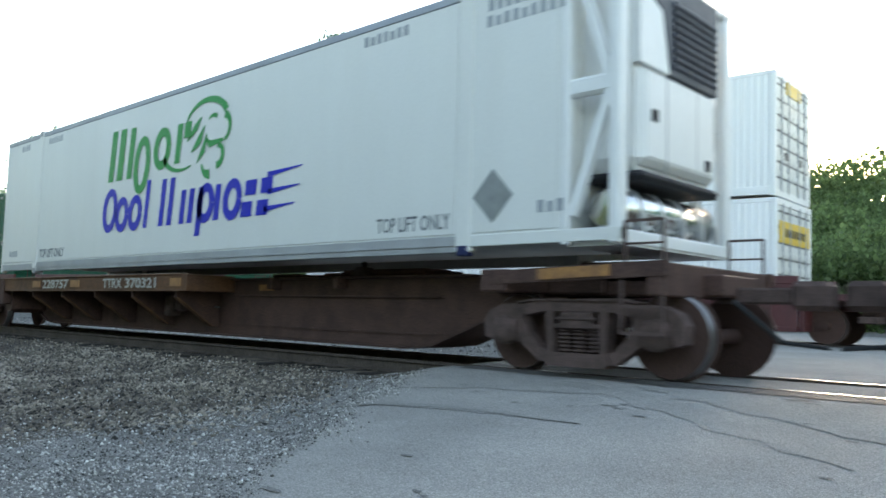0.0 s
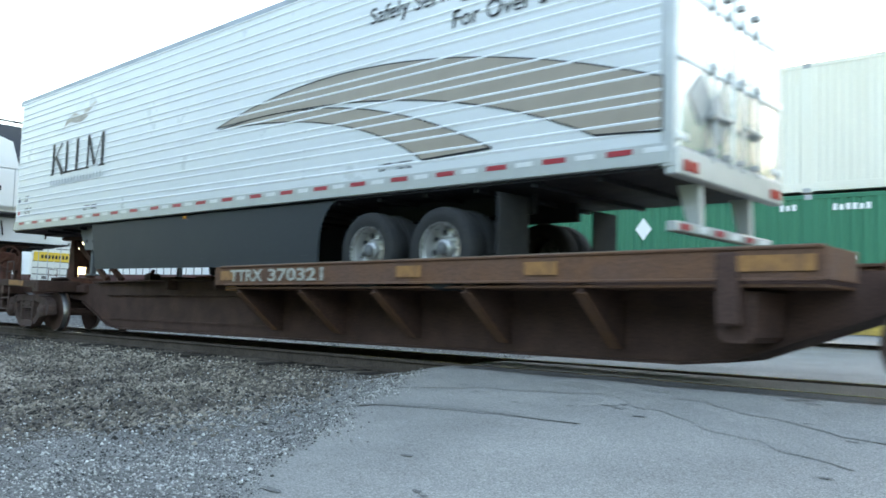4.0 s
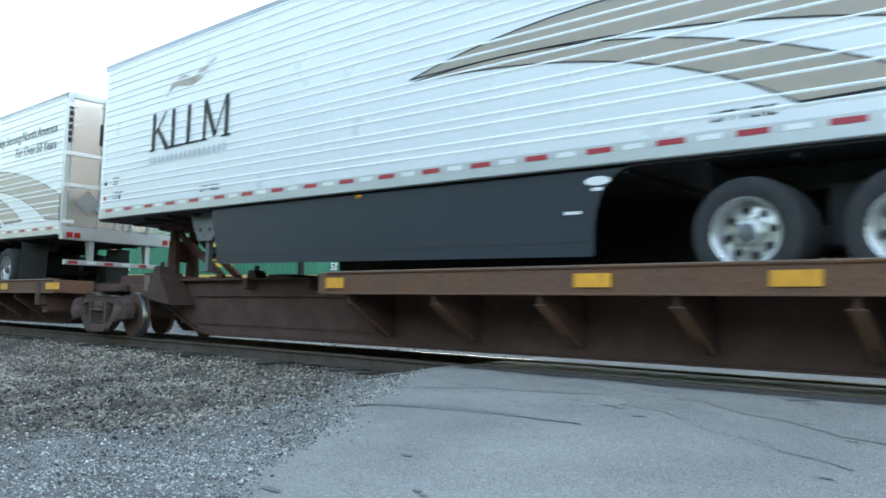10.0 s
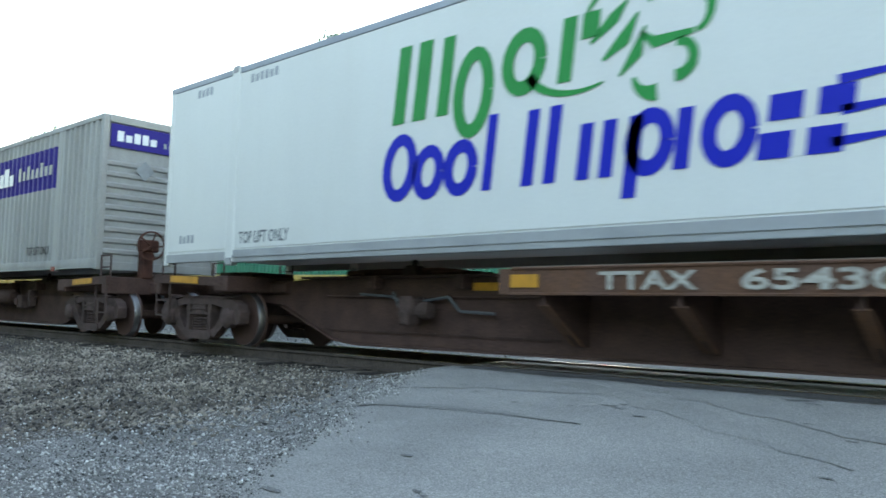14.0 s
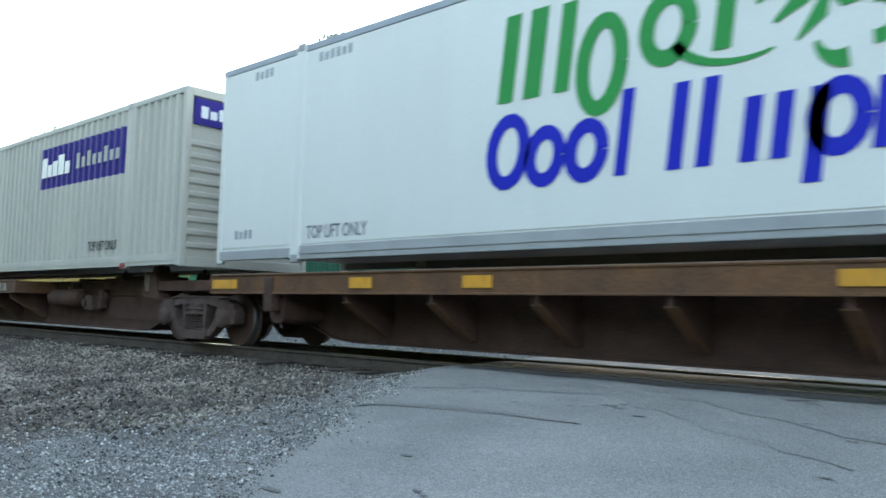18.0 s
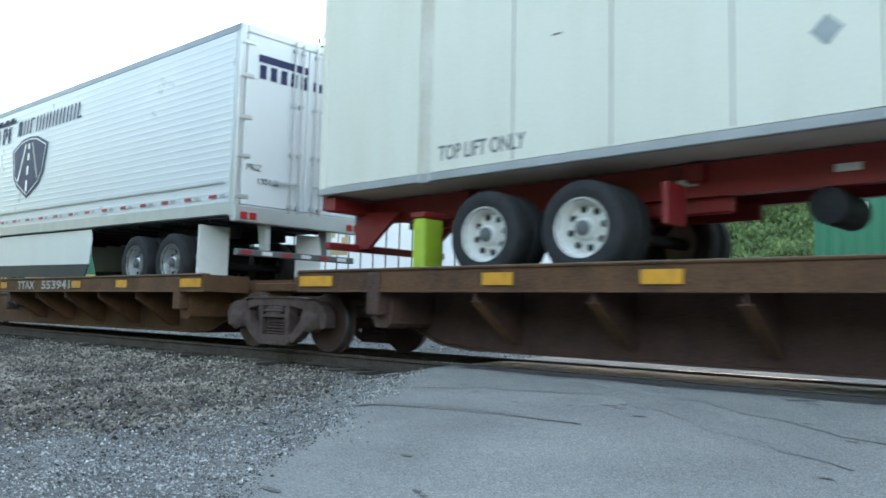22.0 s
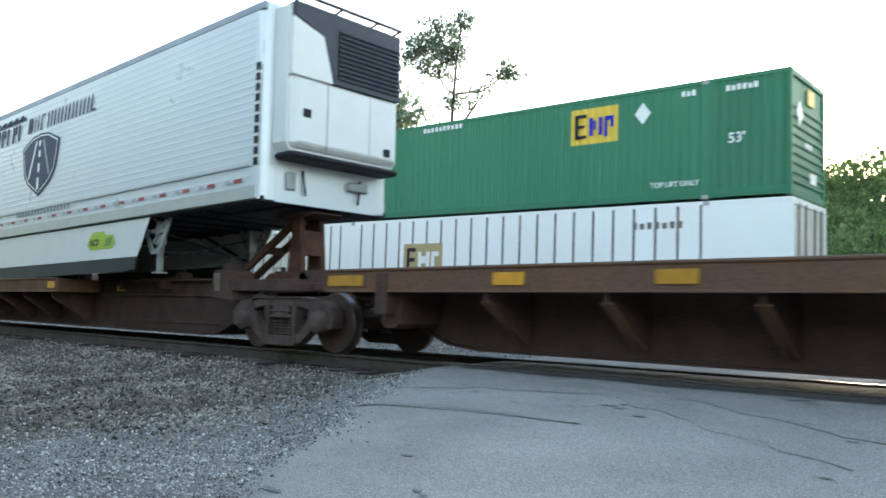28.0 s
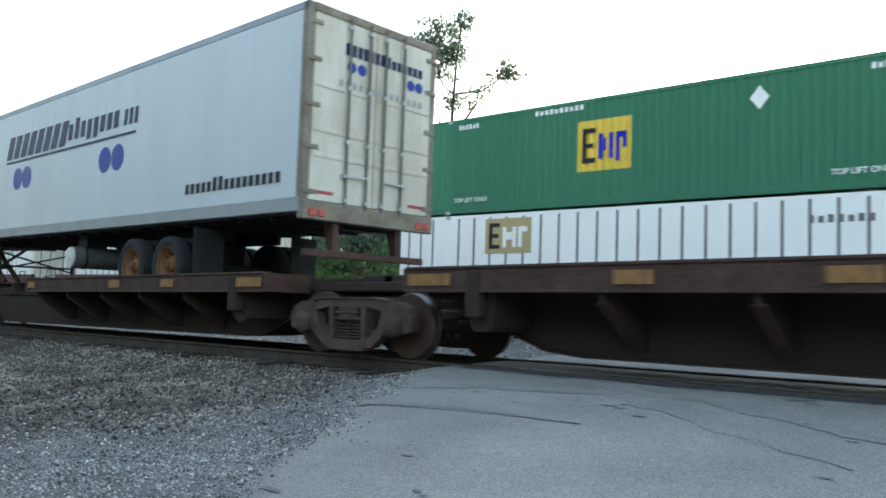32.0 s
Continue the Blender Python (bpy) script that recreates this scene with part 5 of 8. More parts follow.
def reefer_unit(c, x0, x1, y0, y1, z0, z1, grille, slats):
    """A refrigeration machine on an end that looks towards +x: rounded white cowl, dark louvred top, guard below."""
    zg = z0 + (z1 - z0) * 0.53
    s = Shape()
    s.prism([(y0 + 0.10, z0 + 0.10), (y1 - 0.10, z0 + 0.10), (y1, z0 + 0.24), (y1, z1 - 0.06), (y1 - 0.1, z1), (y0 + 0.1, z1), (y0, z1 - 0.06), (y0, z0 + 0.24)], "x", x0, x1 - 0.10)
    part("reefer_back", s, REEFER_WHITE, c)
    s = Shape()
    s.box(x1 - 0.24, x1, y0 + 0.04, y1 - 0.04, z0 + 0.16, zg - 0.01, 0.07)
    s.box(x1 - 0.02, x1 + 0.012, y0 + 0.14, y1 - 0.14, z0 + 0.24, zg - 0.06, 0.012)
    part("reefer_cowl", s, REEFER_WHITE, c)
    w = y1 - y0
    ym = y0 + w * 0.10
    s = Shape()
    s.prism([(y0 + 0.06, z1 - 0.01), (y1 - 0.03, z1 - 0.01), (y1 - 0.03, zg), (y0 + 0.36 * w, zg), (y0 + 0.27 * w, z1 - 0.42), (y0 + 0.06, z1 - 0.22)], "x", x1 - 0.2, x1 + 0.005)
    part("reefer_grille", s, grille, c, "dark blue-grey louvred grille")
    for i in range(slats):
        z = zg + 0.07 + i * (z1 - zg - 0.30) / slats
        part("louvre", Shape().prism([(x1 + 0.004, z), (x1 + 0.035, z + 0.02), (x1 + 0.035, z + 0.035), (x1 + 0.004, z + 0.075)], "y", y0 + 0.39 * w, y1 - 0.08), grille, c)
    s = Shape().prism([(y0 + 0.02, zg - 0.005), (y0 + 0.355 * w, zg - 0.005), (y0 + 0.265 * w, z1 - 0.425), (y0 + 0.02, z1 - 0.245)], "x", x1 - 0.2, x1 - 0.004)
    part("reefer_side_cowl", s, REEFER_WHITE, c)
    part("panel_seam", Shape().box(x1 + 0.001, x1 + 0.014, y0 + 0.30 * w, y0 + 0.31 * w, z0 + 0.17, zg - 0.02).box(x1 + 0.001, x1 + 0.014, y0 + 0.69 * w, y0 + 0.695 * w, z0 + 0.25, zg - 0.06), GREY_RAIL, c)
    part("guard", Shape().box(x0, x1 + 0.02, y0 + 0.02, y1 - 0.02, z0, z0 + 0.10, 0.04), BLACK, c)
    for y, z in ((y0 + 0.22, z0 + 0.62), (y1 - 0.38, z0 + 0.28)):
        part("inspection_window", Shape().box(x1 + 0.010, x1 + 0.02, y, y + 0.15, z, z + 0.13, 0.006), BLACK, c)


def express_container(s_right, paint, label):
    c = thing("freight_container", label, "container", "containers on the near train")
    NEAR_THINGS.append((c, s_right - BOX_L / 2, 1.255, 0.0))
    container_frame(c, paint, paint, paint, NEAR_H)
    w, x1, h = BOX_W / 2, BOX_L / 2, NEAR_H
    zs = [0.21, 1.76, 2.64, h - 0.09]
    for y in (-1, 1):
        for a, b in ((-x1 + 0.13, -LIFT - 0.12), (-LIFT + 0.12, LIFT - 0.12), (LIFT + 0.12, x1 - 0.13)):
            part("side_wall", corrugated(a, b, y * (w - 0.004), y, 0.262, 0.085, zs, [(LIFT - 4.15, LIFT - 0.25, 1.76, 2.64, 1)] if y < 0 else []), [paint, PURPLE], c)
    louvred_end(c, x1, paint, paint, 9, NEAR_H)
    part("end_sign", Shape().box(x1 - 0.056, x1 - 0.01, -w + 0.16, w - 0.16, h - 0.62, h - 0.17), PURPLE, c, "purple-blue sign on the container end")
    # white and pale blocks of the sign
    bx = LIFT - 3.95
    letter_blocks(c, WHITE_VINYL, [(bx, 0.26, 0.0, 1.0), (bx + 0.30, 0.22, 0.0, 0.62), (bx + 0.56, 0.24, 0.0, 0.75), (bx + 0.84, 0.28, 0.0, 1.0), (bx + 1.16, 0.24, 0.0, 0.6)], SIDE, 2.0, 0.42, 0.0)
    letter_blocks(c, PLACARD, [(bx + 1.72 + i * 0.245, 0.15, 0.0, 0.95 if i in (0, 2, 5, 9) else 0.65) for i in range(8)], SIDE, 2.05, 0.32, 0.0)
    for i in range(5):
        part("logo_letter", Shape().box(x1 - 0.012, x1 - 0.004, -w + 0.28 + i * 0.17, -w + 0.41 + i * 0.17, h - 0.50, h - (0.30 if i in (0, 2, 3) else 0.36)), WHITE_VINYL, c)
    for i in range(8):
        part("logo_letter", Shape().box(x1 - 0.012, x1 - 0.004, -w + 1.25 + i * 0.11, -w + 1.31 + i * 0.11, h - 0.50, h - 0.40), PLACARD, c)
    for y in (-0.62, 0.05):
        part("placard", Shape().prism([(y, h - 1.02), (y + 0.2, h - 0.82), (y + 0.4, h - 1.02), (y + 0.2, h - 1.22)], "x", x1 - 0.02, x1 - 0.005), PLACARD, c)
    part("lock_box", Shape().box(x1 - 0.03, x1 - 0.006, 0.55, 0.8, 0.5, 0.85, 0.01), CREAM, c)
    for x in (-LIFT + 1.6, -LIFT + 2.3):
        part("placard", Shape().prism([(x, h - 0.78), (x + 0.2, h - 0.58), (x + 0.4, h - 0.78), (x + 0.2, h - 0.98)], "y", SIDE, SIDE - 0.008), PLACARD, c, "grey diamond placard holder")
    lettering("lettering", "TOP LIFT ONLY", 0.25, INK, c, on_side(LIFT - 1.48, SIDE - 0.004, 0.36), bold=0.003, width=1.22)
    lettering("lettering", "TOP LIFT ONLY", 0.25, INK, c, on_side(-LIFT + 0.2, SIDE - 0.004, 0.36), bold=0.003, width=1.22)
    marking(c, FADED_INK, -LIFT + 0.25, SIDE - 0.004, h - 0.34, 8)
    part("casting_mark", Shape().box(LIFT - 0.09, LIFT + 0.09, SIDE - 0.012, SIDE - 0.003, -0.003, 0.09), RED_PAINT, c)
    return c


refrigerated_container(-3.89, -2.95)
refrigerated_container(-133.60, -2.75)
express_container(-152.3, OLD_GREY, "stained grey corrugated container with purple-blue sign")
refrigerated_container(-170.34, -2.72)
express_container(-187.60, CONT_GREY, "pale grey corrugated container with purple-blue sign")


# ---------------------------------------------------------------- trailers on the near train
TR_HALF, TR_W, TR_H = 8.077, 1.295, 2.985
TR_Z = 2.105        # underside of the box at the middle
TILT = 0.70         # degrees: the nose rides higher than the tail


def tyre_shape():
    prof = [(0.29, -0.11), (0.36, -0.135), (0.44, -0.14), (0.475, -0.115), (0.485, -0.07), (0.477, -0.066), (0.477, -0.056), (0.487, -0.05), (0.487, 0.05), (0.477, 0.056), (0.477, 0.066), (0.485, 0.07), (0.475, 0.115), (0.44, 0.14), (0.36, 0.135), (0.29, 0.11)]
    return Shape().lathe(prof, (0, 0, 0), "y", 32)


def rim_shape():
    s = Shape()
    s.lathe([(0.292, -0.125), (0.305, -0.13), (0.305, -0.10), (0.275, -0.085), (0.255, -0.02), (0.24, 0.02), (0.11, 0.0), (0.105, -0.06), (0.06, -0.085), (0.001, -0.09), (0.001, 0.06), (0.29, 0.10)], (0, 0, 0), "y", 28)
    for i in range(10):
        a = 2 * math.pi * i / 10
        s.rod((0.145 * math.cos(a), 0.02, 0.145 * math.sin(a)), (0.145 * math.cos(a), -0.035, 0.145 * math.sin(a)), 0.016, 6)
    return s


def hand_hole():
    return Shape().lathe([(0.001, 0.003), (0.036, 0.003), (0.038, -0.004), (0.001, -0.004)], (0, 0, 0), "y", 10)


def road_wheels(tr, x, z, rim, label):
    """Twin tyres on both ends of an axle."""
    hub = RUST_SILL if rim is RIM_ORANGE else LEG
    part("axle", Shape().rod((x, -1.0, z), (x, 1.0, z), 0.07, 10), BLACK, tr)
    for y in (-1, 1):
        for k, yy in enumerate((1.145, 0.82)):
            w = part("tyre", tyre_shape, RUBBER, tr, "", key="road_tyre", m=pose(x, y * yy, z, 0, 0, 0 if y < 0 else 180), smooth=True)
            if k == 0:
                r = part("rim", rim_shape, rim, w, label, key=("rim", rim.name), smooth=True)
                if y < 0:
                    part("hub", lambda: Shape().lathe([(0.001, -0.13), (0.05, -0.128), (0.075, -0.11), (0.085, -0.05), (0.001, -0.05)], (0, 0, 0), "y", 16), hub, w, key=("hub", hub.name), smooth=True)
                    for i in range(8):
                        a = 2 * math.pi * i / 8 + 0.2
                        h = new("hand_hole", MESHES.get("hand_hole") or MESHES.setdefault("hand_hole", hand_hole().mesh("hand_hole", BLACK)))
                        h.parent = w
                        h.matrix_basis = pose(0.198 * math.cos(a), 0.004, 0.198 * math.sin(a))


def trailer(label, s_right, nose, skin="ribbed", paint=None, skirt=None, reefer="grille", rear=None, axle=2.9, rim=None, tank=None, roof=None, rim_label="polished aluminium rim", tape="red_white", zoff=0.0, name="semi_trailer", skirt_from=0.0):
    tr = thing(name, label, "trailer", "trailers on the near train")
    d = 1 if nose == "R" else -1
    NEAR_THINGS.append((tr, s_right - TR_HALF, zoff, -TILT * d))
    z0, z1, w, h = TR_Z, TR_Z + TR_H, TR_W, TR_HALF
    paint = paint or (RIB if skin == "ribbed" else TRAILER_WHITE)
    rim = rim or RIM

    def at(a):
        return d * (h - a)

    def span(a, b):
        return sorted((at(a), at(b)))
    part("body", Shape().box(*span(0.06, 2 * h - 0.06), -w + 0.03, w - 0.03, z0 + 0.06, z1 - 0.015, 0.02), paint, tr)
    part("roof", Shape().box(*span(0.05, 2 * h - 0.03), -w + 0.05, w - 0.05, z1 - 0.014, z1 + 0.012, 0.01), ALU, tr)
    for y in (-1, 1):
        if skin == "ribbed":
            s = Shape()
            prof = [(y * (w - 0.03), z0 + 0.2), (y * w, z0 + 0.2)]
            z = z0 + 0.36
            while z < z1 - 0.16 and rear != "polished":
                e = 0.0035 if rear == "fluted" else 0.008
                prof += [(y * w, z - 0.040), (y * (w + e), z - 0.002), (y * (w + e), z + 0.002), (y * w, z + 0.012)]
                z += 0.114 if rear == "fluted" else 0.192
            prof += [(y * w, z1 - 0.1), (y * (w - 0.03), z1 - 0.1)]
            s.prism(prof, "x", *span(0.16, 2 * h - 0.14))
            part("side_wall", s, paint, tr)
            z = z0 + 0.33
            while rear == "polished" and y < 0 and z < z1 - 0.2:
                for dz in (0.0, 0.105):
                    part("panel_seam", lambda: Shape().prism([(-w + 0.002, -0.032), (-w - 0.0105, -0.006), (-w - 0.0115, 0.002), (-w - 0.009, 0.008), (-w + 0.002, 0.016)], "x", -h + 0.15, h - 0.15), SEAM, tr, key="panel_seam", m=pose(0, 0, z + dz))
                z += 0.272
        else:
            xs = [0.16 + (2 * h - 0.30) * i / 13 for i in range(14)]
            for a, b in zip(xs, xs[1:]):
                part("side_panel", Shape().box(*span(a + 0.002, b - 0.002), y * w, y * (w - 0.03), z0 + 0.2, z1 - 0.1, 0.002), paint, tr)
        part("top_rail", Shape().box(*span(0.02, 2 * h - 0.02), y * (w + 0.008), y * (w - 0.06), z1 - 0.125, z1, 0.012), TOP_RAIL if roof is None else roof, tr)
        s = Shape().box(*span(0.10, 2 * h - 0.05), y * (w + 0.010), y * (w - 0.06), z0, z0 + 0.205, 0.008)
        s.box(*span(0.10, 2 * h - 0.05), y * (w + 0.018), y * (w - 0.02), z0 + 0.012, z0 + 0.032)
        part("bottom_rail", s, GREY_RAIL if rear == "worn" else ALU, tr)
        # rounded nose post and square tail post
        prof = [(at(0.20), y * (w + 0.006))] + [(at(0.20 - 0.19 * math.sin(radians(a))), y * (w + 0.006 - 0.19 * (1 - math.cos(radians(a))))) for a in (15, 30, 45, 60, 75, 90)] + [(at(0.01), y * (w - 0.30)), (at(0.1), y * (w - 0.30)), (at(0.20), y * (w - 0.15))]
        part("nose_post", Shape().prism(prof, "z", z0, z1), TRAILER_SILVER, tr, smooth=True)
        part("tail_post", Shape().box(*span(2 * h - 0.13, 2 * h), y * (w + 0.008), y * (w - 0.10), z0 - 0.03, z1, 0.012), STAINED_FRAME if rear == "worn" else ALU, tr)
    for i in range(0 if rear == "worn" else 21):
        a = 0.55 + i * 0.752
        zz = z0 + (0.145 if tape == "red_white" else 0.30)
        k = 0.14 if tape == "red_white" else 0.105
        part("red_reflector", lambda: Shape().box(-k, k, -0.002, 0.002, -0.027, 0.027), RED_TAPE, tr, key=("red_reflector", tape), m=pose(at(a), -w - (0.014 if tape == "red_white" else 0.022), zz))
        part("pale_reflector", lambda: Shape().box(-k + 0.03, k - 0.03, -0.002, 0.002, -0.025, 0.025), WHITE_TAPE if tape == "red_white" else GREY_TAPE, tr, key=("pale_reflector", tape), m=pose(at(a + (0.37 if tape == "red_white" else 0.27)), -w - (0.014 if tape == "red_white" else 0.022), zz))
    # underside
    part("floor", Shape().box(*span(0.03, 2 * h - 0.08), -w + 0.05, w - 0.05, z0 - 0.03, z0 + 0.05), BLACK, tr)
    for i in range(18):
        a = 1.7 + i * 0.80
        part("crossmember", lambda: Shape().box(-0.03, 0.03, -w + 0.12, w - 0.12, -0.05, 0.0), BLACK, tr, key="crossmember", m=pose(at(a), 0, z0 - 0.03))
    part("kingpin_plate", Shape().box(*span(0.25, 2.2), -0.7, 0.7, z0 - 0.07, z0 - 0.025, 0.02), BLACK, tr)
    part("nose_plate", Shape().box(*span(0.0, 0.05), -w + 0.28, w - 0.28, z0 - 0.02, z1 - 0.02), TRAILER_WHITE if skin != "ribbed" else TRAILER_SILVER, tr)
    # landing gear
    for y in (-1, 1):
        part("landing_leg", Shape().box(*span(3.43, 3.57), y * 1.02, y * 0.86, 1.62, z0 - 0.02, 0.015).box(*span(3.455, 3.545), y * 0.99, y * 0.89, 1.135, 1.66, 0.01).box(*span(3.40, 3.60), y * 1.04, y * 0.84, 1.11, 1.14, 0.01), PALE_LEG if skirt == "two_tone" else LEG, tr)
        if skirt == "two_tone":
            b = Shape().bar((at(3.0), y * 1.035, z0 - 0.03), (at(3.36), y * 1.035, 1.52), 0.03, 0.10).bar((at(4.0), y * 1.035, z0 - 0.03), (at(3.64), y * 1.035, 1.52), 0.03, 0.10).bar((at(3.64), y * 1.035, 1.50), (at(3.36), y * 1.035, 1.50), 0.03, 0.09)
            part("leg_bracket", b.bar((at(3.2), y * 1.035, 1.86), (at(3.8), y * 1.035, 1.86), 0.03, 0.07).bar((at(3.15), y * 1.03, z0 - 0.05), (at(3.6), y * 1.03, 1.66), 0.025, 0.05), PALE_LEG, tr)
        else:
            part("leg_bracket", Shape().prism([(at(3.0), z0 - 0.02), (at(4.0), z0 - 0.02), (at(3.72), 1.62), (at(3.30), 1.62)], "y", y * 1.04, y * 1.03), LEG, tr)
            for b in (3.36, 3.64):
                part("bracket_hole", Shape().lathe([(0.001, -0.006), (0.035, -0.006), (0.035, 0.006), (0.001, 0.006)], (at(b), y * 1.04, 1.80), "y", 10), BLACK, tr)
        part("leg_brace", Shape().bar((at(3.5), y * 0.9, 1.42), (at(4.7), y * 0.45, z0 - 0.05), 0.05).bar((at(3.5), y * 0.88, 1.40), (at(3.5), -y * 0.88, 1.85), 0.04), BLACK, tr)
    part("leg_crossbar", Shape().bar((at(3.5), -0.9, 1.5), (at(3.5), 0.9, 1.5), 0.05), BLACK, tr)
    # running gear
    zw = 1.402
    tail = 2 * h
    for k in (0, 1):
        road_wheels(tr, at(tail - axle - 1.25 * k), zw, rim, rim_label)
    s = Shape()
    for y in (-0.46, 0.46):
        s.box(*span(tail - axle - 1.9, tail - axle + 0.75), y - 0.05, y + 0.05, z0 - 0.26, z0 - 0.03, 0.01)
    s.box(*span(tail - axle - 0.80, tail - axle - 0.45), -0.6, 0.6, zw - 0.1, z0 - 0.2, 0.03)
    part("axle_frame", s, BLACK, tr)
    for y in (-1, 1):
        part("mudflap", Shape().box(*span(tail - axle + 0.80, tail - axle + 0.83), y * 1.25, y * 0.68, 1.14, z0 - 0.10, 0.01), WHITE_VINYL if skirt == "two_tone" else RUBBER, tr, "white mud flap" if skirt == "two_tone" else "")
    # skirts
    if skirt:
        a0, a1, cut = (4.0, 11.0, 1.05) if skirt == "dark" else (skirt_from or 3.75, 11.2 if skirt_from else 10.9, 0.40)
        a1 = min(a1, tail - axle - 1.25 - 0.62)
        zl, zm = (1.22, 1.22) if skirt == "dark" else (1.15, 1.41)
        for y in (-1, 1):
            if skirt == "dark":
                part("skirt", Shape().prism([(at(a0), z0 - 0.01), (at(a0 + 0.25), zl + 0.02), (at(a0 + 0.32), zl), (at(a1 - 0.02), zl), (at(a1), zl + 0.03), (at(a1), zl + 0.30)] + [(at(a1 + 0.42 - 0.42 * math.cos(radians(b))), zl + 0.30 + 0.56 * math.sin(radians(b))) for b in (15, 30, 45, 60, 75)] + [(at(a1 + 0.40), z0 - 0.01)], "y", y * 1.245, y * 1.225), SKIRT, tr, "dark grey plastic side skirt")
                part("skirt_lamp", Shape().box(*span((a0 + a1) / 2 - 0.05, (a0 + a1) / 2 + 0.05), y * 1.265, y * 1.24, z0 - 0.08, z0 - 0.03, 0.01), AMBER, tr)
                part("skirt_fold", Shape().prism([(at(a0 + 0.33), zl + 0.16), (at(a1), zl + 0.16), (at(a1), zl + 0.145), (at(a0 + 0.33), zl + 0.145)], "y", y * 1.249, y * 1.24), SKIRT, tr)
            else:
                part("skirt", Shape().prism([(at(a0 - 0.4), z0 - 0.01), (at(a0 + 0.02), zm), (at(a1 - 0.08), zm), (at(a1 + 0.02), z0 - 0.22), (at(a1 - 0.06), z0 - 0.01)], "y", y * 1.245, y * 1.225), CONT_WHITE, tr, "white side skirt with dark lower edge")
                part("skirt_edge", Shape().prism([(at(a0 + 0.02), zm - 0.003), (at(a0 + 0.1), zl + 0.04), (at(a0 + 0.5), zl), (at(a1 - 0.24), zl), (at(a1 - 0.085), zm - 0.003)], "y", y * 1.248, y * 1.222), SKIRT, tr)
    if tank:
        a = tank
        part("air_tank", Shape().lathe([(0.001, -0.66), (0.12, -0.645), (0.215, -0.60), (0.225, -0.55), (0.225, 0.55), (0.215, 0.60), (0.12, 0.645), (0.001, 0.66)], (at(a), -0.55, 1.60), "y", 22), LEG, tr, "grey underslung tank with pale end cap", smooth=True)
        part("tank_end", Shape().lathe([(0.001, -0.02), (0.06, -0.02), (0.07, 0.0), (0.205, 0.012), (0.205, 0.05), (0.001, 0.05)], (at(a), -1.232, 1.60), "y", 22), RIM_WHITE, tr, smooth=True)
        for y in (-0.95, -0.15):
            part("tank_strap", Shape().lathe([(0.226, y - 0.02), (0.236, y - 0.02), (0.236, y + 0.02), (0.226, y + 0.02)], (at(a), 0, 1.60), "y", 22).box(at(a) - 0.2, at(a) + 0.2, y - 0.02, y + 0.02, 1.80, z0 - 0.02), BLACK, tr)
    # tail: lamp beam, guard, doors
    t = at(tail)
    o = -d
    s = Shape().box(t - o * 0.10, t + o * 0.04, -w, w, z0 - 0.10, z0 + 0.16, 0.015)
    worn = rear == "worn"
    part("tail_beam", s, STAINED_FRAME if worn else ALU, tr)
    for y in (-1, 1):
        for k in (0, 1):
            part("tail_lamp", Shape().box(t + o * 0.038, t + o * 0.055, y * (w - 0.16 - 0.16 * k) - 0.065, y * (w - 0.16 - 0.16 * k) + 0.065, z0 - 0.055, z0 + 0.055, 0.01), LAMP_RED, tr)
        part("guard_strut", Shape().prism([(t - o * 0.06, z0 - 0.1), (t - o * 0.28, z0 - 0.1), (t - o * 0.16, 1.56), (t - o * 0.04, 1.56)], "y", y * 0.62 - 0.05, y * 0.62 + 0.05), RUST if worn else ALU if skin == "ribbed" else LEG, tr)
    part("rear_guard", Shape().box(t - o * 0.14, t - o * 0.03, -1.17, 1.17, 1.50, 1.60, 0.01), RUST if worn else LEG if skirt == "two_tone" else ALU, tr)
    for i in range(0 if worn else 6):
        part("guard_tape", Shape().box(t - o * 0.029, t - o * 0.022, -1.1 + i * 0.38, -0.91 + i * 0.38, 1.52, 1.58), RED_TAPE if i % 2 == 0 else WHITE_TAPE, tr)
    tail_doors(tr, t, o, z0 + 0.17, z1, rear or "plain")
    # nose machinery
    if reefer and d > 0:
        x0 = at(0.0)
        if reefer == "grille":
            reefer_unit(tr, x0, x0 + 0.42, -1.10, 1.12, z0 + 0.60, z1 - 0.03, GRILLE, 11)
            for y in (-0.95, -0.2, 0.55, 1.05):
                part("rail_stay", Shape().rod((x0 + 0.1, y, z1 - 0.03), (x0 + 0.45, y, z1 + 0.06), 0.018, 6), BLACK, tr)
            part("guard_rail", Shape().rod((x0 + 0.45, -1.0, z1 + 0.06), (x0 + 0.45, 1.08, z1 + 0.06), 0.028, 8), BLACK, tr)
        else:
            side_reefer(tr, x0, z0 + 0.62, z1 - 0.02)
        part("nose_hose", Shape().rod((x0 + 0.03, -0.55, z0 + 0.5), (x0 + 0.05, -0.5, z0 + 0.12), 0.02, 6), BLACK, tr)
        part("nose_hose", Shape().rod((x0 + 0.03, 0.62, z0 + 0.5), (x0 + 0.05, 0.56, z0 + 0.1), 0.02, 6), BLACK, tr)
        part("nose_coupling", Shape().box(x0 + 0.005, x0 + 0.09, 0.35, 0.75, z0 + 0.30, z0 + 0.45, 0.02), PLACARD, tr)
        part("plug_box", Shape().box(x0 + 0.005, x0 + 0.05, -0.85, -0.68, z0 + 0.18, z0 + 0.45, 0.015), PLACARD, tr)
    elif reefer:
        x0 = at(0.0)
        part("reefer_back", Shape().box(x0, x0 - 0.42, -1.1, 1.1, z0 + 0.65, z1 - 0.04, 0.08), REEFER_WHITE, tr)
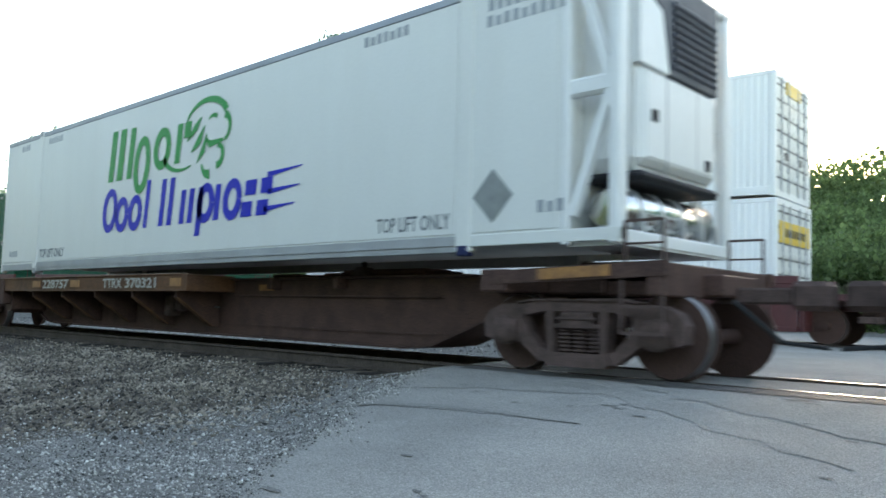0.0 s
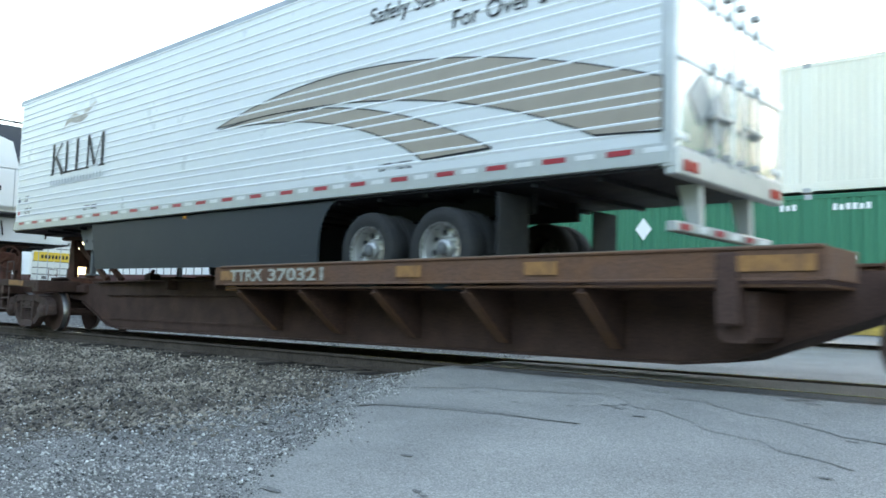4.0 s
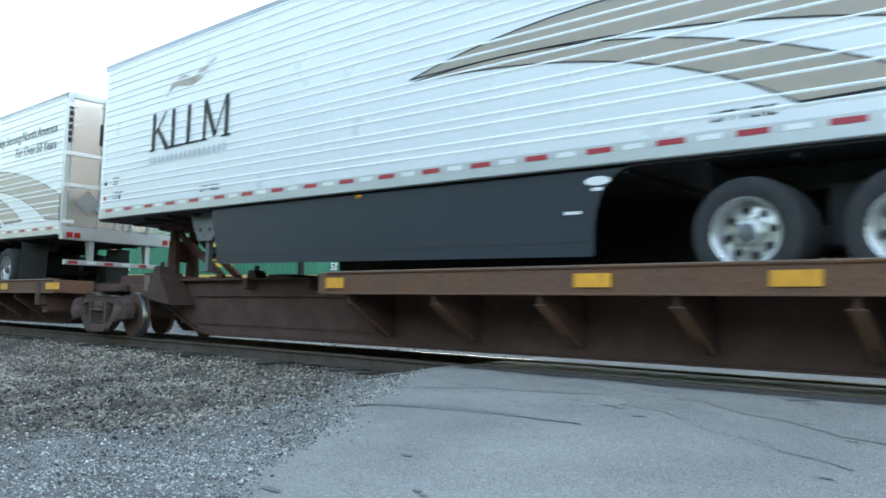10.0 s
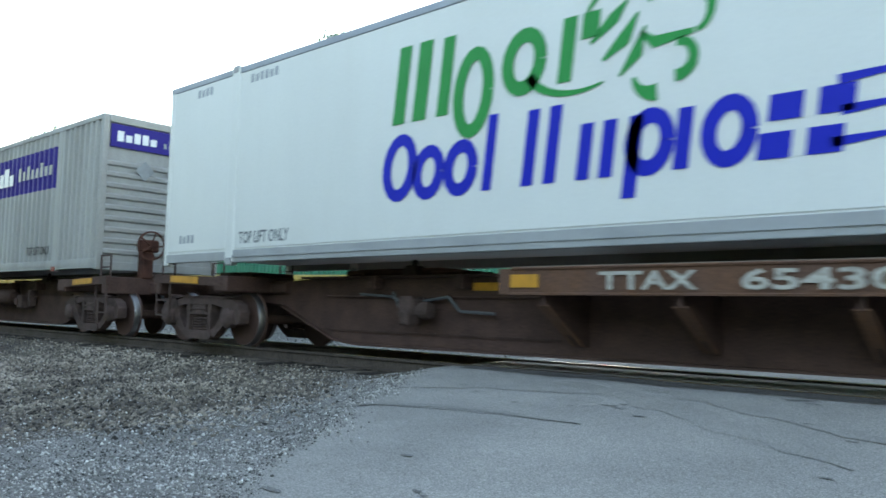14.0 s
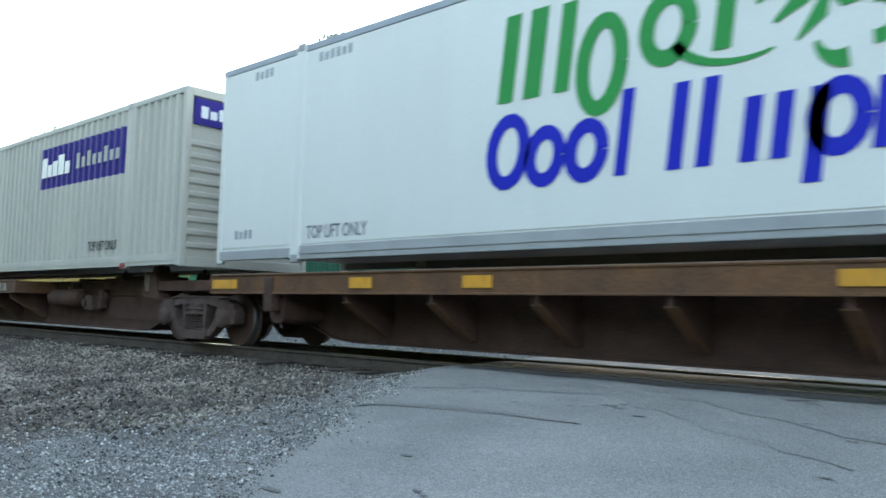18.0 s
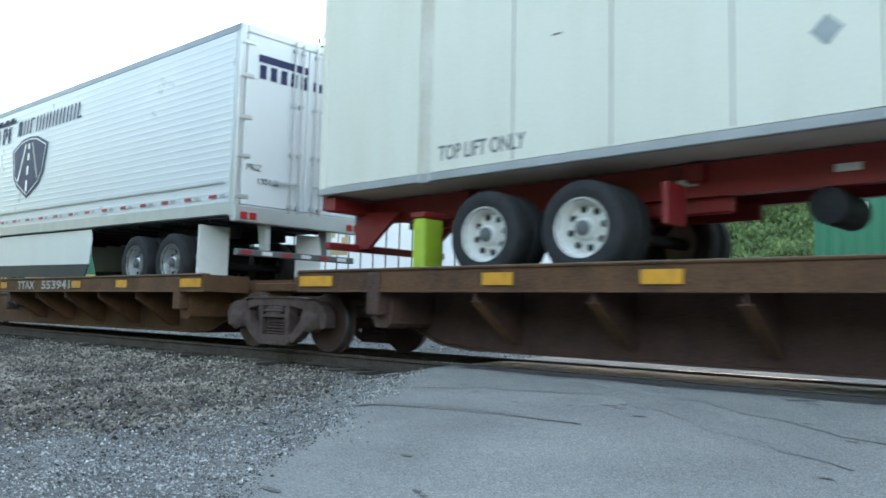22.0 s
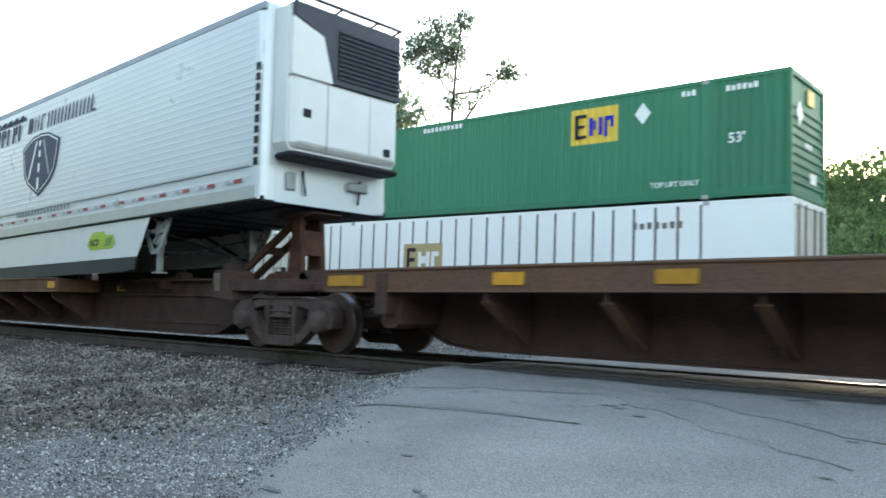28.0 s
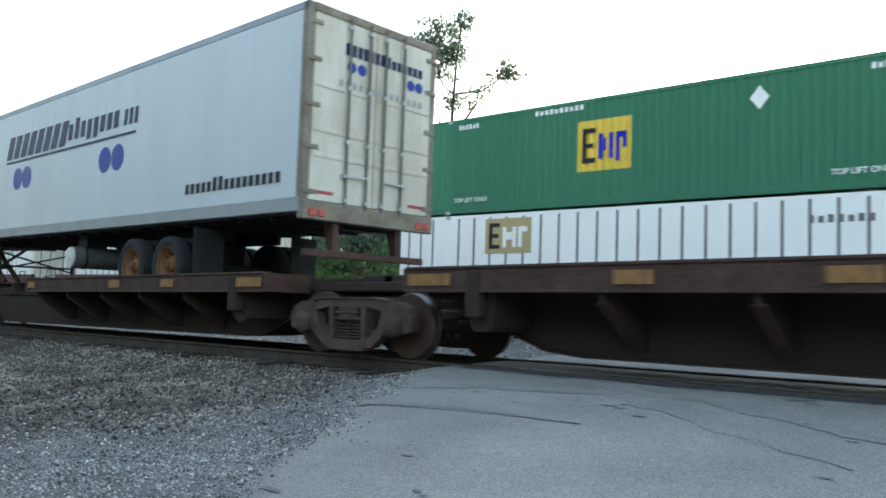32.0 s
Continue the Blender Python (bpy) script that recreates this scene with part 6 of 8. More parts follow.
    tr["nose"] = d
    return tr, at


def side_reefer(tr, x0, z0, z1):
    """A white machine with a tall narrow mesh grille on one side."""
    x1 = x0 + 0.44
    zg = z0 + (z1 - z0) * 0.53
    part("reefer_back", Shape().box(x0, x1 - 0.06, -0.98, 1.14, z0 + 0.05, z1, 0.06), REEFER_WHITE, tr)
    part("reefer_cowl", Shape().box(x1 - 0.12, x1, -0.40, 1.12, z0 + 0.06, z1 - 0.01, 0.05).box(x1 - 0.12, x1 - 0.002, -0.97, -0.41, z0 + 0.06, zg, 0.04), REEFER_WHITE, tr)
    part("reefer_grille", Shape().box(x1 - 0.1, x1 - 0.03, -0.95, -0.42, zg + 0.01, z1 - 0.04, 0.02), GRILLE, tr, "dark mesh grille")
    for i in range(14):
        for k in range(4):
            part("grille_mesh", lambda: Shape().box(-0.004, 0.004, -0.05, 0.05, -0.02, 0.02, 0.003), BLACK, tr, key="grille_mesh", m=pose(x1 - 0.027, -0.87 + k * 0.125 + 0.03 * (i % 2), zg + 0.08 + i * 0.072))
    part("guard", Shape().box(x0, x1 + 0.03, -1.05, 1.18, z0 - 0.04, z0 + 0.05, 0.03), REEFER_WHITE, tr)
    part("guard_bar", Shape().rod((x1 + 0.05, -0.1, z0 - 0.02), (x1 + 0.05, 1.22, z0 - 0.05), 0.03, 8), BLACK, tr)
    part("seam", Shape().box(x1 - 0.01, x1 + 0.012, -0.38, 1.10, z0 + 0.075, z0 + 0.10), BLACK, tr)
    part("sign", Shape().box(x1 - 0.002, x1 + 0.004, 0.42, 0.72, z1 - 0.85, z1 - 0.42), SIGN_RED, tr, "small red sign on the machine")
    part("sign_shape", Shape().prism([(0.47, z1 - 0.75), (0.56, z1 - 0.82), (0.68, z1 - 0.6), (0.66, z1 - 0.5), (0.5, z1 - 0.5)], "x", x1 + 0.003, x1 + 0.007), WHITE_VINYL, tr)
    for k in range(2):
        s = Shape()
        for i in range(9):
            s.box(x1 - 0.002, x1 + 0.004, 0.12 + i * 0.105, 0.19 + i * 0.105, z1 - 1.05 - 0.13 * k, z1 - 0.97 - 0.13 * k)
        part("marking", s, INK, tr)
    part("inspection_window", Shape().lathe([(0.001, -0.01), (0.055, -0.01), (0.055, 0.01), (0.001, 0.01)], (x1 + 0.005, 0.85, z0 + 0.32), "x", 14), BLACK, tr)


def tail_doors(tr, t, o, z0, z1, style):
    """Two door leaves with frames, hinges and locking rods on the tail."""
    w = TR_W
    leaf = {"plain": TRAILER_WHITE, "fluted": TRAILER_WHITE, "polished": DOOR_STEEL, "marten": TRAILER_WHITE, "worn": DIRTY_WHITE}[style]
    frame_m = STAINED_FRAME if style == "worn" else ALU
    part("door_header", Shape().box(t - o * 0.08, t + o * 0.012, -w + 0.1, w - 0.1, z1 - 0.14, z1, 0.015), frame_m, tr)
    zr = z1 - 0.14
    for y in (-1, 1):
        ys = sorted((y * 0.006, y * (w - 0.11)))
        dr = part("door", Shape().box(t - o * 0.06, t + o * 0.004, ys[0], ys[1], z0, zr, 0.012), leaf, tr, {"polished": "polished metal tail door", "worn": "rust-stained white tail door"}.get(style, "white tail door"))
        for z in ((z0 + 0.12, z0 + 0.75, z0 + 1.35, z0 + 2.0, zr - 0.15) if style != "polished" else (z0 + 0.1, zr - 0.15)):
            part("hinge", Shape().box(t + o * 0.003, t + o * 0.022, y * (w + 0.004), y * (w - 0.24), z - 0.035, z + 0.035, 0.006), frame_m if style != "polished" else TRAILER_SILVER, dr)
        rods = ((0.30, 0.14) if style in ("marten", "plain", "fluted") else (0.55, 0.16))
        for k, yy in enumerate(rods):
            part("lock_rod", Shape().rod((t + o * 0.04, y * yy, z0 - 0.06), (t + o * 0.04, y * yy, zr + 0.06), 0.022 if style == "worn" else 0.017, 8), STRIPE if style == "worn" else GALV, dr)
            for z in (z0 + 0.05, z0 + 0.9, z0 + 1.7, zr - 0.08):
                part("rod_keeper", Shape().box(t + o * 0.004, t + o * 0.062, y * yy - 0.035, y * yy + 0.035, z - 0.03, z + 0.03, 0.006), GALV, dr)
        part("lock_handle", Shape().bar((t + o * 0.065, y * 0.15, z0 + 0.42), (t + o * 0.065, y * 0.62, z0 + 0.40), 0.03).box(t + o * 0.004, t + o * 0.05, y * 0.58 - 0.05, y * 0.58 + 0.05, z0 + 0.36, z0 + 0.44, 0.008), GALV, dr)
        if style == "polished":
            for z in (z0 + 0.82, z0 + 1.48):
                part("door_band", Shape().box(t + o * 0.003, t + o * 0.026, ys[0] + 0.02, y * (w + 0.004) if y > 0 else ys[1], z, z + 0.085, 0.008) if y > 0 else Shape().box(t + o * 0.003, t + o * 0.026, -w - 0.004, -0.02, z, z + 0.085, 0.008), TRAILER_SILVER, dr)
        if style == "worn":
            for z in (z0 + 0.62, z0 + 0.98, z0 + 1.62):
                part("door_band", Shape().box(t + o * 0.003, t + o * 0.018, ys[0] + 0.02, ys[1] - 0.02, z, z + 0.06, 0.005), DIRTY_WHITE, dr)
            part("lamp_tape", Shape().box(t + o * 0.003, t + o * 0.006, y * 0.75, y * 1.08, z0 + 0.10, z0 + 0.15), RED_TAPE, dr)


def kl_graphics(tr, at, old_words):
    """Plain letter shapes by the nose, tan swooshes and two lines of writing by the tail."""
    d = int(tr["nose"])
    y = -TR_W - 0.002
    yl = y - 0.011
    zk = 3.20
    xs = at(4.72) if d > 0 else at(2.05)
    cells = [(0.0, 0.10, 0, 1), (0.66, 0.10, 0, 1), (1.16, 0.10, 0, 1), (1.68, 0.07, 0, 1), (2.30, 0.10, 0, 1)]
    letter_blocks(tr, INK, [(xs + a, b, lo, hi) for a, b, lo, hi in cells], yl, zk, 0.66, 0.0)
    strokes(tr, INK, [[(xs + 0.12, zk + 0.30, 0.5), (xs + 0.46, zk + 0.66, 0.5)], [(xs + 0.20, zk + 0.36), (xs + 0.56, zk, 1.2)], [(xs + 1.72, zk + 0.66), (xs + 2.03, zk + 0.05, 1.2)], [(xs + 2.03, zk + 0.05, 0.4), (xs + 2.33, zk + 0.66, 0.4)]], yl + 0.001, 0.09)
    for a, b in ((-0.06, 0.16), (0.44, 0.20), (0.60, 0.46), (1.10, 0.46), (1.60, 0.2), (2.22, 0.26)):
        part("logo_stroke", Shape().box(xs + a, xs + a + b, yl, yl - 0.004, zk, zk + 0.03), INK, tr)
    s = Shape()
    for i in range(17):
        s.box(xs - 0.05 + i * 0.145, xs + 0.05 + i * 0.145, yl, yl - 0.003, zk - 0.22, zk - 0.10)
    part("marking", s, PALE_INK, tr)
    strokes(tr, TAN, [[(xs + 0.42, 4.12, 0.2), (xs + 0.62, 4.28, 1.0), (xs + 0.95, 4.33, 1.6), (xs + 1.3, 4.30, 0.5)], [(xs + 1.2, 4.26, 0.3), (xs + 1.5, 4.36, 1.2), (xs + 1.95, 4.52, 0.2)], [(xs + 0.85, 4.24, 0.2), (xs + 1.25, 4.22, 0.8), (xs + 1.6, 4.28, 0.2)]], y, 0.10)
    # swooshes: two tan bands that taper to one tip
    tail = at(2 * TR_HALF)

    def band(tip, mid, end_hi, end_lo, foot=False, n=18):
        s, vs = Shape(), []
        for i in range(n + 1):
            k = i / n
            a = (1 - k) ** 2
            b, c = 2 * k * (1 - k), k * k
            hi = (a * tip[0] + b * mid[0] + c * end_hi[0], a * tip[1] + b * mid[1] + c * end_hi[1])
            lo = (a * tip[0] + b * (mid[0] + mid[2]) + c * end_lo[0], a * tip[1] + b * (mid[1] + mid[3]) + c * end_lo[1])
            vs += [(tail + d * hi[0], y - 0.003, hi[1]), (tail + d * lo[0], y - 0.003, lo[1])]
        s.add(vs, [(2 * i, 2 * i + 1, 2 * i + 3, 2 * i + 2) for i in range(n)])
        if foot:
            s.add([vs[-2], vs[-1], (tail + d * end_hi[0], y - 0.003, end_lo[1] - 0.04)], [(0, 1, 2)])
        part("swoosh", s, TAN, tr, "tan swoosh with a dark border")
        for e in (0, 1):
            line = [(v[0], v[2]) for v in vs[e::2]]
            strokes(tr, INK, [line], y - 0.004, 0.015, "swoosh_border", 0.003)
        rim_line = [(vs[-2][0], vs[-2][2]), (vs[-1][0], vs[-1][2])]
        if foot:
            rim_line.insert(1, (tail + d * end_hi[0], end_lo[1] - 0.04))
        for (xa, za), (xb, zb) in zip(rim_line, rim_line[1:]):
            part("swoosh_border", Shape().bar((xa, y - 0.006, za), (xb, y - 0.006, zb), 0.01, 0.022), INK, tr)
    band((7.75, 3.40), (4.0, 4.30, -0.83, -0.73), (0.12, 2.93), (0.85, 2.46), True)
    band((7.70, 3.36), (4.5, 3.67, 0.1, -0.32), (2.15, 2.48), (3.2, 2.45))
    full = 3.72 if old_words.startswith("Safely") else 2.85
    x = tail + 0.35 if d > 0 else tail - 0.5 - full
    lettering("lettering", old_words, 0.30, INK if d < 0 else GREY_INK, tr, on_side(x, yl, 4.30), width=full)
    lettering("lettering", "For Over 50 Years", 0.30, INK if d < 0 else GREY_INK, tr, on_side(x if d > 0 else tail - 0.5 - 2.3, yl, 3.95), width=2.3)
    xn = at(0.75) if d > 0 else at(0.62)
    lettering("lettering", "53'", 0.20, INK, tr, on_side(xn - (0.05 if d > 0 else 0.0), y, 2.72), bold=0.004)
    lettering("lettering", "13'6\"", 0.20, INK, tr, on_side(xn - (0.2 if d > 0 else 0.0), y, 2.45), bold=0.004)
    lettering("lettering", "LIFT HERE", 0.13, INK, tr, on_side(at(4.1) - 0.4, y, 2.38), bold=0.003)
    lettering("lettering", "LIFT HERE", 0.13, INK, tr, on_side(at(12.6) - 0.4, y, 2.38), bold=0.003)
    for z in (2.50, 2.78):
        part("round_mark", Shape().lathe([(0.001, 0), (0.055, 0), (0.055, -0.004), (0.001, -0.004)], (at(0.33), y, z), "y", 12), SIGN_RED if z < 2.6 else NAVY_INK, tr)
    if d < 0:
        t = at(2 * TR_HALF) + 0.008
        for dy in (-1.05, -0.66):
            part("placard", Shape().prism([(dy, 2.80 - 0.12 * (dy > -1)), (dy + 0.26, 3.06 - 0.12 * (dy > -1)), (dy + 0.52, 2.80 - 0.12 * (dy > -1)), (dy + 0.26, 2.54 - 0.12 * (dy > -1))], "x", t, t + 0.008 + 0.004 * (dy > -1)), PLACARD, tr)
        for i, (a, b) in enumerate(((-0.62, 0.07), (-0.38, 0.07))):
            part("logo_letter", Shape().box(t, t + 0.005, a, a + b, 4.05, 4.5), INK, tr)
        s = Shape()
        for i in range(6):
            s.box(t + 0.0, t + 0.012, -TR_W + 0.02, -TR_W + 0.085, 4.72 - i * 0.14, 4.82 - i * 0.14)
        part("marking", s, INK, tr)


KL = "silver-white fluted refrigerated trailer with tan swooshes and dark skirt"
for s_r, side, ax, old in ((-43.37, "L", 2.9, "Safely Serving North America"), (-62.49, "R", 2.95, "Safely Serving North America"), (-98.0, "L", 2.4, "Serving North America"), (-115.76, "L", 3.0, "Safely Serving North America")):
    tr, at = trailer(KL, s_r, side, skirt="dark", rear="polished", axle=ax)
    kl_graphics(tr, at, old)
    if s_r in (-98.0, -115.76):
        skirt_end = min(11.0, 2 * TR_HALF - ax - 1.87)
        part("oval_mark", Shape().prism([(at(skirt_end + 0.03) + 0.145 * math.cos(radians(b)), 1.965 + 0.045 * math.sin(radians(b))) for b in range(0, 360, 20)], "y", -1.252, -1.24), WHITE_TAPE, tr, "white oval mark on the skirt")
        part("mark", Shape().box(at(skirt_end + 0.03) - 0.06, at(skirt_end + 0.03) + 0.06, -1.252, -1.24, 1.868, 1.9), WHITE_TAPE, tr)
    if s_r == -98.0:
        part("mark", Shape().box(at(skirt_end - 0.15), at(skirt_end - 0.35), -1.252, -1.24, 1.645, 1.675), WHITE_TAPE, tr, "small white mark on the skirt")

# smooth white trailer with a blue stripe
tr, at = trailer("smooth white trailer with a stripe in three blues", -80.57, "L", skin="smooth", rear="marten", axle=2.68, tank=5.45, rim=RIM_WHITE, rim_label="white painted steel rim", reefer=None)
Y = -TR_W - 0.006
xt = at(2 * TR_HALF)
# three bands between four lines: level along the side, then up to the mark by the nose
LINES = [(2.75, (-11.75, 2.77), (-14.50, 3.92)), (2.83, (-11.50, 2.86), (-14.75, 4.26)), (2.92, (-11.25, 2.945), (-14.90, 4.52)), (3.00, (-10.98, 3.03), (-15.00, 4.72))]


def stripe_line(end, bend, tip):
    (bx, bz), (tx, tz) = bend, tip
    k = 0.22 / (bx - tx)
    return [(xt - 0.15, end), (xt + bx + 0.24, bz - 0.002), (xt + bx + 0.02, bz + 0.012), (xt + bx - 0.22, bz + k * (tz - bz) + 0.006), (xt + tx, tz)]


for lower, upper, m, lab in zip(LINES, LINES[1:], (BLUE_DEEP, BLUE_BRIGHT, BLUE_SKY), ("deep blue band", "middle blue band", "bright sky-blue band")):
    part("stripe", Shape().prism(stripe_line(*lower) + stripe_line(*upper)[::-1], "y", Y, Y - 0.003), m, tr, lab + " with a raised bend")
part("bird_mark", Shape().prism([(xt - 15.25, 4.30), (xt - 14.85, 4.44), (xt - 14.62, 4.75), (xt - 14.72, 4.36), (xt - 14.40, 4.15), (xt - 14.8, 4.18), (xt - 15.0, 3.72), (xt - 15.06, 4.2)], "y", Y - 0.004, Y - 0.007), NAVY_INK, tr, "dark blue pointed mark")
letter_blocks(tr, BLUE_BRIGHT, [(xt - 4.95 + i * 0.60, b, 0.0, 1.0) for i, b in enumerate((0.50, 0.44, 0.46, 0.34, 0.40, 0.48))], Y, 3.13, 0.86, 0.22)
letter_blocks(tr, TRAILER_WHITE, [(xt - 4.86 + 0.16, 0.10, 0.0, 0.55), (xt - 4.35 + 0.18, 0.10, 0.0, 0.35), (xt - 3.75 + 0.2, 0.08, 0.0, 0.4), (xt - 2.55 + 0.22, 0.12, 0.18, 0.40), (xt - 2.55 + 0.22, 0.12, 0.58, 0.82), (xt - 1.95 + 0.2, 0.1, 0.45, 1.0)], Y - 0.004, 3.13, 0.86, 0.22, 0.002, "logo_gap")
for dx in (-8.4, -7.85):
    part("placard", Shape().prism([(xt + dx, 2.28), (xt + dx + 0.25, 2.53), (xt + dx, 2.78), (xt + dx - 0.25, 2.53)], "y", Y, Y - 0.008), PLACARD, tr, "grey diamond placard holder")
lettering("lettering", "53", 0.24, INK, tr, on_side(at(0.12), Y - 0.004, 2.36), bold=0.004)
lettering("lettering", "20073", 0.17, INK, tr, on_side(at(0.62), Y - 0.004, 2.36), shear=0.3)
s = Shape()
for i in range(10):
    s.box(at(2.9) + i * 0.14, at(2.9) + i * 0.14 + 0.09, Y, Y - 0.003, 2.37, 2.47)
part("marking", s, FADED_INK, tr)
t = xt + 0.008
for z0_, z1_, m in ((2.78, 2.92, BLUE_BRIGHT), (2.66, 2.78, BLUE_DEEP)):
    for yy in (-1, 1):
        part("door_stripe", Shape().box(t, t + 0.004, yy * 0.02, yy * 1.17, z0_, z1_), m, tr)
s = Shape()
for i in range(6):
    s.prism([(-0.98 + i * 0.33, 3.02), (-0.72 + i * 0.33, 3.02), (-0.66 + i * 0.33, 3.42), (-0.92 + i * 0.33, 3.42)], "x", t, t + 0.004)
part("logo_word", s, BLUE_BRIGHT, tr)
lettering("lettering", "20073", 0.16, INK, tr, on_end(t + 0.003, -1.05, 2.42), shear=0.2)
part("marking_bar", Shape().box(t, t + 0.004, -1.02, -0.72, 2.31, 2.39), NAVY_INK, tr)


def prime_graphics(tr, at):
    """Plain dark letter shapes, a level line of blocks and a shield, from the box's left end."""
    y = -TR_W - 0.018
    x0 = -TR_HALF + 5.15
    letter_blocks(tr, NAVY_INK, [(x0 + i * 0.345, 0.11, 0.0, 0.82) for i in range(5)] + [(x0 + 0.15 + i * 0.345, 0.10, 0.38, 0.82) for i in (0, 1, 3)], y, 4.28, 0.46, 0.12)
    letter_blocks(tr, NAVY_INK, [(x0 - 0.03, 1.80, 0.93, 1.10)], y, 4.28, 0.46, 0.12)
    for i in range(5):
        part("logo_stroke", Shape().prism([(x0 + 0.02 + i * 0.36, 4.74), (x0 + 0.2 + i * 0.36, 4.74), (x0 + 0.28 + i * 0.36, 4.84), (x0 + 0.1 + i * 0.36, 4.84)], "y", y, y - 0.004), NAVY_INK, tr)
    for i in range(10):
        x = x0 + 1.98 + i * 0.355
        letter_blocks(tr, NAVY_INK, [(x, 0.055, 0.0, 1.0), (x + 0.19 if i not in (0, 2, 9) else x + 0.06, 0.05 if i not in (0, 2, 9) else 0.15, 0.0 if i not in (2,) else 0.88, 1.0 if i not in (9,) else 0.12)], y, 4.36, 0.33, 0.16)
    cx = x0 + 2.75
    part("shield", Shape().prism([(cx - 1.0, 4.05), (cx - 0.45, 4.24), (cx, 4.28), (cx + 0.45, 4.24), (cx + 1.0, 4.05), (cx + 0.85, 3.42), (cx + 0.6, 3.18), (cx, 2.90), (cx - 0.6, 3.18), (cx - 0.85, 3.42)], "y", y, y - 0.003), NAVY_INK, tr, "dark blue shield emblem")
    part("shield_line", Shape().prism([(cx - 0.93, 4.02), (cx - 0.42, 4.20), (cx, 4.235), (cx + 0.42, 4.20), (cx + 0.93, 4.02), (cx + 0.79, 3.45), (cx + 0.56, 3.22), (cx, 2.96), (cx - 0.56, 3.22), (cx - 0.79, 3.45)], "y", y - 0.003, y - 0.005), WHITE_VINYL, tr)
    part("shield_field", Shape().prism([(cx - 0.90, 4.0), (cx - 0.41, 4.175), (cx, 4.21), (cx + 0.41, 4.175), (cx + 0.90, 4.0), (cx + 0.765, 3.46), (cx + 0.54, 3.24), (cx, 2.985), (cx - 0.54, 3.24), (cx - 0.765, 3.46)], "y", y - 0.005, y - 0.007), NAVY_INK, tr)
    for a, b in (((cx - 0.55, 3.32), (cx - 0.18, 4.12)), ((cx - 0.03, 3.05), (cx - 0.03, 3.3)), ((cx - 0.02, 3.42), (cx - 0.01, 3.62)), ((cx, 3.75), (cx, 3.9)), ((cx, 4.0), (cx, 4.12)), ((cx + 0.55, 3.32), (cx + 0.18, 4.12))):
        strokes(tr, WHITE_VINYL if a[0] < cx + 0.1 else PLACARD, [[a, b]], y - 0.007, 0.075 if abs(a[0] - cx) > 0.2 else 0.11)
    lettering("lettering", "53", 0.13, INK, tr, on_side(-TR_HALF + 0.12, y, 2.62))
    for a in (0.25, 15.7):
        part("edge_strip", Shape().box(-TR_HALF + a, -TR_HALF + a + 0.0 + 0.02, y, y - 0.004, 2.3, 2.32), GREY_TAPE, tr)
    part("hinge_bar", Shape().box(-TR_HALF + 0.25, TR_HALF - 0.25, -TR_W - 0.012, -TR_W - 0.03, 2.60, 2.64, 0.006), ALU, tr)


tr, at = trailer("white fluted trailer with dark shield emblem, doors leading", -223.48, "L", skirt="two_tone", rear="fluted", axle=1.86, tape="red_grey", skirt_from=5.85, tank=5.33)
prime_graphics(tr, at)
t = at(2 * TR_HALF) + 0.008
s = Shape()
for i in range(5):
    s.box(t, t + 0.004, -0.95 + i * 0.20, -0.83 + i * 0.20, 4.28, 4.50)
part("logo_word", s, NAVY_INK, tr)
part("logo_letter", Shape().box(t, t + 0.004, -0.98, -0.02, 4.54, 4.66), NAVY_INK, tr)
s = Shape()
for i in range(8):
    s.box(t, t + 0.004, 0.1 + i * 0.12, 0.17 + i * 0.12, 4.30, 4.45)
part("logo_word", s, NAVY_INK, tr)
lettering("lettering", "PRIZ", 0.14, INK, tr, on_end(t + 0.003, -1.12, 2.82))
lettering("lettering", "130183", 0.14, INK, tr, on_end(t + 0.003, -0.92, 2.62))
tr, at = trailer("white fluted trailer with shield emblem and eco badge, nose leading", -277.96, "R", skirt="two_tone", rear="fluted", axle=3.2, tape="red_grey")
prime_graphics(tr, at)
sk = -1.252
part("badge", Shape().prism([(at(5.65), 1.60), (at(4.75), 1.60), (at(4.62), 1.72), (at(4.72), 1.86), (at(5.0), 1.86), (at(5.1), 1.94), (at(5.55), 1.94), (at(5.7), 1.84), (at(5.78), 1.7)], "y", sk, sk - 0.004), LIME, tr, "lime green badge with dark writing on the skirt")
part("badge_leaf", Shape().prism([(at(5.1), 1.64), (at(4.78), 1.66), (at(4.70), 1.82), (at(4.95), 1.80)], "y", sk - 0.004, sk - 0.007), BADGE_GREEN, tr)
lettering("lettering", "eco", 0.26, INK, tr, on_side(at(5.66), sk - 0.006, 1.68), bold=0.006)
s = Shape()
for i in range(17):
    s.box(-TR_HALF + 6.75 + i * 0.17, -TR_HALF + 6.86 + i * 0.17, -TR_W - 0.018, -TR_W - 0.021, 2.50, 2.61)
part("marking", s, FADED_INK, tr)
s = Shape()
for i in range(10):
    s.box(at(0.12) - 0.06, at(0.12) + 0.05, -TR_W - 0.008, -TR_W - 0.012, 4.05 - i * 0.16, 4.16 - i * 0.16)
part("marking", s, INK, tr)

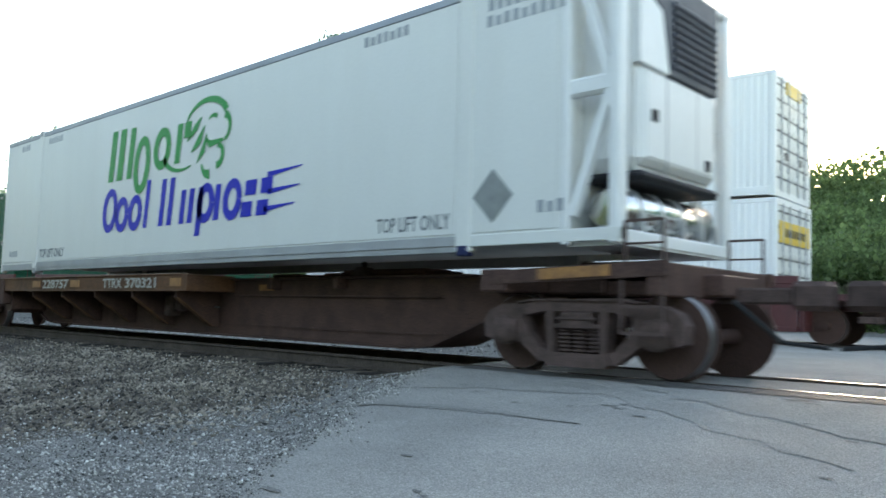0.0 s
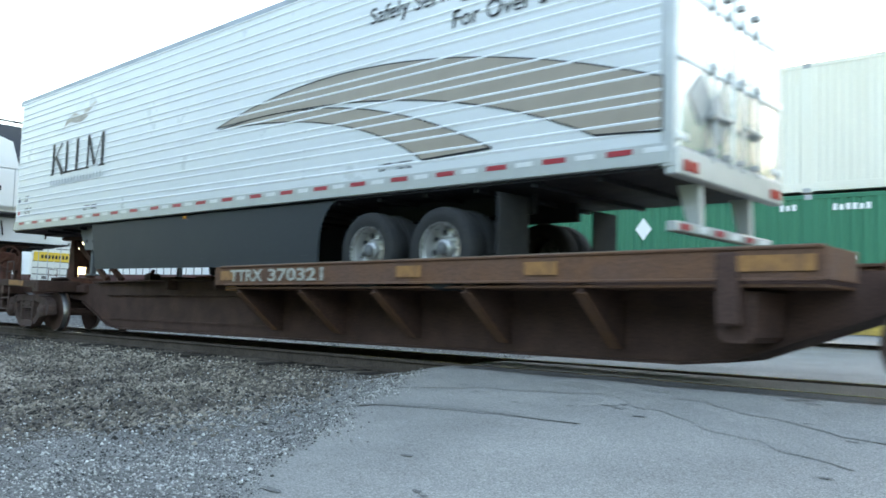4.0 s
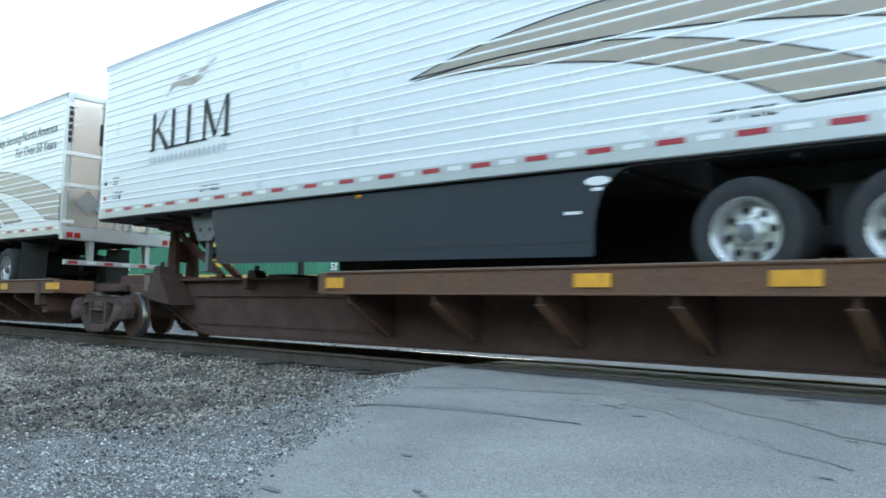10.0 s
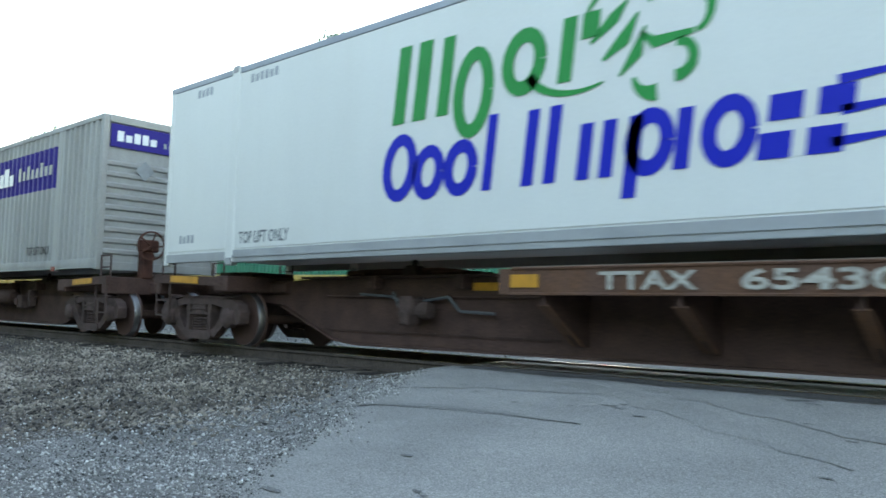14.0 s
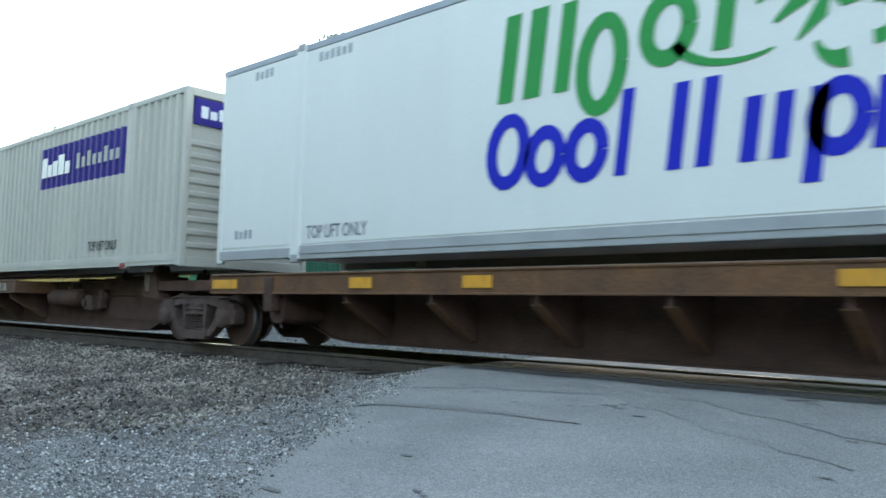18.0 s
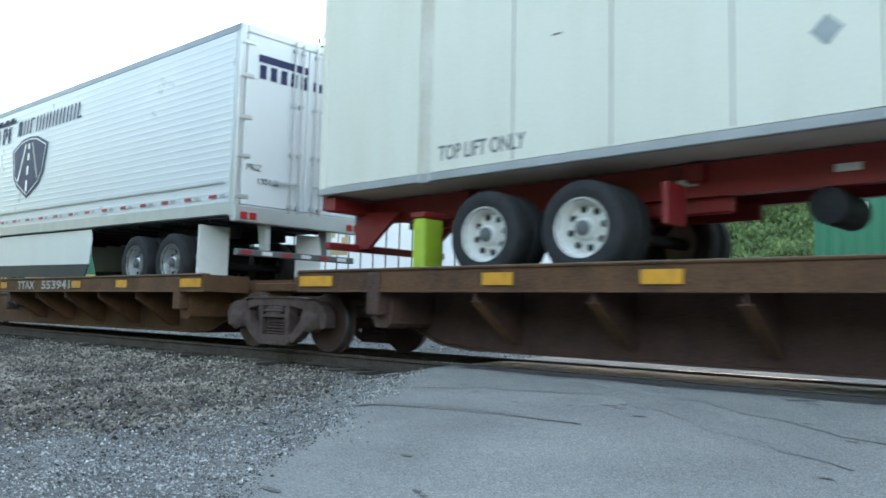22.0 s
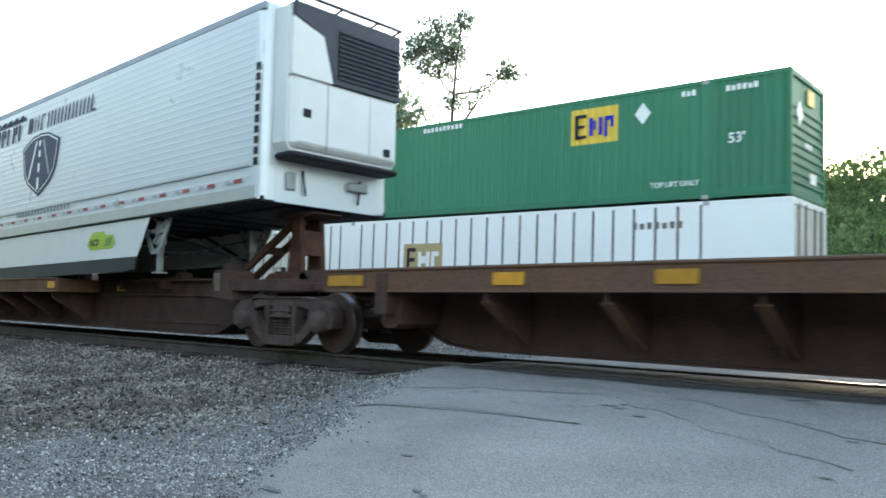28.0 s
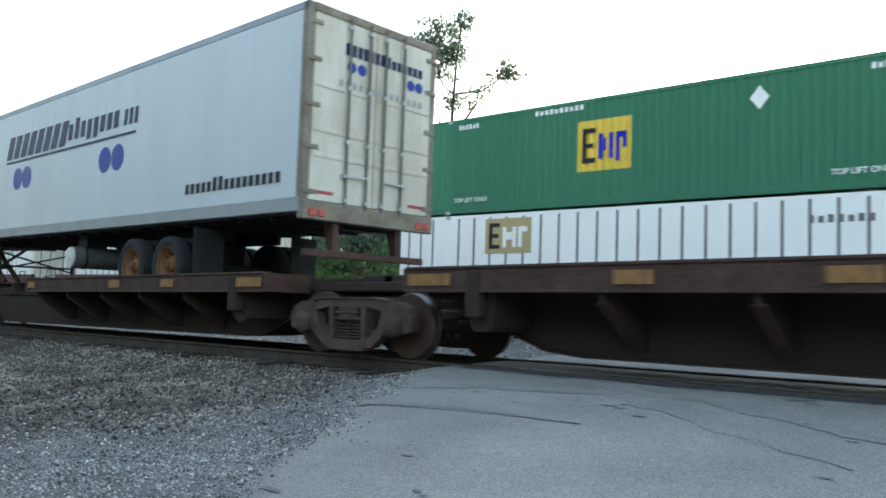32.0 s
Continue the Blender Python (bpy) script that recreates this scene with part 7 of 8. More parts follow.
# plain white trailer with a red sign
tr, at = trailer("plain white smooth trailer with red sign by the nose", -242.97, "R", skin="smooth", reefer="side", rear="plain", axle=2.8, tank=4.65, rim=RIM_WHITE, rim_label="white painted steel rim")
Y = -TR_W - 0.006
part("sign", Shape().box(at(2.52), at(1.62), Y, Y - 0.003, 3.92, 4.66), SIGN_RED, tr, "red sign with pale shape")
part("sign_shape", Shape().prism([(at(2.45), 4.05), (at(2.25), 3.97), (at(1.85), 4.20), (at(1.68), 4.42), (at(1.72), 4.58), (at(2.0), 4.60), (at(2.4), 4.52)], "y", Y - 0.003, Y - 0.006), WHITE_VINYL, tr)
s = Shape()
for i in range(9):
    s.box(at(2.52) + i * 0.1, at(2.52) + i * 0.1 + 0.07, Y, Y - 0.003, 3.76, 3.86)
part("marking", s, INK, tr)
part("sign", Shape().box(at(2.52), at(1.62), Y, Y - 0.003, 3.62, 3.68), SIGN_RED, tr)
s = Shape()
for i in range(5):
    s.box(at(1.05) + i * 0.11, at(1.05) + i * 0.11 + 0.08, Y, Y - 0.003, 2.46, 2.56)
part("marking", s, FADED_INK, tr)

# older white trailer with stained doors
tr, at = trailer("older white trailer with blue marks and rust-stained doors", -313.17, "L", skin="smooth", paint=OLD_WHITE, rear="worn", axle=3.66, tank=8.5, rim=RIM_ORANGE, rim_label="orange rusty steel rim", reefer=None, zoff=-0.06)
xt = at(2 * TR_HALF)
letter_blocks(tr, NAVY_INK, [(xt - 11.3 + i * 0.42, 0.30, 0.0, 1.0) for i in range(8)], Y, 3.90, 0.52, 0.35)
letter_blocks(tr, NAVY_INK, [(xt - 7.9 + i * 0.29, 0.19, -0.05 if i in (3, 4) else 0.1, 0.75 if i not in (1, 9) else 0.95) for i in range(8)] + [(xt - 5.45 + i * 0.2, 0.12, 0.1, 0.7) for i in range(3)], Y, 3.94, 0.50, 0.1)
part("logo_stroke", Shape().box(xt - 11.3, xt - 4.95, Y, Y - 0.004, 3.80, 3.85), NAVY_INK, tr)
for x in (xt - 6.15, xt - 5.62, xt - 10.55, xt - 10.02):
    part("round_mark", Shape().lathe([(0.001, 0), (0.25, 0), (0.25, -0.004), (0.001, -0.004)], (x, Y, 3.42), "y", 24), BLUE_DEEP, tr, "deep blue round mark")
s = Shape()
for i in range(16):
    s.box(xt - 3.1 + i * 0.165, xt - 2.99 + i * 0.165, Y, Y - 0.003, 2.54, 2.70 if i not in (5, 6) else 2.76)
part("marking", s, INK, tr)
t = xt + 0.008
s = Shape()
for i in range(14):
    s.box(t, t + 0.004, -0.62 + i * 0.115, -0.53 + i * 0.115, 4.46, 4.60 if i > 7 else 4.64)
part("logo_word", s, NAVY_INK, tr)
for yy in (-0.5, -0.3, 0.72, 0.90):
    part("round_mark", Shape().lathe([(0.001, 0), (0.085, 0), (0.085, 0.004), (0.001, 0.004)], (t, yy, 4.30), "x", 18), BLUE_DEEP, tr)
s = Shape()
for i in range(14):
    s.box(t, t + 0.003, -0.72 + i * 0.125, -0.65 + i * 0.125, 3.98, 4.08)
part("marking", s, FADED_INK, tr)


# ---------------------------------------------------------------- container on a red chassis
def chassis_load(s_right):
    ch = thing("container_chassis", "red steel container chassis with twin axles", "trailer", "trailers on the near train")
    NEAR_THINGS.append((ch, s_right - TR_HALF, 0.0, -0.35))
    h = TR_HALF
    z0 = 2.16
    for y in (-0.42, 0.42):
        part("main_beam", Shape().prism([(-h + 0.1, z0 - 0.30), (-h + 5.2, z0 - 0.34), (h - 4.2, z0 - 0.34), (h - 3.0, z0 - 0.16), (h - 0.2, z0 - 0.13), (h - 0.2, z0), (-h + 0.1, z0)], "y", y - 0.06, y + 0.06), RED_PAINT, ch)
    for x, e in ((-h + 0.15, 1.2), (-h + 2.0, 0.6), (-h + 5.0, 0.6), (-1.0, 0.5), (1.5, 0.5), (h - 3.6, 0.55), (h - 0.15, 1.2)):
        part("cross_beam", Shape().box(x - 0.09, x + 0.09, -e, e, z0 - 0.20, z0 - 0.01, 0.015), RED_PAINT, ch)
    part("nose_beam", Shape().box(h - 0.10, h + 0.05, -1.25, 1.25, z0 - 0.13, z0 + 0.06, 0.015), RED_PAINT, ch)
    for i in range(5):
        part("marker", Shape().box(h + 0.051, h + 0.056, -1.0 + i * 0.35, -0.82 + i * 0.35, z0 - 0.07, z0 + 0.02), SIGN_YELLOW if i % 2 else WHITE_TAPE, ch)
    for x in (3.9, 3.2, 1.0, 0.5, -1.2, -1.7, -3.2, -4.6):
        part("marker", Shape().box(x - 0.11, x + 0.11, -0.485, -0.481, z0 - 0.22, z0 - 0.15), WHITE_TAPE, ch)
    part("marker", Shape().box(2.3, 2.75, -0.487, -0.481, z0 - 0.25, z0 - 0.14), YELLOW, ch)
    for y in (-1, 1):
        part("landing_leg", Shape().box(h - 3.05, h - 2.89, y * 0.98, y * 0.82, 1.50, z0 - 0.02, 0.015).box(h - 3.02, h - 2.92, y * 0.95, y * 0.85, 1.10, 1.52, 0.01).box(h - 3.14, h - 2.80, y * 1.04, y * 0.76, 1.06, 1.10, 0.01), RED_PAINT, ch)
        part("leg_brace", Shape().bar((h - 2.97, y * 0.9, 1.55), (h - 1.9, y * 0.45, z0 - 0.1), 0.05).bar((h - 2.97, -0.9, 1.62), (h - 2.97, 0.9, 1.62), 0.05), RED_PAINT, ch)
    for a in (2.88, 4.13):
        road_wheels(ch, -h + a, 1.50, RIM_WHITE, "white painted steel rim")
    part("axle_frame", Shape().box(-h + 1.6, -h + 5.3, -0.40, -0.30, z0 - 0.5, z0 - 0.3, 0.02).box(-h + 1.6, -h + 5.3, 0.30, 0.40, z0 - 0.5, z0 - 0.3, 0.02).box(-h + 3.2, -h + 3.6, -0.5, 0.5, 1.5, z0 - 0.3, 0.03), RED_PAINT, ch)
    # Thin red plate in place of the lattice bracket by the wheels.
    part("mudflap", Shape().box(-h + 4.92, -h + 4.97, -1.1, -0.7, 1.50, z0 - 0.25, 0.01), RED_PAINT, ch)
    part("air_tank", Shape().lathe([(0.001, -0.4), (0.17, -0.36), (0.17, 0.36), (0.001, 0.4)], (-h + 6.2, -0.1, 1.65), "y", 16), BLACK, ch, smooth=True)
    part("board_cap", Shape().box(-h + 1.715, -h + 1.925, -1.225, -0.845, 1.762, 1.83, 0.01), RED_PAINT, ch)
    part("wheel_chock", Shape().box(-h + 1.72, -h + 1.92, -1.22, -0.85, 1.12, 1.76, 0.03), LIME, ch, "lime yellow upright board behind the wheels")
    part("tail_beam", Shape().box(-h - 0.02, -h + 0.1, -1.2, 1.2, z0 - 0.18, z0 + 0.02, 0.015).box(-h + 0.0, -h + 0.10, -1.15, 1.15, 1.46, 1.56, 0.012), RED_PAINT, ch)
    for y in (-0.6, 0.6):
        part("guard_strut", Shape().prism([(-h + 0.02, z0 - 0.15), (-h + 0.9, z0 - 0.2), (-h + 0.3, 1.5), (-h + 0.02, 1.5)], "y", y - 0.03, y + 0.03), RED_PAINT, ch)
    # the box on it
    c = thing("freight_container", "yellowed white plate-sided container with yellow sign on chassis", "container", "containers on the near train")
    NEAR_THINGS.append((c, s_right - TR_HALF, 2.165, -0.35))
    w, bh, x1 = BOX_W / 2, 2.93, BOX_L / 2
    part("body", Shape().box(-x1 + 0.02, x1 - 0.02, -w + 0.012, w - 0.012, 0.02, bh - 0.01, 0.02), CREAM, c)
    for y in (-1, 1):
        xs = [-x1 + 0.14, -LIFT - 0.1] + [-LIFT + 0.1 + (2 * LIFT - 0.2) * i / 10 for i in range(11)] + [LIFT + 0.1, x1 - 0.14]
        for i, (a, b) in enumerate(zip(xs, xs[1:])):
            if b - a < 0.3:
                continue
            part("side_panel", Shape().box(a + 0.004, b - 0.004, y * (w + 0.001), y * (w - 0.02), 0.10, bh - 0.09, 0.003), CREAM, c)
            if y < 0 and i > 2:
                part("panel_seam", lambda: Shape().box(-0.009, 0.009, -w - 0.004, -w + 0.01, 0.12, bh - 0.14), SEAM_GREY, c, key="plate_seam", m=pose(a, 0, 0))
            # Short dark bars paint the shade of dents; the panels stay flat.
            if y < 0 and i % 2:
                part("panel_dent", Shape().box(a + 0.5, a + 0.62, -w - 0.003, -w + 0.01, 1.35, 1.37), STRIPE, c)
        part("top_rail", Shape().box(-x1, x1, y * (w + 0.008), y * (w - 0.07), bh - 0.13, bh, 0.01), GREY_RAIL, c)
        part("bottom_rail", Shape().box(-x1, x1, y * (w + 0.008), y * (w - 0.07), 0.0, 0.095, 0.01), GREY_RAIL, c)
        for x in (-LIFT, LIFT):
            part("lifting_post", Shape().box(x - 0.10, x + 0.10, y * (w + 0.01), y * (w - 0.1), 0.0, bh + 0.02, 0.015), DIRTY_WHITE, c)
            part("corner_casting", Shape().box(x - 0.08, x + 0.08, y * (w + 0.014), y * (w - 0.1), -0.02, 0.1, 0.012), GREY_RAIL, c)
        for x in (-1, 1):
            part("corner_post", Shape().box(x * x1, x * (x1 - 0.13), y * (w + 0.006), y * (w - 0.11), 0.0, bh, 0.02), CREAM, c)
    part("sign", Shape().box(1.6, 5.15, SIDE, SIDE - 0.004, bh - 0.80, bh - 0.26), SIGN_YELLOW, c, "yellow sign with dark letter blocks")
    letter_blocks(c, INK, [(2.28 + i * 0.34, 0.22 if i not in (1, 3) else 0.06, 0.0, 1.0 if i not in (1, 3) else 0.2) for i in range(8)], SIDE - 0.005, bh - 0.66, 0.27, 0.05)
    part("end_sign", Shape().box(x1 - 0.019, x1 + 0.002, -1.05, 1.05, bh - 0.62, bh - 0.20), SIGN_YELLOW, c)
    s = Shape()
    for i in range(8):
        s.box(x1 + 0.002, x1 + 0.006, -0.6 + i * 0.17, -0.48 + i * 0.17, bh - 0.5, bh - 0.33)
    part("logo_word", s, INK, c)
    part("placard", Shape().prism([(-0.98, 0.62), (-0.72, 0.88), (-0.46, 0.62), (-0.72, 0.36)], "x", x1 - 0.019, x1 - 0.008), CONT_WHITE, c)
    part("end_tag", Shape().box(x1 - 0.02, x1 + 0.003, -0.80, -0.66, 0.12, 0.26), YELLOW, c)
    lettering("lettering", "TOP LIFT ONLY", 0.25, GREY_INK, c, on_side(LIFT - 1.5, SIDE + 0.001, 0.22), bold=0.003, width=1.28)
    lettering("lettering", "TOP LIFT ONLY", 0.25, GREY_INK, c, on_side(-LIFT + 0.22, SIDE + 0.001, 0.22), bold=0.003, width=1.25)
    marking(c, FADED_INK, LIFT + 0.45, SIDE + 0.002, bh - 0.5, 4)
    part("round_mark", Shape().box(x1 - 0.5, x1 - 0.3, SIDE, SIDE - 0.004, 0.42, 0.52), INK, c)
    part("round_mark", Shape().prism([(-1.75, 0.8), (-1.62, 0.93), (-1.49, 0.8), (-1.62, 0.67)], "y", SIDE, SIDE - 0.004), PLACARD, c)


chassis_load(-205.27)


# ---------------------------------------------------------------- the far train: stacked containers in well wagons
def far_container(u_right, level, style, sign=None, sign_at=0.5, zc=1.92, dia=2.2, half=(0.72, 0.48), label=""):
    """level: 0 in the well, 1 on top. style: green, dark, striped, plain or cream."""
    paint = {"green": GREEN, "dark": DARK_GREEN, "striped": STRIPED_WHITE, "plain": STRIPED_WHITE, "cream": CREAM}[style]
    lab = label or {"green": "green corrugated container with yellow sign", "dark": "dark green corrugated container with small white marks", "striped": "white container with dark upright posts", "plain": "white corrugated container with yellow sign", "cream": "yellowed white corrugated container"}[style]
    c = thing("stacked_container", lab, "container", "containers on the far train")
    FAR_THINGS.append((c, u_right - BOX_L / 2, 0.365 + level * (BOX_H + 0.045)))
    w, x1, h = BOX_W / 2, BOX_L / 2, BOX_H
    container_frame(c, paint, paint, paint)
    # painted square, as spans of the folds
    sx = -x1 + BOX_L * sign_at if isinstance(sign_at, float) else sign_at
    zs = [0.21, zc - half[1], zc + half[1], h - 0.09]
    area = []
    if sign == "square":
        area = [(sx - half[0], sx + half[0], zc - half[1], zc + half[1], 1)]
        slot = SIGN_YELLOW
    elif sign == "brown":
        slot = SIGN_TAN
        area = [(sx - 0.8, sx + 0.8, zc - half[1], zc + half[1], 1)]
    else:
        slot = SIGN_YELLOW
    for y in (-1, 1):
        for a, b in ((-x1 + 0.13, -LIFT - 0.12), (-LIFT + 0.12, LIFT - 0.12), (LIFT + 0.12, x1 - 0.13)):
            if style == "striped":
                part("side_panel", Shape().box(a, b, y * (w - 0.004), y * (w - 0.05), 0.21, h - 0.09), paint, c)
                n = max(2, round((b - a) / 0.60))
                for i in range(n if a < -LIFT or a > LIFT else n + 1):
                    if y < 0 and a < LIFT:
                        part("side_post", lambda: Shape().box(-0.035, 0.035, 0.03, -0.004, 0.2, h - 0.09, 0.004), STRIPE, c, key="side_post", m=pose(a + (b - a) * (i + 0.5) / (n + 0.5), -w, 0))
            else:
                part("side_wall", corrugated(a, b, y * (w - 0.004), y, 0.235 if style in ("green", "dark") else 0.16, 0.034 if style in ("green", "dark") else 0.02, zs, area if y < 0 else []), [paint, slot], c)
    y = SIDE - 0.001
    if sign == "square":
        q = half[0] / 0.82
        letter_blocks(c, INK, [(sx + q * a, q * b, lo, hi) for a, b, lo, hi in ((-0.66, 0.12, 0, 1), (-0.66, 0.40, 0, 0.14), (-0.66, 0.34, 0.44, 0.56), (-0.66, 0.40, 0.86, 1.0))], y, zc - 0.68 * half[1], 1.36 * half[1], 0.0)
        letter_blocks(c, ROYAL, [(sx + q * a, q * b, lo, hi) for a, b, lo, hi in ((-0.16, 0.12, 0, 0.8), (-0.02, 0.08, 0.25, 0.65), (0.16, 0.12, 0, 0.8), (0.36, 0.10, -0.1, 0.8), (0.36, 0.28, 0.62, 0.8), (0.56, 0.10, 0.3, 0.8))], y, zc - 0.56 * half[1], 1.24 * half[1], 0.0)
    if sign == "brown":
        if style == "striped":
            part("sign", Shape().box(sx - 0.8, sx + 0.8, y + 0.004, y - 0.004, zc - 0.5, zc + 0.5), SIGN_TAN, c, "faded brown sign")
        letter_blocks(c, INK, [(sx - 0.66, 0.12, 0, 1), (sx - 0.66, 0.38, 0, 0.16), (sx - 0.66, 0.34, 0.42, 0.58), (sx - 0.66, 0.38, 0.84, 1.0)], y - 0.004, zc - 0.37, 0.74, 0.0)
        letter_blocks(c, WHITE_VINYL, [(sx - 0.18, 0.13, 0, 0.8), (sx + 0.16, 0.13, 0, 0.8), (sx - 0.05, 0.2, 0.3, 0.6), (sx + 0.36, 0.13, 0, 0.8), (sx + 0.36, 0.30, 0.6, 0.8)], y - 0.004, zc - 0.33, 0.72, 0.0)
    mark = WHITE_VINYL if style == "green" else PLACARD
    if style in ("green", "dark"):
        for x in (sx + dia,):
            part("placard", Shape().prism([(x, 2.0), (x + 0.22, 2.28), (x, 2.56), (x - 0.22, 2.28)], "y", y, y - 0.006), mark, c, "white diamond placard")
        for x in (-x1 + 0.75, LIFT + 0.55):
            lettering("lettering", "53'", 0.34, mark, c, on_side(x, y, 1.30), bold=0.006)
        lettering("lettering", "TOP LIFT ONLY", 0.18, mark, c, on_side(LIFT - 1.4, y, 0.36), bold=0.003)
        lettering("lettering", "TOP LIFT ONLY", 0.18, mark, c, on_side(-LIFT + 0.22, y, 0.36), bold=0.003)
        for x, z in ((-LIFT + 0.35, h - 0.34), (LIFT - 0.6, h - 0.34), (LIFT + 0.5, h - 0.36), (-x1 + 0.7, h - 0.36)):
            marking(c, mark, x, y, z, 6 if x > -x1 + 0.71 and abs(x) > 5.6 else 3, 0.13, 0.085, 0.14)
        marking(c, mark, -3.0, y, h - 0.27, 10, 0.16, 0.1, 0.14)
        # ribbed end with small signs
        louvred_end(c, x1, paint, paint, slats=9)
        part("placard", Shape().prism([(-0.92, 1.95), (-0.66, 2.25), (-0.40, 1.95), (-0.66, 1.65)], "x", x1 - 0.02, x1 - 0.008), mark, c, "white diamond placard")
        if style == "green":
            part("end_sign", Shape().box(x1 - 0.03, x1 - 0.006, -0.05, 0.45, 2.28, 2.66), SIGN_YELLOW, c)
        part("end_label", Shape().box(x1 - 0.03, x1 - 0.006, 0.15, 0.62, 0.42, 0.68), mark, c)
        s = Shape()
        for i in range(5):
            s.box(x1 - 0.02, x1 - 0.007, -0.25 + i * 0.11, -0.18 + i * 0.11, 1.22, 1.34)
        part("marking", s, mark, c, key=("end_marking", style))
    else:
        tail_leaves(c, x1, h, w, style)
        if style == "striped":
            marking(c, STRIPE, LIFT - 1.9, y, h - 0.62, 7, 0.2, 0.12, 0.17)
        if sign == "banner":
            for x, z0, z1, k in ((sx - 1.65, 1.95, 2.52, 3.3),):
                part("sign", Shape().box(x, x + k, y, y - 0.004, z0, z1), SIGN_YELLOW, c, "yellow sign with dark letter blocks")
                letter_blocks(c, INK, [(x + 0.62 + i * 0.32, 0.21 if i not in (1, 3) else 0.06, 0, 1.0 if i not in (1, 3) else 0.2) for i in range(8)], y - 0.005, z0 + 0.14, 0.28, 0.0)
                if level:
                    lettering("lettering", "Intermodal", 0.62, INK, c, on_side(x + 0.1, y - 0.002, 1.25), bold=0.01)
            part("end_sign", Shape().box(x1 - 0.03, x1 + 0.004, -0.5 if level else -1.1, 0.55 if level else 1.1, h - 0.42 if level else h - 1.0, h - 0.12 if level else h - 0.5), SIGN_YELLOW, c)
            s = Shape()
            for i in range(8):
                s.box(x1 + 0.004, x1 + 0.008, -0.7 + i * 0.19, -0.58 + i * 0.19, h - 0.85, h - 0.66)
            part("logo_word", s, INK if not level else CONT_WHITE, c)
        if style == "plain":
            marking(c, FADED_INK, LIFT - 1.2, y, 0.4, 4, 0.25, 0.15, 0.12)
    return c


def tail_leaves(c, x1, h, w, style):
    leaf = DIRTY_WHITE if style != "plain" else CONT_WHITE
    for y in (-1, 1):
        d = part("door", Shape().box(x1 - 0.07, x1 - 0.02, y * 0.01, y * (w - 0.125), 0.18, h - 0.16, 0.01), leaf, c, "stained white container door" if leaf is DIRTY_WHITE else "")
        for yy in (0.35, 0.85):
            part("lock_rod", Shape().rod((x1 - 0.0, y * yy, 0.12), (x1 - 0.0, y * yy, h - 0.1), 0.022, 7), STRIPE if style == "striped" else GALV, d)
        part("lock_box", Shape().box(x1 - 0.02, x1 + 0.012, y * 0.35, y * 0.62, 0.9, 1.08, 0.01), STRIPE, d)
        if style == "plain":
            # Dark strips draw the lines between the door's louvre ribs.
            for i in range(7):
                part("door_seam", Shape().box(x1 - 0.021, x1 - 0.012, y * 0.05, y * (w - 0.16), 0.42 + i * 0.36, 0.47 + i * 0.36), STRIPE, d)
            for i in range(6):
                part("door_rib", Shape().box(x1 - 0.021, x1 - 0.004, y * 0.05, y * (w - 0.16), 0.5 + i * 0.36, 0.62 + i * 0.36, 0.008), leaf, d)


def well_wagon(u_right, paint):
    wg = thing("well_wagon", "yellow well wagon under stacked containers" if paint is WELL_YELLOW else "maroon well wagon under stacked containers", "railway wagon", "wagons of the far train")
    mid = u_right - BOX_L / 2
    FAR_THINGS.append((wg, mid, 0.0))
    n = BOX_L / 2 + 0.5
    for y in (-1, 1):
        part("side_sill", Shape().box(-n, n, y * 1.50, y * 1.38, 1.30, 1.48, 0.015).box(-n, n, y * 1.48, y * 1.42, 0.36, 1.31).box(-n, n, y * 1.50, y * 1.34, 0.26, 0.37, 0.01), paint, wg)
        for i in range(13):
            x = -n + 0.6 + i * (2 * n - 1.2) / 12
            part("side_rib", Shape().box(x - 0.05, x + 0.05, y * 1.52, y * 1.475, 0.36, 1.31, 0.008), paint, wg)
    part("well_floor", Shape().box(-n, n, -1.34, 1.34, 0.27, 0.34), paint, wg)
    for x in (-1, 1):
        part("end_platform", Shape().box(x * n, x * (n + 1.75), -1.35, 1.35, 0.95, 1.10, 0.02).box(x * n, x * (n + 0.12), -1.4, 1.4, 0.27, 1.10, 0.01).box(x * n, x * (n + 2.2), -0.35, 0.35, 0.75, 0.96, 0.02), paint, wg)
        b = part("bogie", bogie_frame, RUST_BOGIE, wg, key="bogie", m=pose(x * (n + 1.3), 0, 0))
        for dx in (-0.89, 0.89):
            part("wheelset", wheelset, [WHEEL, TREAD], b, key="wheelset", m=pose(dx, 0, 0.421), smooth=True)
        s = Shape()
        for yy in (-1.2, -0.75):
            s.bar((x * (n + 1.7), yy, 1.1), (x * (n + 1.7), yy, 1.75), 0.03)
        s.bar((x * (n + 1.7), -1.2, 1.75), (x * (n + 1.7), -0.75, 1.75), 0.03).bar((x * (n + 1.7), -1.2, 1.45), (x * (n + 1.7), -0.75, 1.45), 0.025)
        part("handrail", s, paint, wg)
    return wg


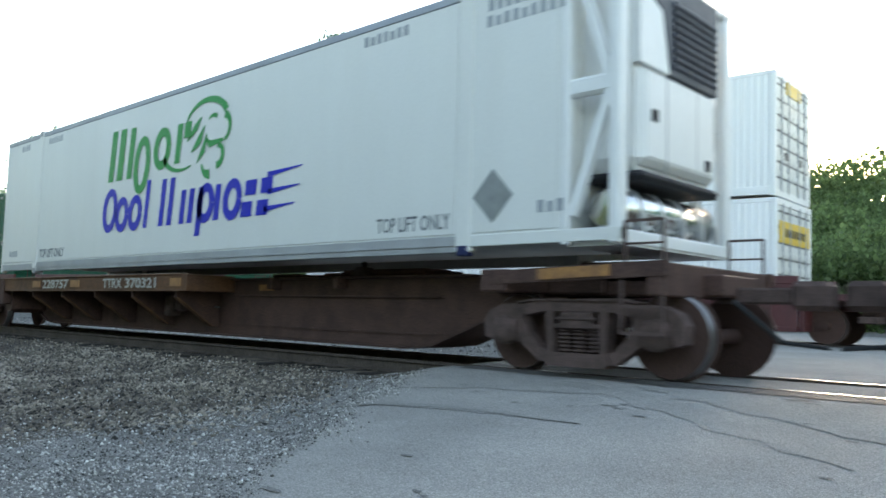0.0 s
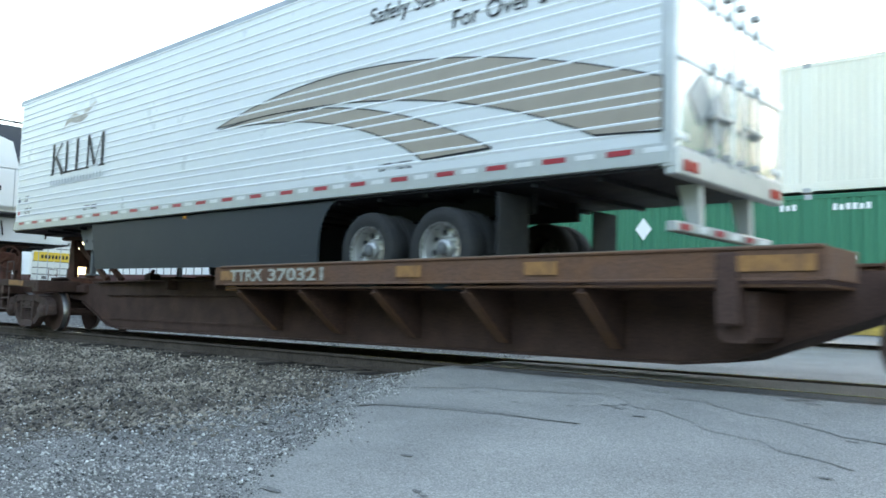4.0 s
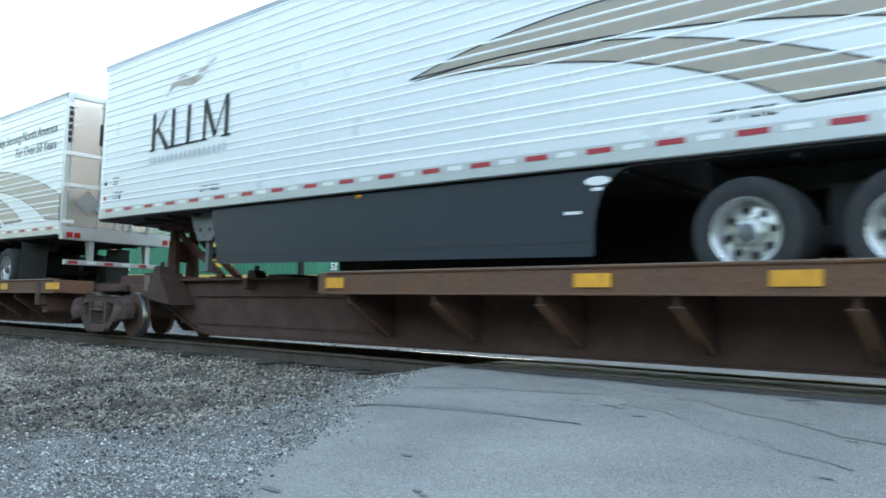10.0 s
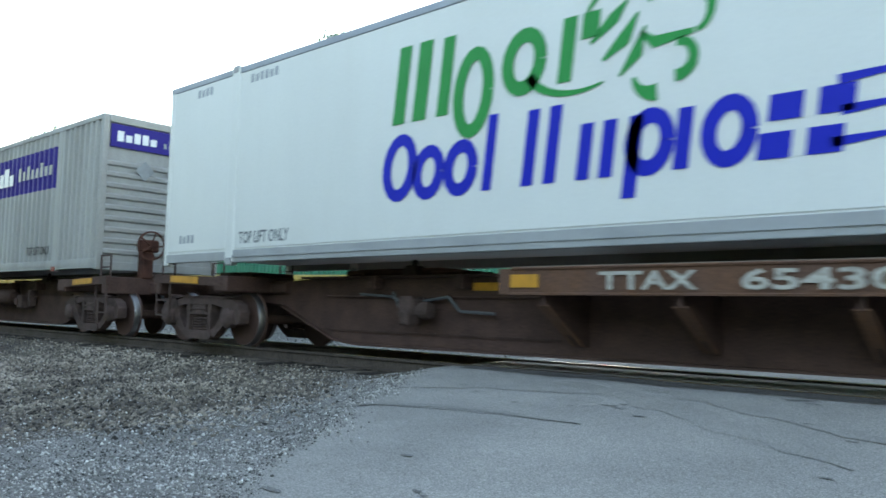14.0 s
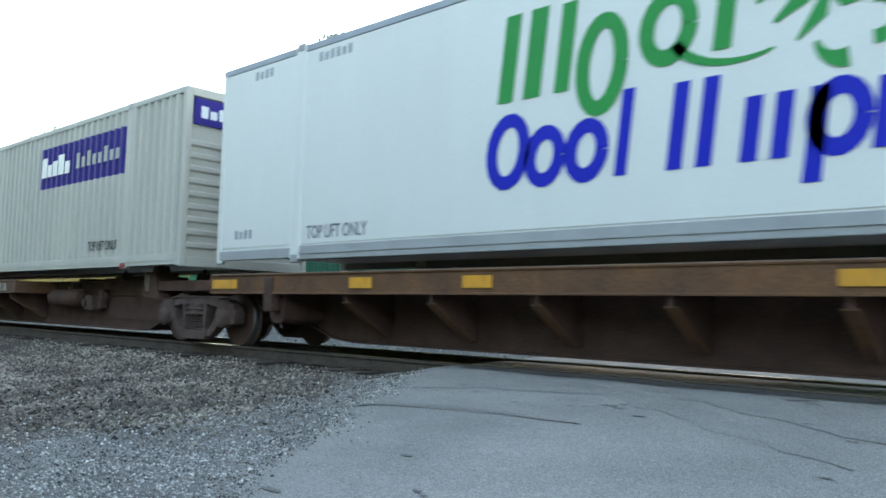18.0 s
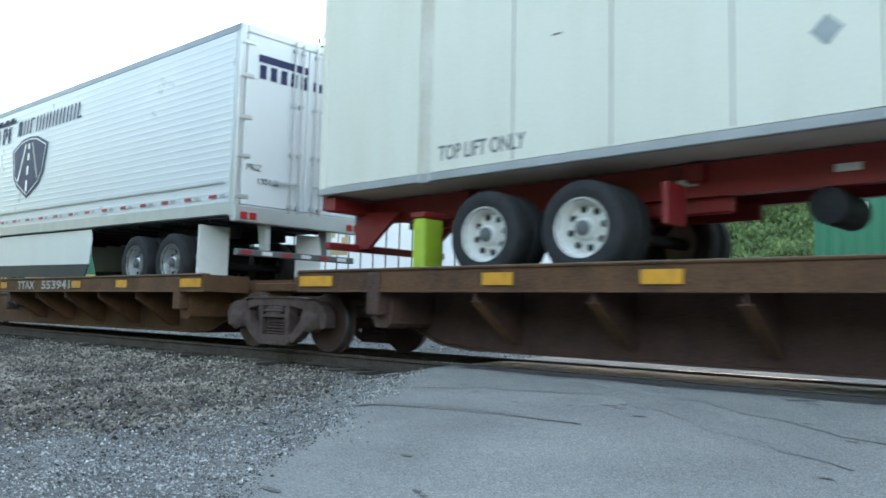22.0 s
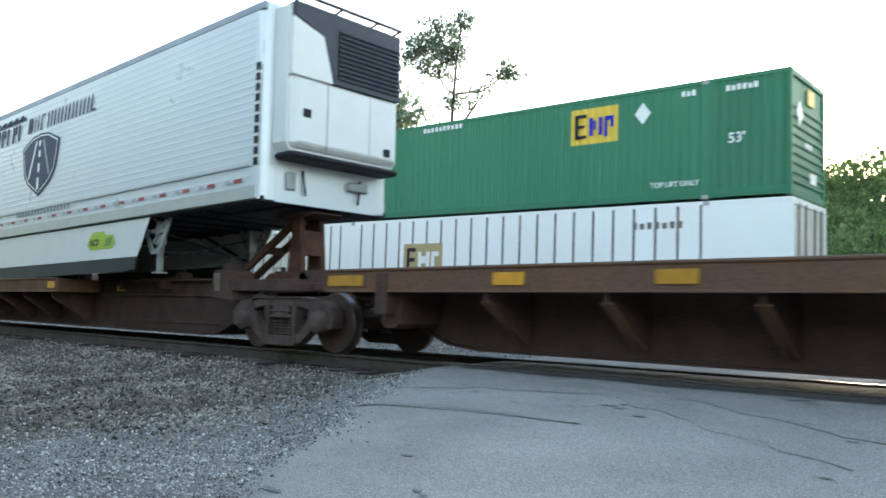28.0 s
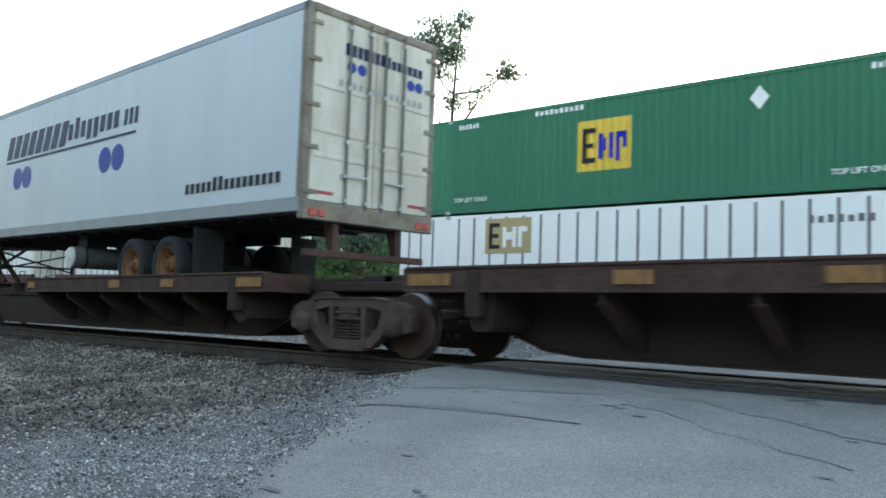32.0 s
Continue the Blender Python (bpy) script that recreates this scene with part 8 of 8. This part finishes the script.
# right end along the train, wagon paint, lower box, upper box
STACKS = [
    (-48.0, WELL_RED, ("dark", None, 0.5), ("dark", None, 0.5)),
    (-28.1, WELL_RED, ("dark", None, 0.5), ("dark", None, 0.5)),
    (-6.65, WELL_RED, ("plain", "banner", 0.29), ("plain", "banner", 0.70)),
    (16.2, WELL_RED, ("striped", "brown", 0.77, 2.2), ("green", "square", 0.525, 1.70, -4.4)),
    (35.4, WELL_YELLOW, ("green", None, 0.5), ("cream", None, 0.5)),
    (56.4, WELL_YELLOW, ("green", "square", 0.22), ("green", "square", 0.5)),
    (78.4, WELL_YELLOW, ("green", "square", 0.51), ("green", "square", 0.5)),
    (101.6, WELL_YELLOW, ("green", "square", 0.49), ("green", "square", 0.5)),
    (123.8, WELL_YELLOW, ("green", None, 0.5), ("green", "square", 0.5)),
    (143.9, WELL_YELLOW, ("green", None, 0.5), ("green", "square", 0.5)),
    (168.1, WELL_YELLOW, ("dark", None, 0.5), ("green", "square", 0.5)),
    (187.3, WELL_YELLOW, ("green", "square", 0.68), ("green", "square", 0.66)),
    (206.9, WELL_RED, ("striped", "brown", 0.275, 2.3), ("green", "square", 0.5)),
    (227.0, WELL_RED, ("green", None, 0.5), ("green", "square", 0.5)),
    (249.9, WELL_RED, ("striped", "brown", 0.26, 2.1), ("green", "square", 0.63, 2.1, 1.4)),
    (269.5, WELL_RED, ("striped", "brown", 0.32, 1.6), ("green", "square", 0.69, 2.15, 1.4)),
    (289.5, WELL_RED, ("striped", None, 0.3), ("green", "square", 0.683, 2.15, 1.3)),
    (313.1, WELL_RED, ("striped", "brown", 0.26, 2.25), ("green", "square", 0.449, 1.62, 4.0, (0.80, 0.68))),
]
for u_r, wagon, low, high in STACKS:
    well_wagon(u_r, wagon)
    far_container(u_r, 0, *low)
    far_container(u_r, 1, *high)


# ---------------------------------------------------------------- crossing signal beyond the far track
def crossing_signal(x, y):
    z0 = ground_height(x, y)
    sg = thing("crossing_signal", "grey level crossing signal with crossbuck and red lamps", "railway signal")
    sg.matrix_basis = pose(x, y, z0, 0, 0, 12)
    part("base", Shape().lathe([(0.001, 0), (0.28, 0), (0.28, 0.06), (0.10, 0.22), (0.001, 0.22)], (0, 0, 0), "z", 14), GALV, sg)
    part("mast", Shape().rod((0, 0, 0.1), (0, 0, 5.1), 0.07, 10, 0.055), GALV, sg)
    part("cap", Shape().lathe([(0.001, 5.1), (0.09, 5.1), (0.06, 5.18), (0.001, 5.22)], (0, 0, 0), "z", 10), GALV, sg)
    for s in (-1, 1):
        part("crossbuck_arm", Shape().bar((-0.48, -0.09 - 0.02 * s, 4.0 - 0.5 * s), (0.48, -0.09 - 0.02 * s, 4.0 + 0.5 * s), 0.02, 0.16), GALV, sg)
        part("crossbuck_arm", Shape().bar((0.09 + 0.02 * s, -0.60, 4.05 - 0.5 * s), (0.09 + 0.02 * s, 0.60, 4.05 + 0.5 * s), 0.02, 0.2), WHITE_VINYL, sg)
    part("lamp_bar", Shape().rod((-0.55, -0.05, 2.65), (0.55, -0.05, 2.65), 0.03, 8), GALV, sg)
    for dx, lit in ((-0.46, False), (0.46, True)):
        b = part("lamp_shade", Shape().lathe([(0.001, 0.0), (0.30, 0.0), (0.30, -0.02), (0.001, -0.02)], (dx, -0.08, 2.65), "y", 20).lathe([(0.155, -0.02), (0.17, -0.02), (0.17, -0.26), (0.155, -0.26)], (dx, -0.08, 2.65), "y", 20), BLACK, sg)
        part("lens", Shape().lathe([(0.001, -0.10), (0.09, -0.095), (0.145, -0.05), (0.145, -0.02), (0.001, -0.02)], (dx, -0.08, 2.65), "y", 18), glow if lit else fading, b, "lit red lens" if lit else "fading red lens", smooth=True)
    part("bell", Shape().lathe([(0.001, 0), (0.16, 0), (0.16, 0.06), (0.10, 0.14), (0.001, 0.16)], (0.0, -0.16, 3.25), "z", 14), GALV, sg)
    part("gate_arm", Shape().bar((0.12, 0.1, 4.55), (1.25, 0.25, 4.72), 0.03, 0.10), WHITE_VINYL, sg)


crossing_signal(-15.58, 17.0)


# ---------------------------------------------------------------- trees and undergrowth
def leaf_cloud(name, blobs, clumps, per, size, spread, material, parent, seed, hollow=0.45):
    """Leaves as small bent cards gathered in clumps that sit in and on rounded masses."""
    rng = np.random.default_rng(seed)
    bl = np.array(blobs, float)
    weight = bl[:, 3] ** 2.2
    pick = rng.choice(len(bl), clumps, p=weight / weight.sum())
    d = rng.normal(size=(clumps, 3))
    d /= np.linalg.norm(d, axis=1)[:, None]
    r = bl[pick, 3] * (hollow + (1.12 - hollow) * rng.random(clumps) ** 0.6)
    centre = bl[pick, :3] + d * r[:, None] * np.array([1, 1, 0.85])
    n = clumps * per
    c = np.repeat(centre, per, 0) + np.clip(rng.normal(size=(n, 3)), -1.5, 1.5) * spread * np.array([1, 1, 0.6])
    a = rng.normal(size=(n, 3))
    a /= np.linalg.norm(a, axis=1)[:, None]
    b = np.cross(a, rng.normal(size=(n, 3)))
    b /= np.linalg.norm(b, axis=1)[:, None]
    s = (size * rng.uniform(0.6, 1.3, n))[:, None]
    v = np.stack([c - a * s * 0.5, c + b * s * 0.30, c + a * s * 0.5, c - b * s * 0.30], 1).reshape(-1, 3)
    me = bpy.data.meshes.new(name)
    me.vertices.add(n * 4)
    me.vertices.foreach_set("co", v.reshape(-1))
    me.loops.add(n * 4)
    me.loops.foreach_set("vertex_index", np.arange(n * 4, dtype=np.int32))
    me.polygons.add(n)
    me.polygons.foreach_set("loop_start", np.arange(0, n * 4, 4, dtype=np.int32))
    me.materials.append(material)
    me.update(calc_edges=True)
    ob = new(name, me)
    ob.parent = parent
    return ob, centre


def tree(label, base, blobs, clumps, per, size, spread, material, seed, trunk=0.35, hollow=0.45):
    t = thing("tree", label, "tree")
    x, y = base
    z = ground_height(x, y)
    bl = sorted(blobs, key=lambda b: b[2])
    top = bl[-1]
    rnd = random.Random(seed)
    tr = Shape()
    last, knots = Vector((x, y, z - 0.2)), []
    goal = Vector((top[0], top[1], top[2]))
    for i in range(1, 9):
        k = i / 8
        p = Vector((x, y, z)).lerp(goal, k) + Vector((rnd.uniform(-0.25, 0.25), rnd.uniform(-0.25, 0.25), 0)) * (1 - k * 0.5)
        tr.rod(last, p, trunk * (1 - 0.82 * (i - 1) / 8), 9, trunk * (1 - 0.82 * i / 8))
        knots.append(p)
        last = p
    part("trunk", tr, BARK, t, smooth=True)
    cl, centres = leaf_cloud("crown", blobs, clumps, per, size, spread, material, t, seed, hollow)
    for b in bl:
        goal = Vector(b[:3])
        below = [p for p in knots if p.z < goal.z - 0.3] or knots[:2]
        start = min(below, key=lambda p: (p - goal).length)
        mid = start.lerp(goal, 0.5) + Vector((0, 0, -0.12 * (goal - start).length))
        s = Shape().rod(start, mid, trunk * 0.30, 6, trunk * 0.22).rod(mid, goal, trunk * 0.22, 6, trunk * 0.08)
        near = [Vector(c) for c in centres if (Vector(c) - goal).length < b[3] * 1.25]
        rnd.shuffle(near)
        for c in near[:14]:
            s.rod(mid.lerp(goal, rnd.uniform(0.4, 1.0)), c, trunk * 0.07, 4, trunk * 0.02)
        part("limb", s, BARK, t)
    return t


BLOBS_B = [(-40.1, 26, 18.0, 1.4), (-43.1, 27, 17.7, 1.6), (-38.1, 26, 16.3, 1.4), (-46.9, 26, 15.9, 2.1), (-41.7, 25, 15.0, 2.4), (-37.7, 27, 14.0, 1.8), (-51.7, 26, 13.9, 2.1), (-46.0, 25, 12.5, 2.8), (-39.8, 26, 11.7, 2.8), (-35.3, 26, 12.4, 1.5), (-53.9, 26, 12.4, 1.3), (-35.5, 26, 9.7, 2.1), (-43.2, 26, 9.0, 3.1), (-38.0, 25, 7.8, 2.5), (-33.8, 26, 10.4, 0.9), (-44.5, 26, 5.6, 2.8), (-39.5, 26, 4.6, 2.6), (-49.0, 26, 7.0, 2.6), (-36.0, 26, 5.4, 2.2), (-42.0, 25, 2.6, 2.4)]
BLOBS_C = [(-34.0, 28, 18.2, 1.4), (-32.1, 28, 18.5, 0.8), (-35.5, 28, 17.6, 1.2), (-32.8, 28, 16.8, 1.2), (-34.2, 28, 15.9, 1.1), (-36.5, 28, 17.1, 0.7), (-28.8, 28, 14.7, 0.7), (-30.0, 28, 13.9, 0.6), (-30.8, 28, 13.1, 0.5), (-32.7, 28, 13.6, 0.6), (-34.6, 28, 13.7, 0.4), (-28.1, 28, 14.7, 0.5)]
BLOBS_D = [(-19.9, 40, 11.4, 1.0), (-18.9, 40, 11.8, 0.9), (-20.6, 40, 10.8, 1.1), (-18.9, 40, 10.4, 1.2), (-19.9, 40, 9.5, 1.4)]
tree("broad dark green leafy tree seen over the train", (-78, 24), [(-82.5, 24, 15.7, 2.3), (-75.3, 25, 15.1, 2.4), (-88.0, 24, 13.9, 2.3), (-69.8, 24, 12.6, 1.9), (-78.1, 23, 12.4, 3.0), (-66.6, 24, 11.1, 1.2), (-89.2, 24, 11.9, 1.8), (-74, 24, 9.5, 2.6), (-84, 24, 9.8, 2.6)], 560, 24, 0.44, 0.5, LEAF_DARK, 11, 0.45, 0.2)
tree("wide dark green leafy tree behind the far train", (-45, 26), BLOBS_B, 1500, 26, 0.36, 0.40, LEAF_DARK, 12, 0.45, 0.2)
tree("slender tall tree with sparse open crown", (-33.6, 28), BLOBS_C, 210, 20, 0.24, 0.28, LEAF_THIN, 13, 0.22, 0.15)
tree("small round tree on the far hillside", (-19.5, 40), BLOBS_D, 200, 24, 0.32, 0.45, LEAF_THIN, 14, 0.22)


def undergrowth(name, label, rows, clumps, per, size, spread, material, seed):
    """Bushes and far woods that nobody could count: one object."""
    rnd = random.Random(seed)
    blobs = []
    for x0, x1, y, height, r in rows:
        x = x0
        while x < x1:
            rr = r * rnd.uniform(0.7, 1.25)
            yy = y + rnd.uniform(-1.5, 1.5)
            z = ground_height(x, yy)
            top = height * rnd.uniform(0.75, 1.1)
            k = rr * 0.6
            while k < top:
                blobs.append((x + rnd.uniform(-0.4, 0.4) * r, yy, z + k, rr))
                k += rr * 0.9
            x += rr * 1.1
    ob, _ = leaf_cloud(name, blobs, clumps, per, size, spread, material, None, seed, 0.55)
    return tagged(ob, label, "bushes", kind="stuff")


undergrowth("lineside_bushes", "bright green lineside bushes beyond the far track", [(-62, -24, 21.5, 2.3, 1.0), (-62, -20, 24.0, 3.4, 1.4), (-15, 10, 26.0, 3.2, 1.5)], 5200, 24, 0.26, 0.30, LEAF_BRIGHT, 21)
undergrowth("hillside_bushes", "green bushes that cover the far hillside", [(-66, 12, 32, 2.6, 1.5), (-60, 12, 37, 2.4, 1.6), (-42, 12, 42, 2.2, 1.7), (-42, 12, 47, 2.4, 1.9)], 5600, 24, 0.34, 0.45, LEAF_BRIGHT, 22)
undergrowth("hillside_wood", "dense woodland along the top of the hill", [(-52, 14, 53, 2.8, 1.9), (-56, 14, 57, 3.0, 2.2), (-150, -60, 62, 7, 4.0)], 3600, 24, 0.42, 0.55, LEAF_HILL, 23)


# ---------------------------------------------------------------- movement
def motions():
    for ob, s, z, tilt in NEAR_THINGS:
        walk(ob, [(t, pose(s + run_near(t) + SLACK.get(t, 0.0), 0, z, 0, tilt, 0)) for t in RUN_TIMES])
    for ob, u, z in FAR_THINGS:
        walk(ob, [(0.0, far_pose(u, 0, z)), (16.0, far_pose(u - 16.0 * FAR_SPEED, 0, z)), (32.0, far_pose(u - 32.0 * FAR_SPEED, 0, z))])
    for w, dx, s in TURNING:
        rows = []
        for i in range(961):
            t = i / FPS
            if -25.0 < s + run_near(t) < 4.0:
                rows.append((t, pose(dx, 0, 0.421, 0, math.degrees(run_near(t) / 0.421) % 360.0, 0)))
        if not rows:
            continue
        if rows[0][0] > 0:
            rows.insert(0, (0.0, rows[0][1]))
        if rows[-1][0] < 32.0:
            rows.append((32.0, rows[-1][1]))
        walk(w, rows)


motions()
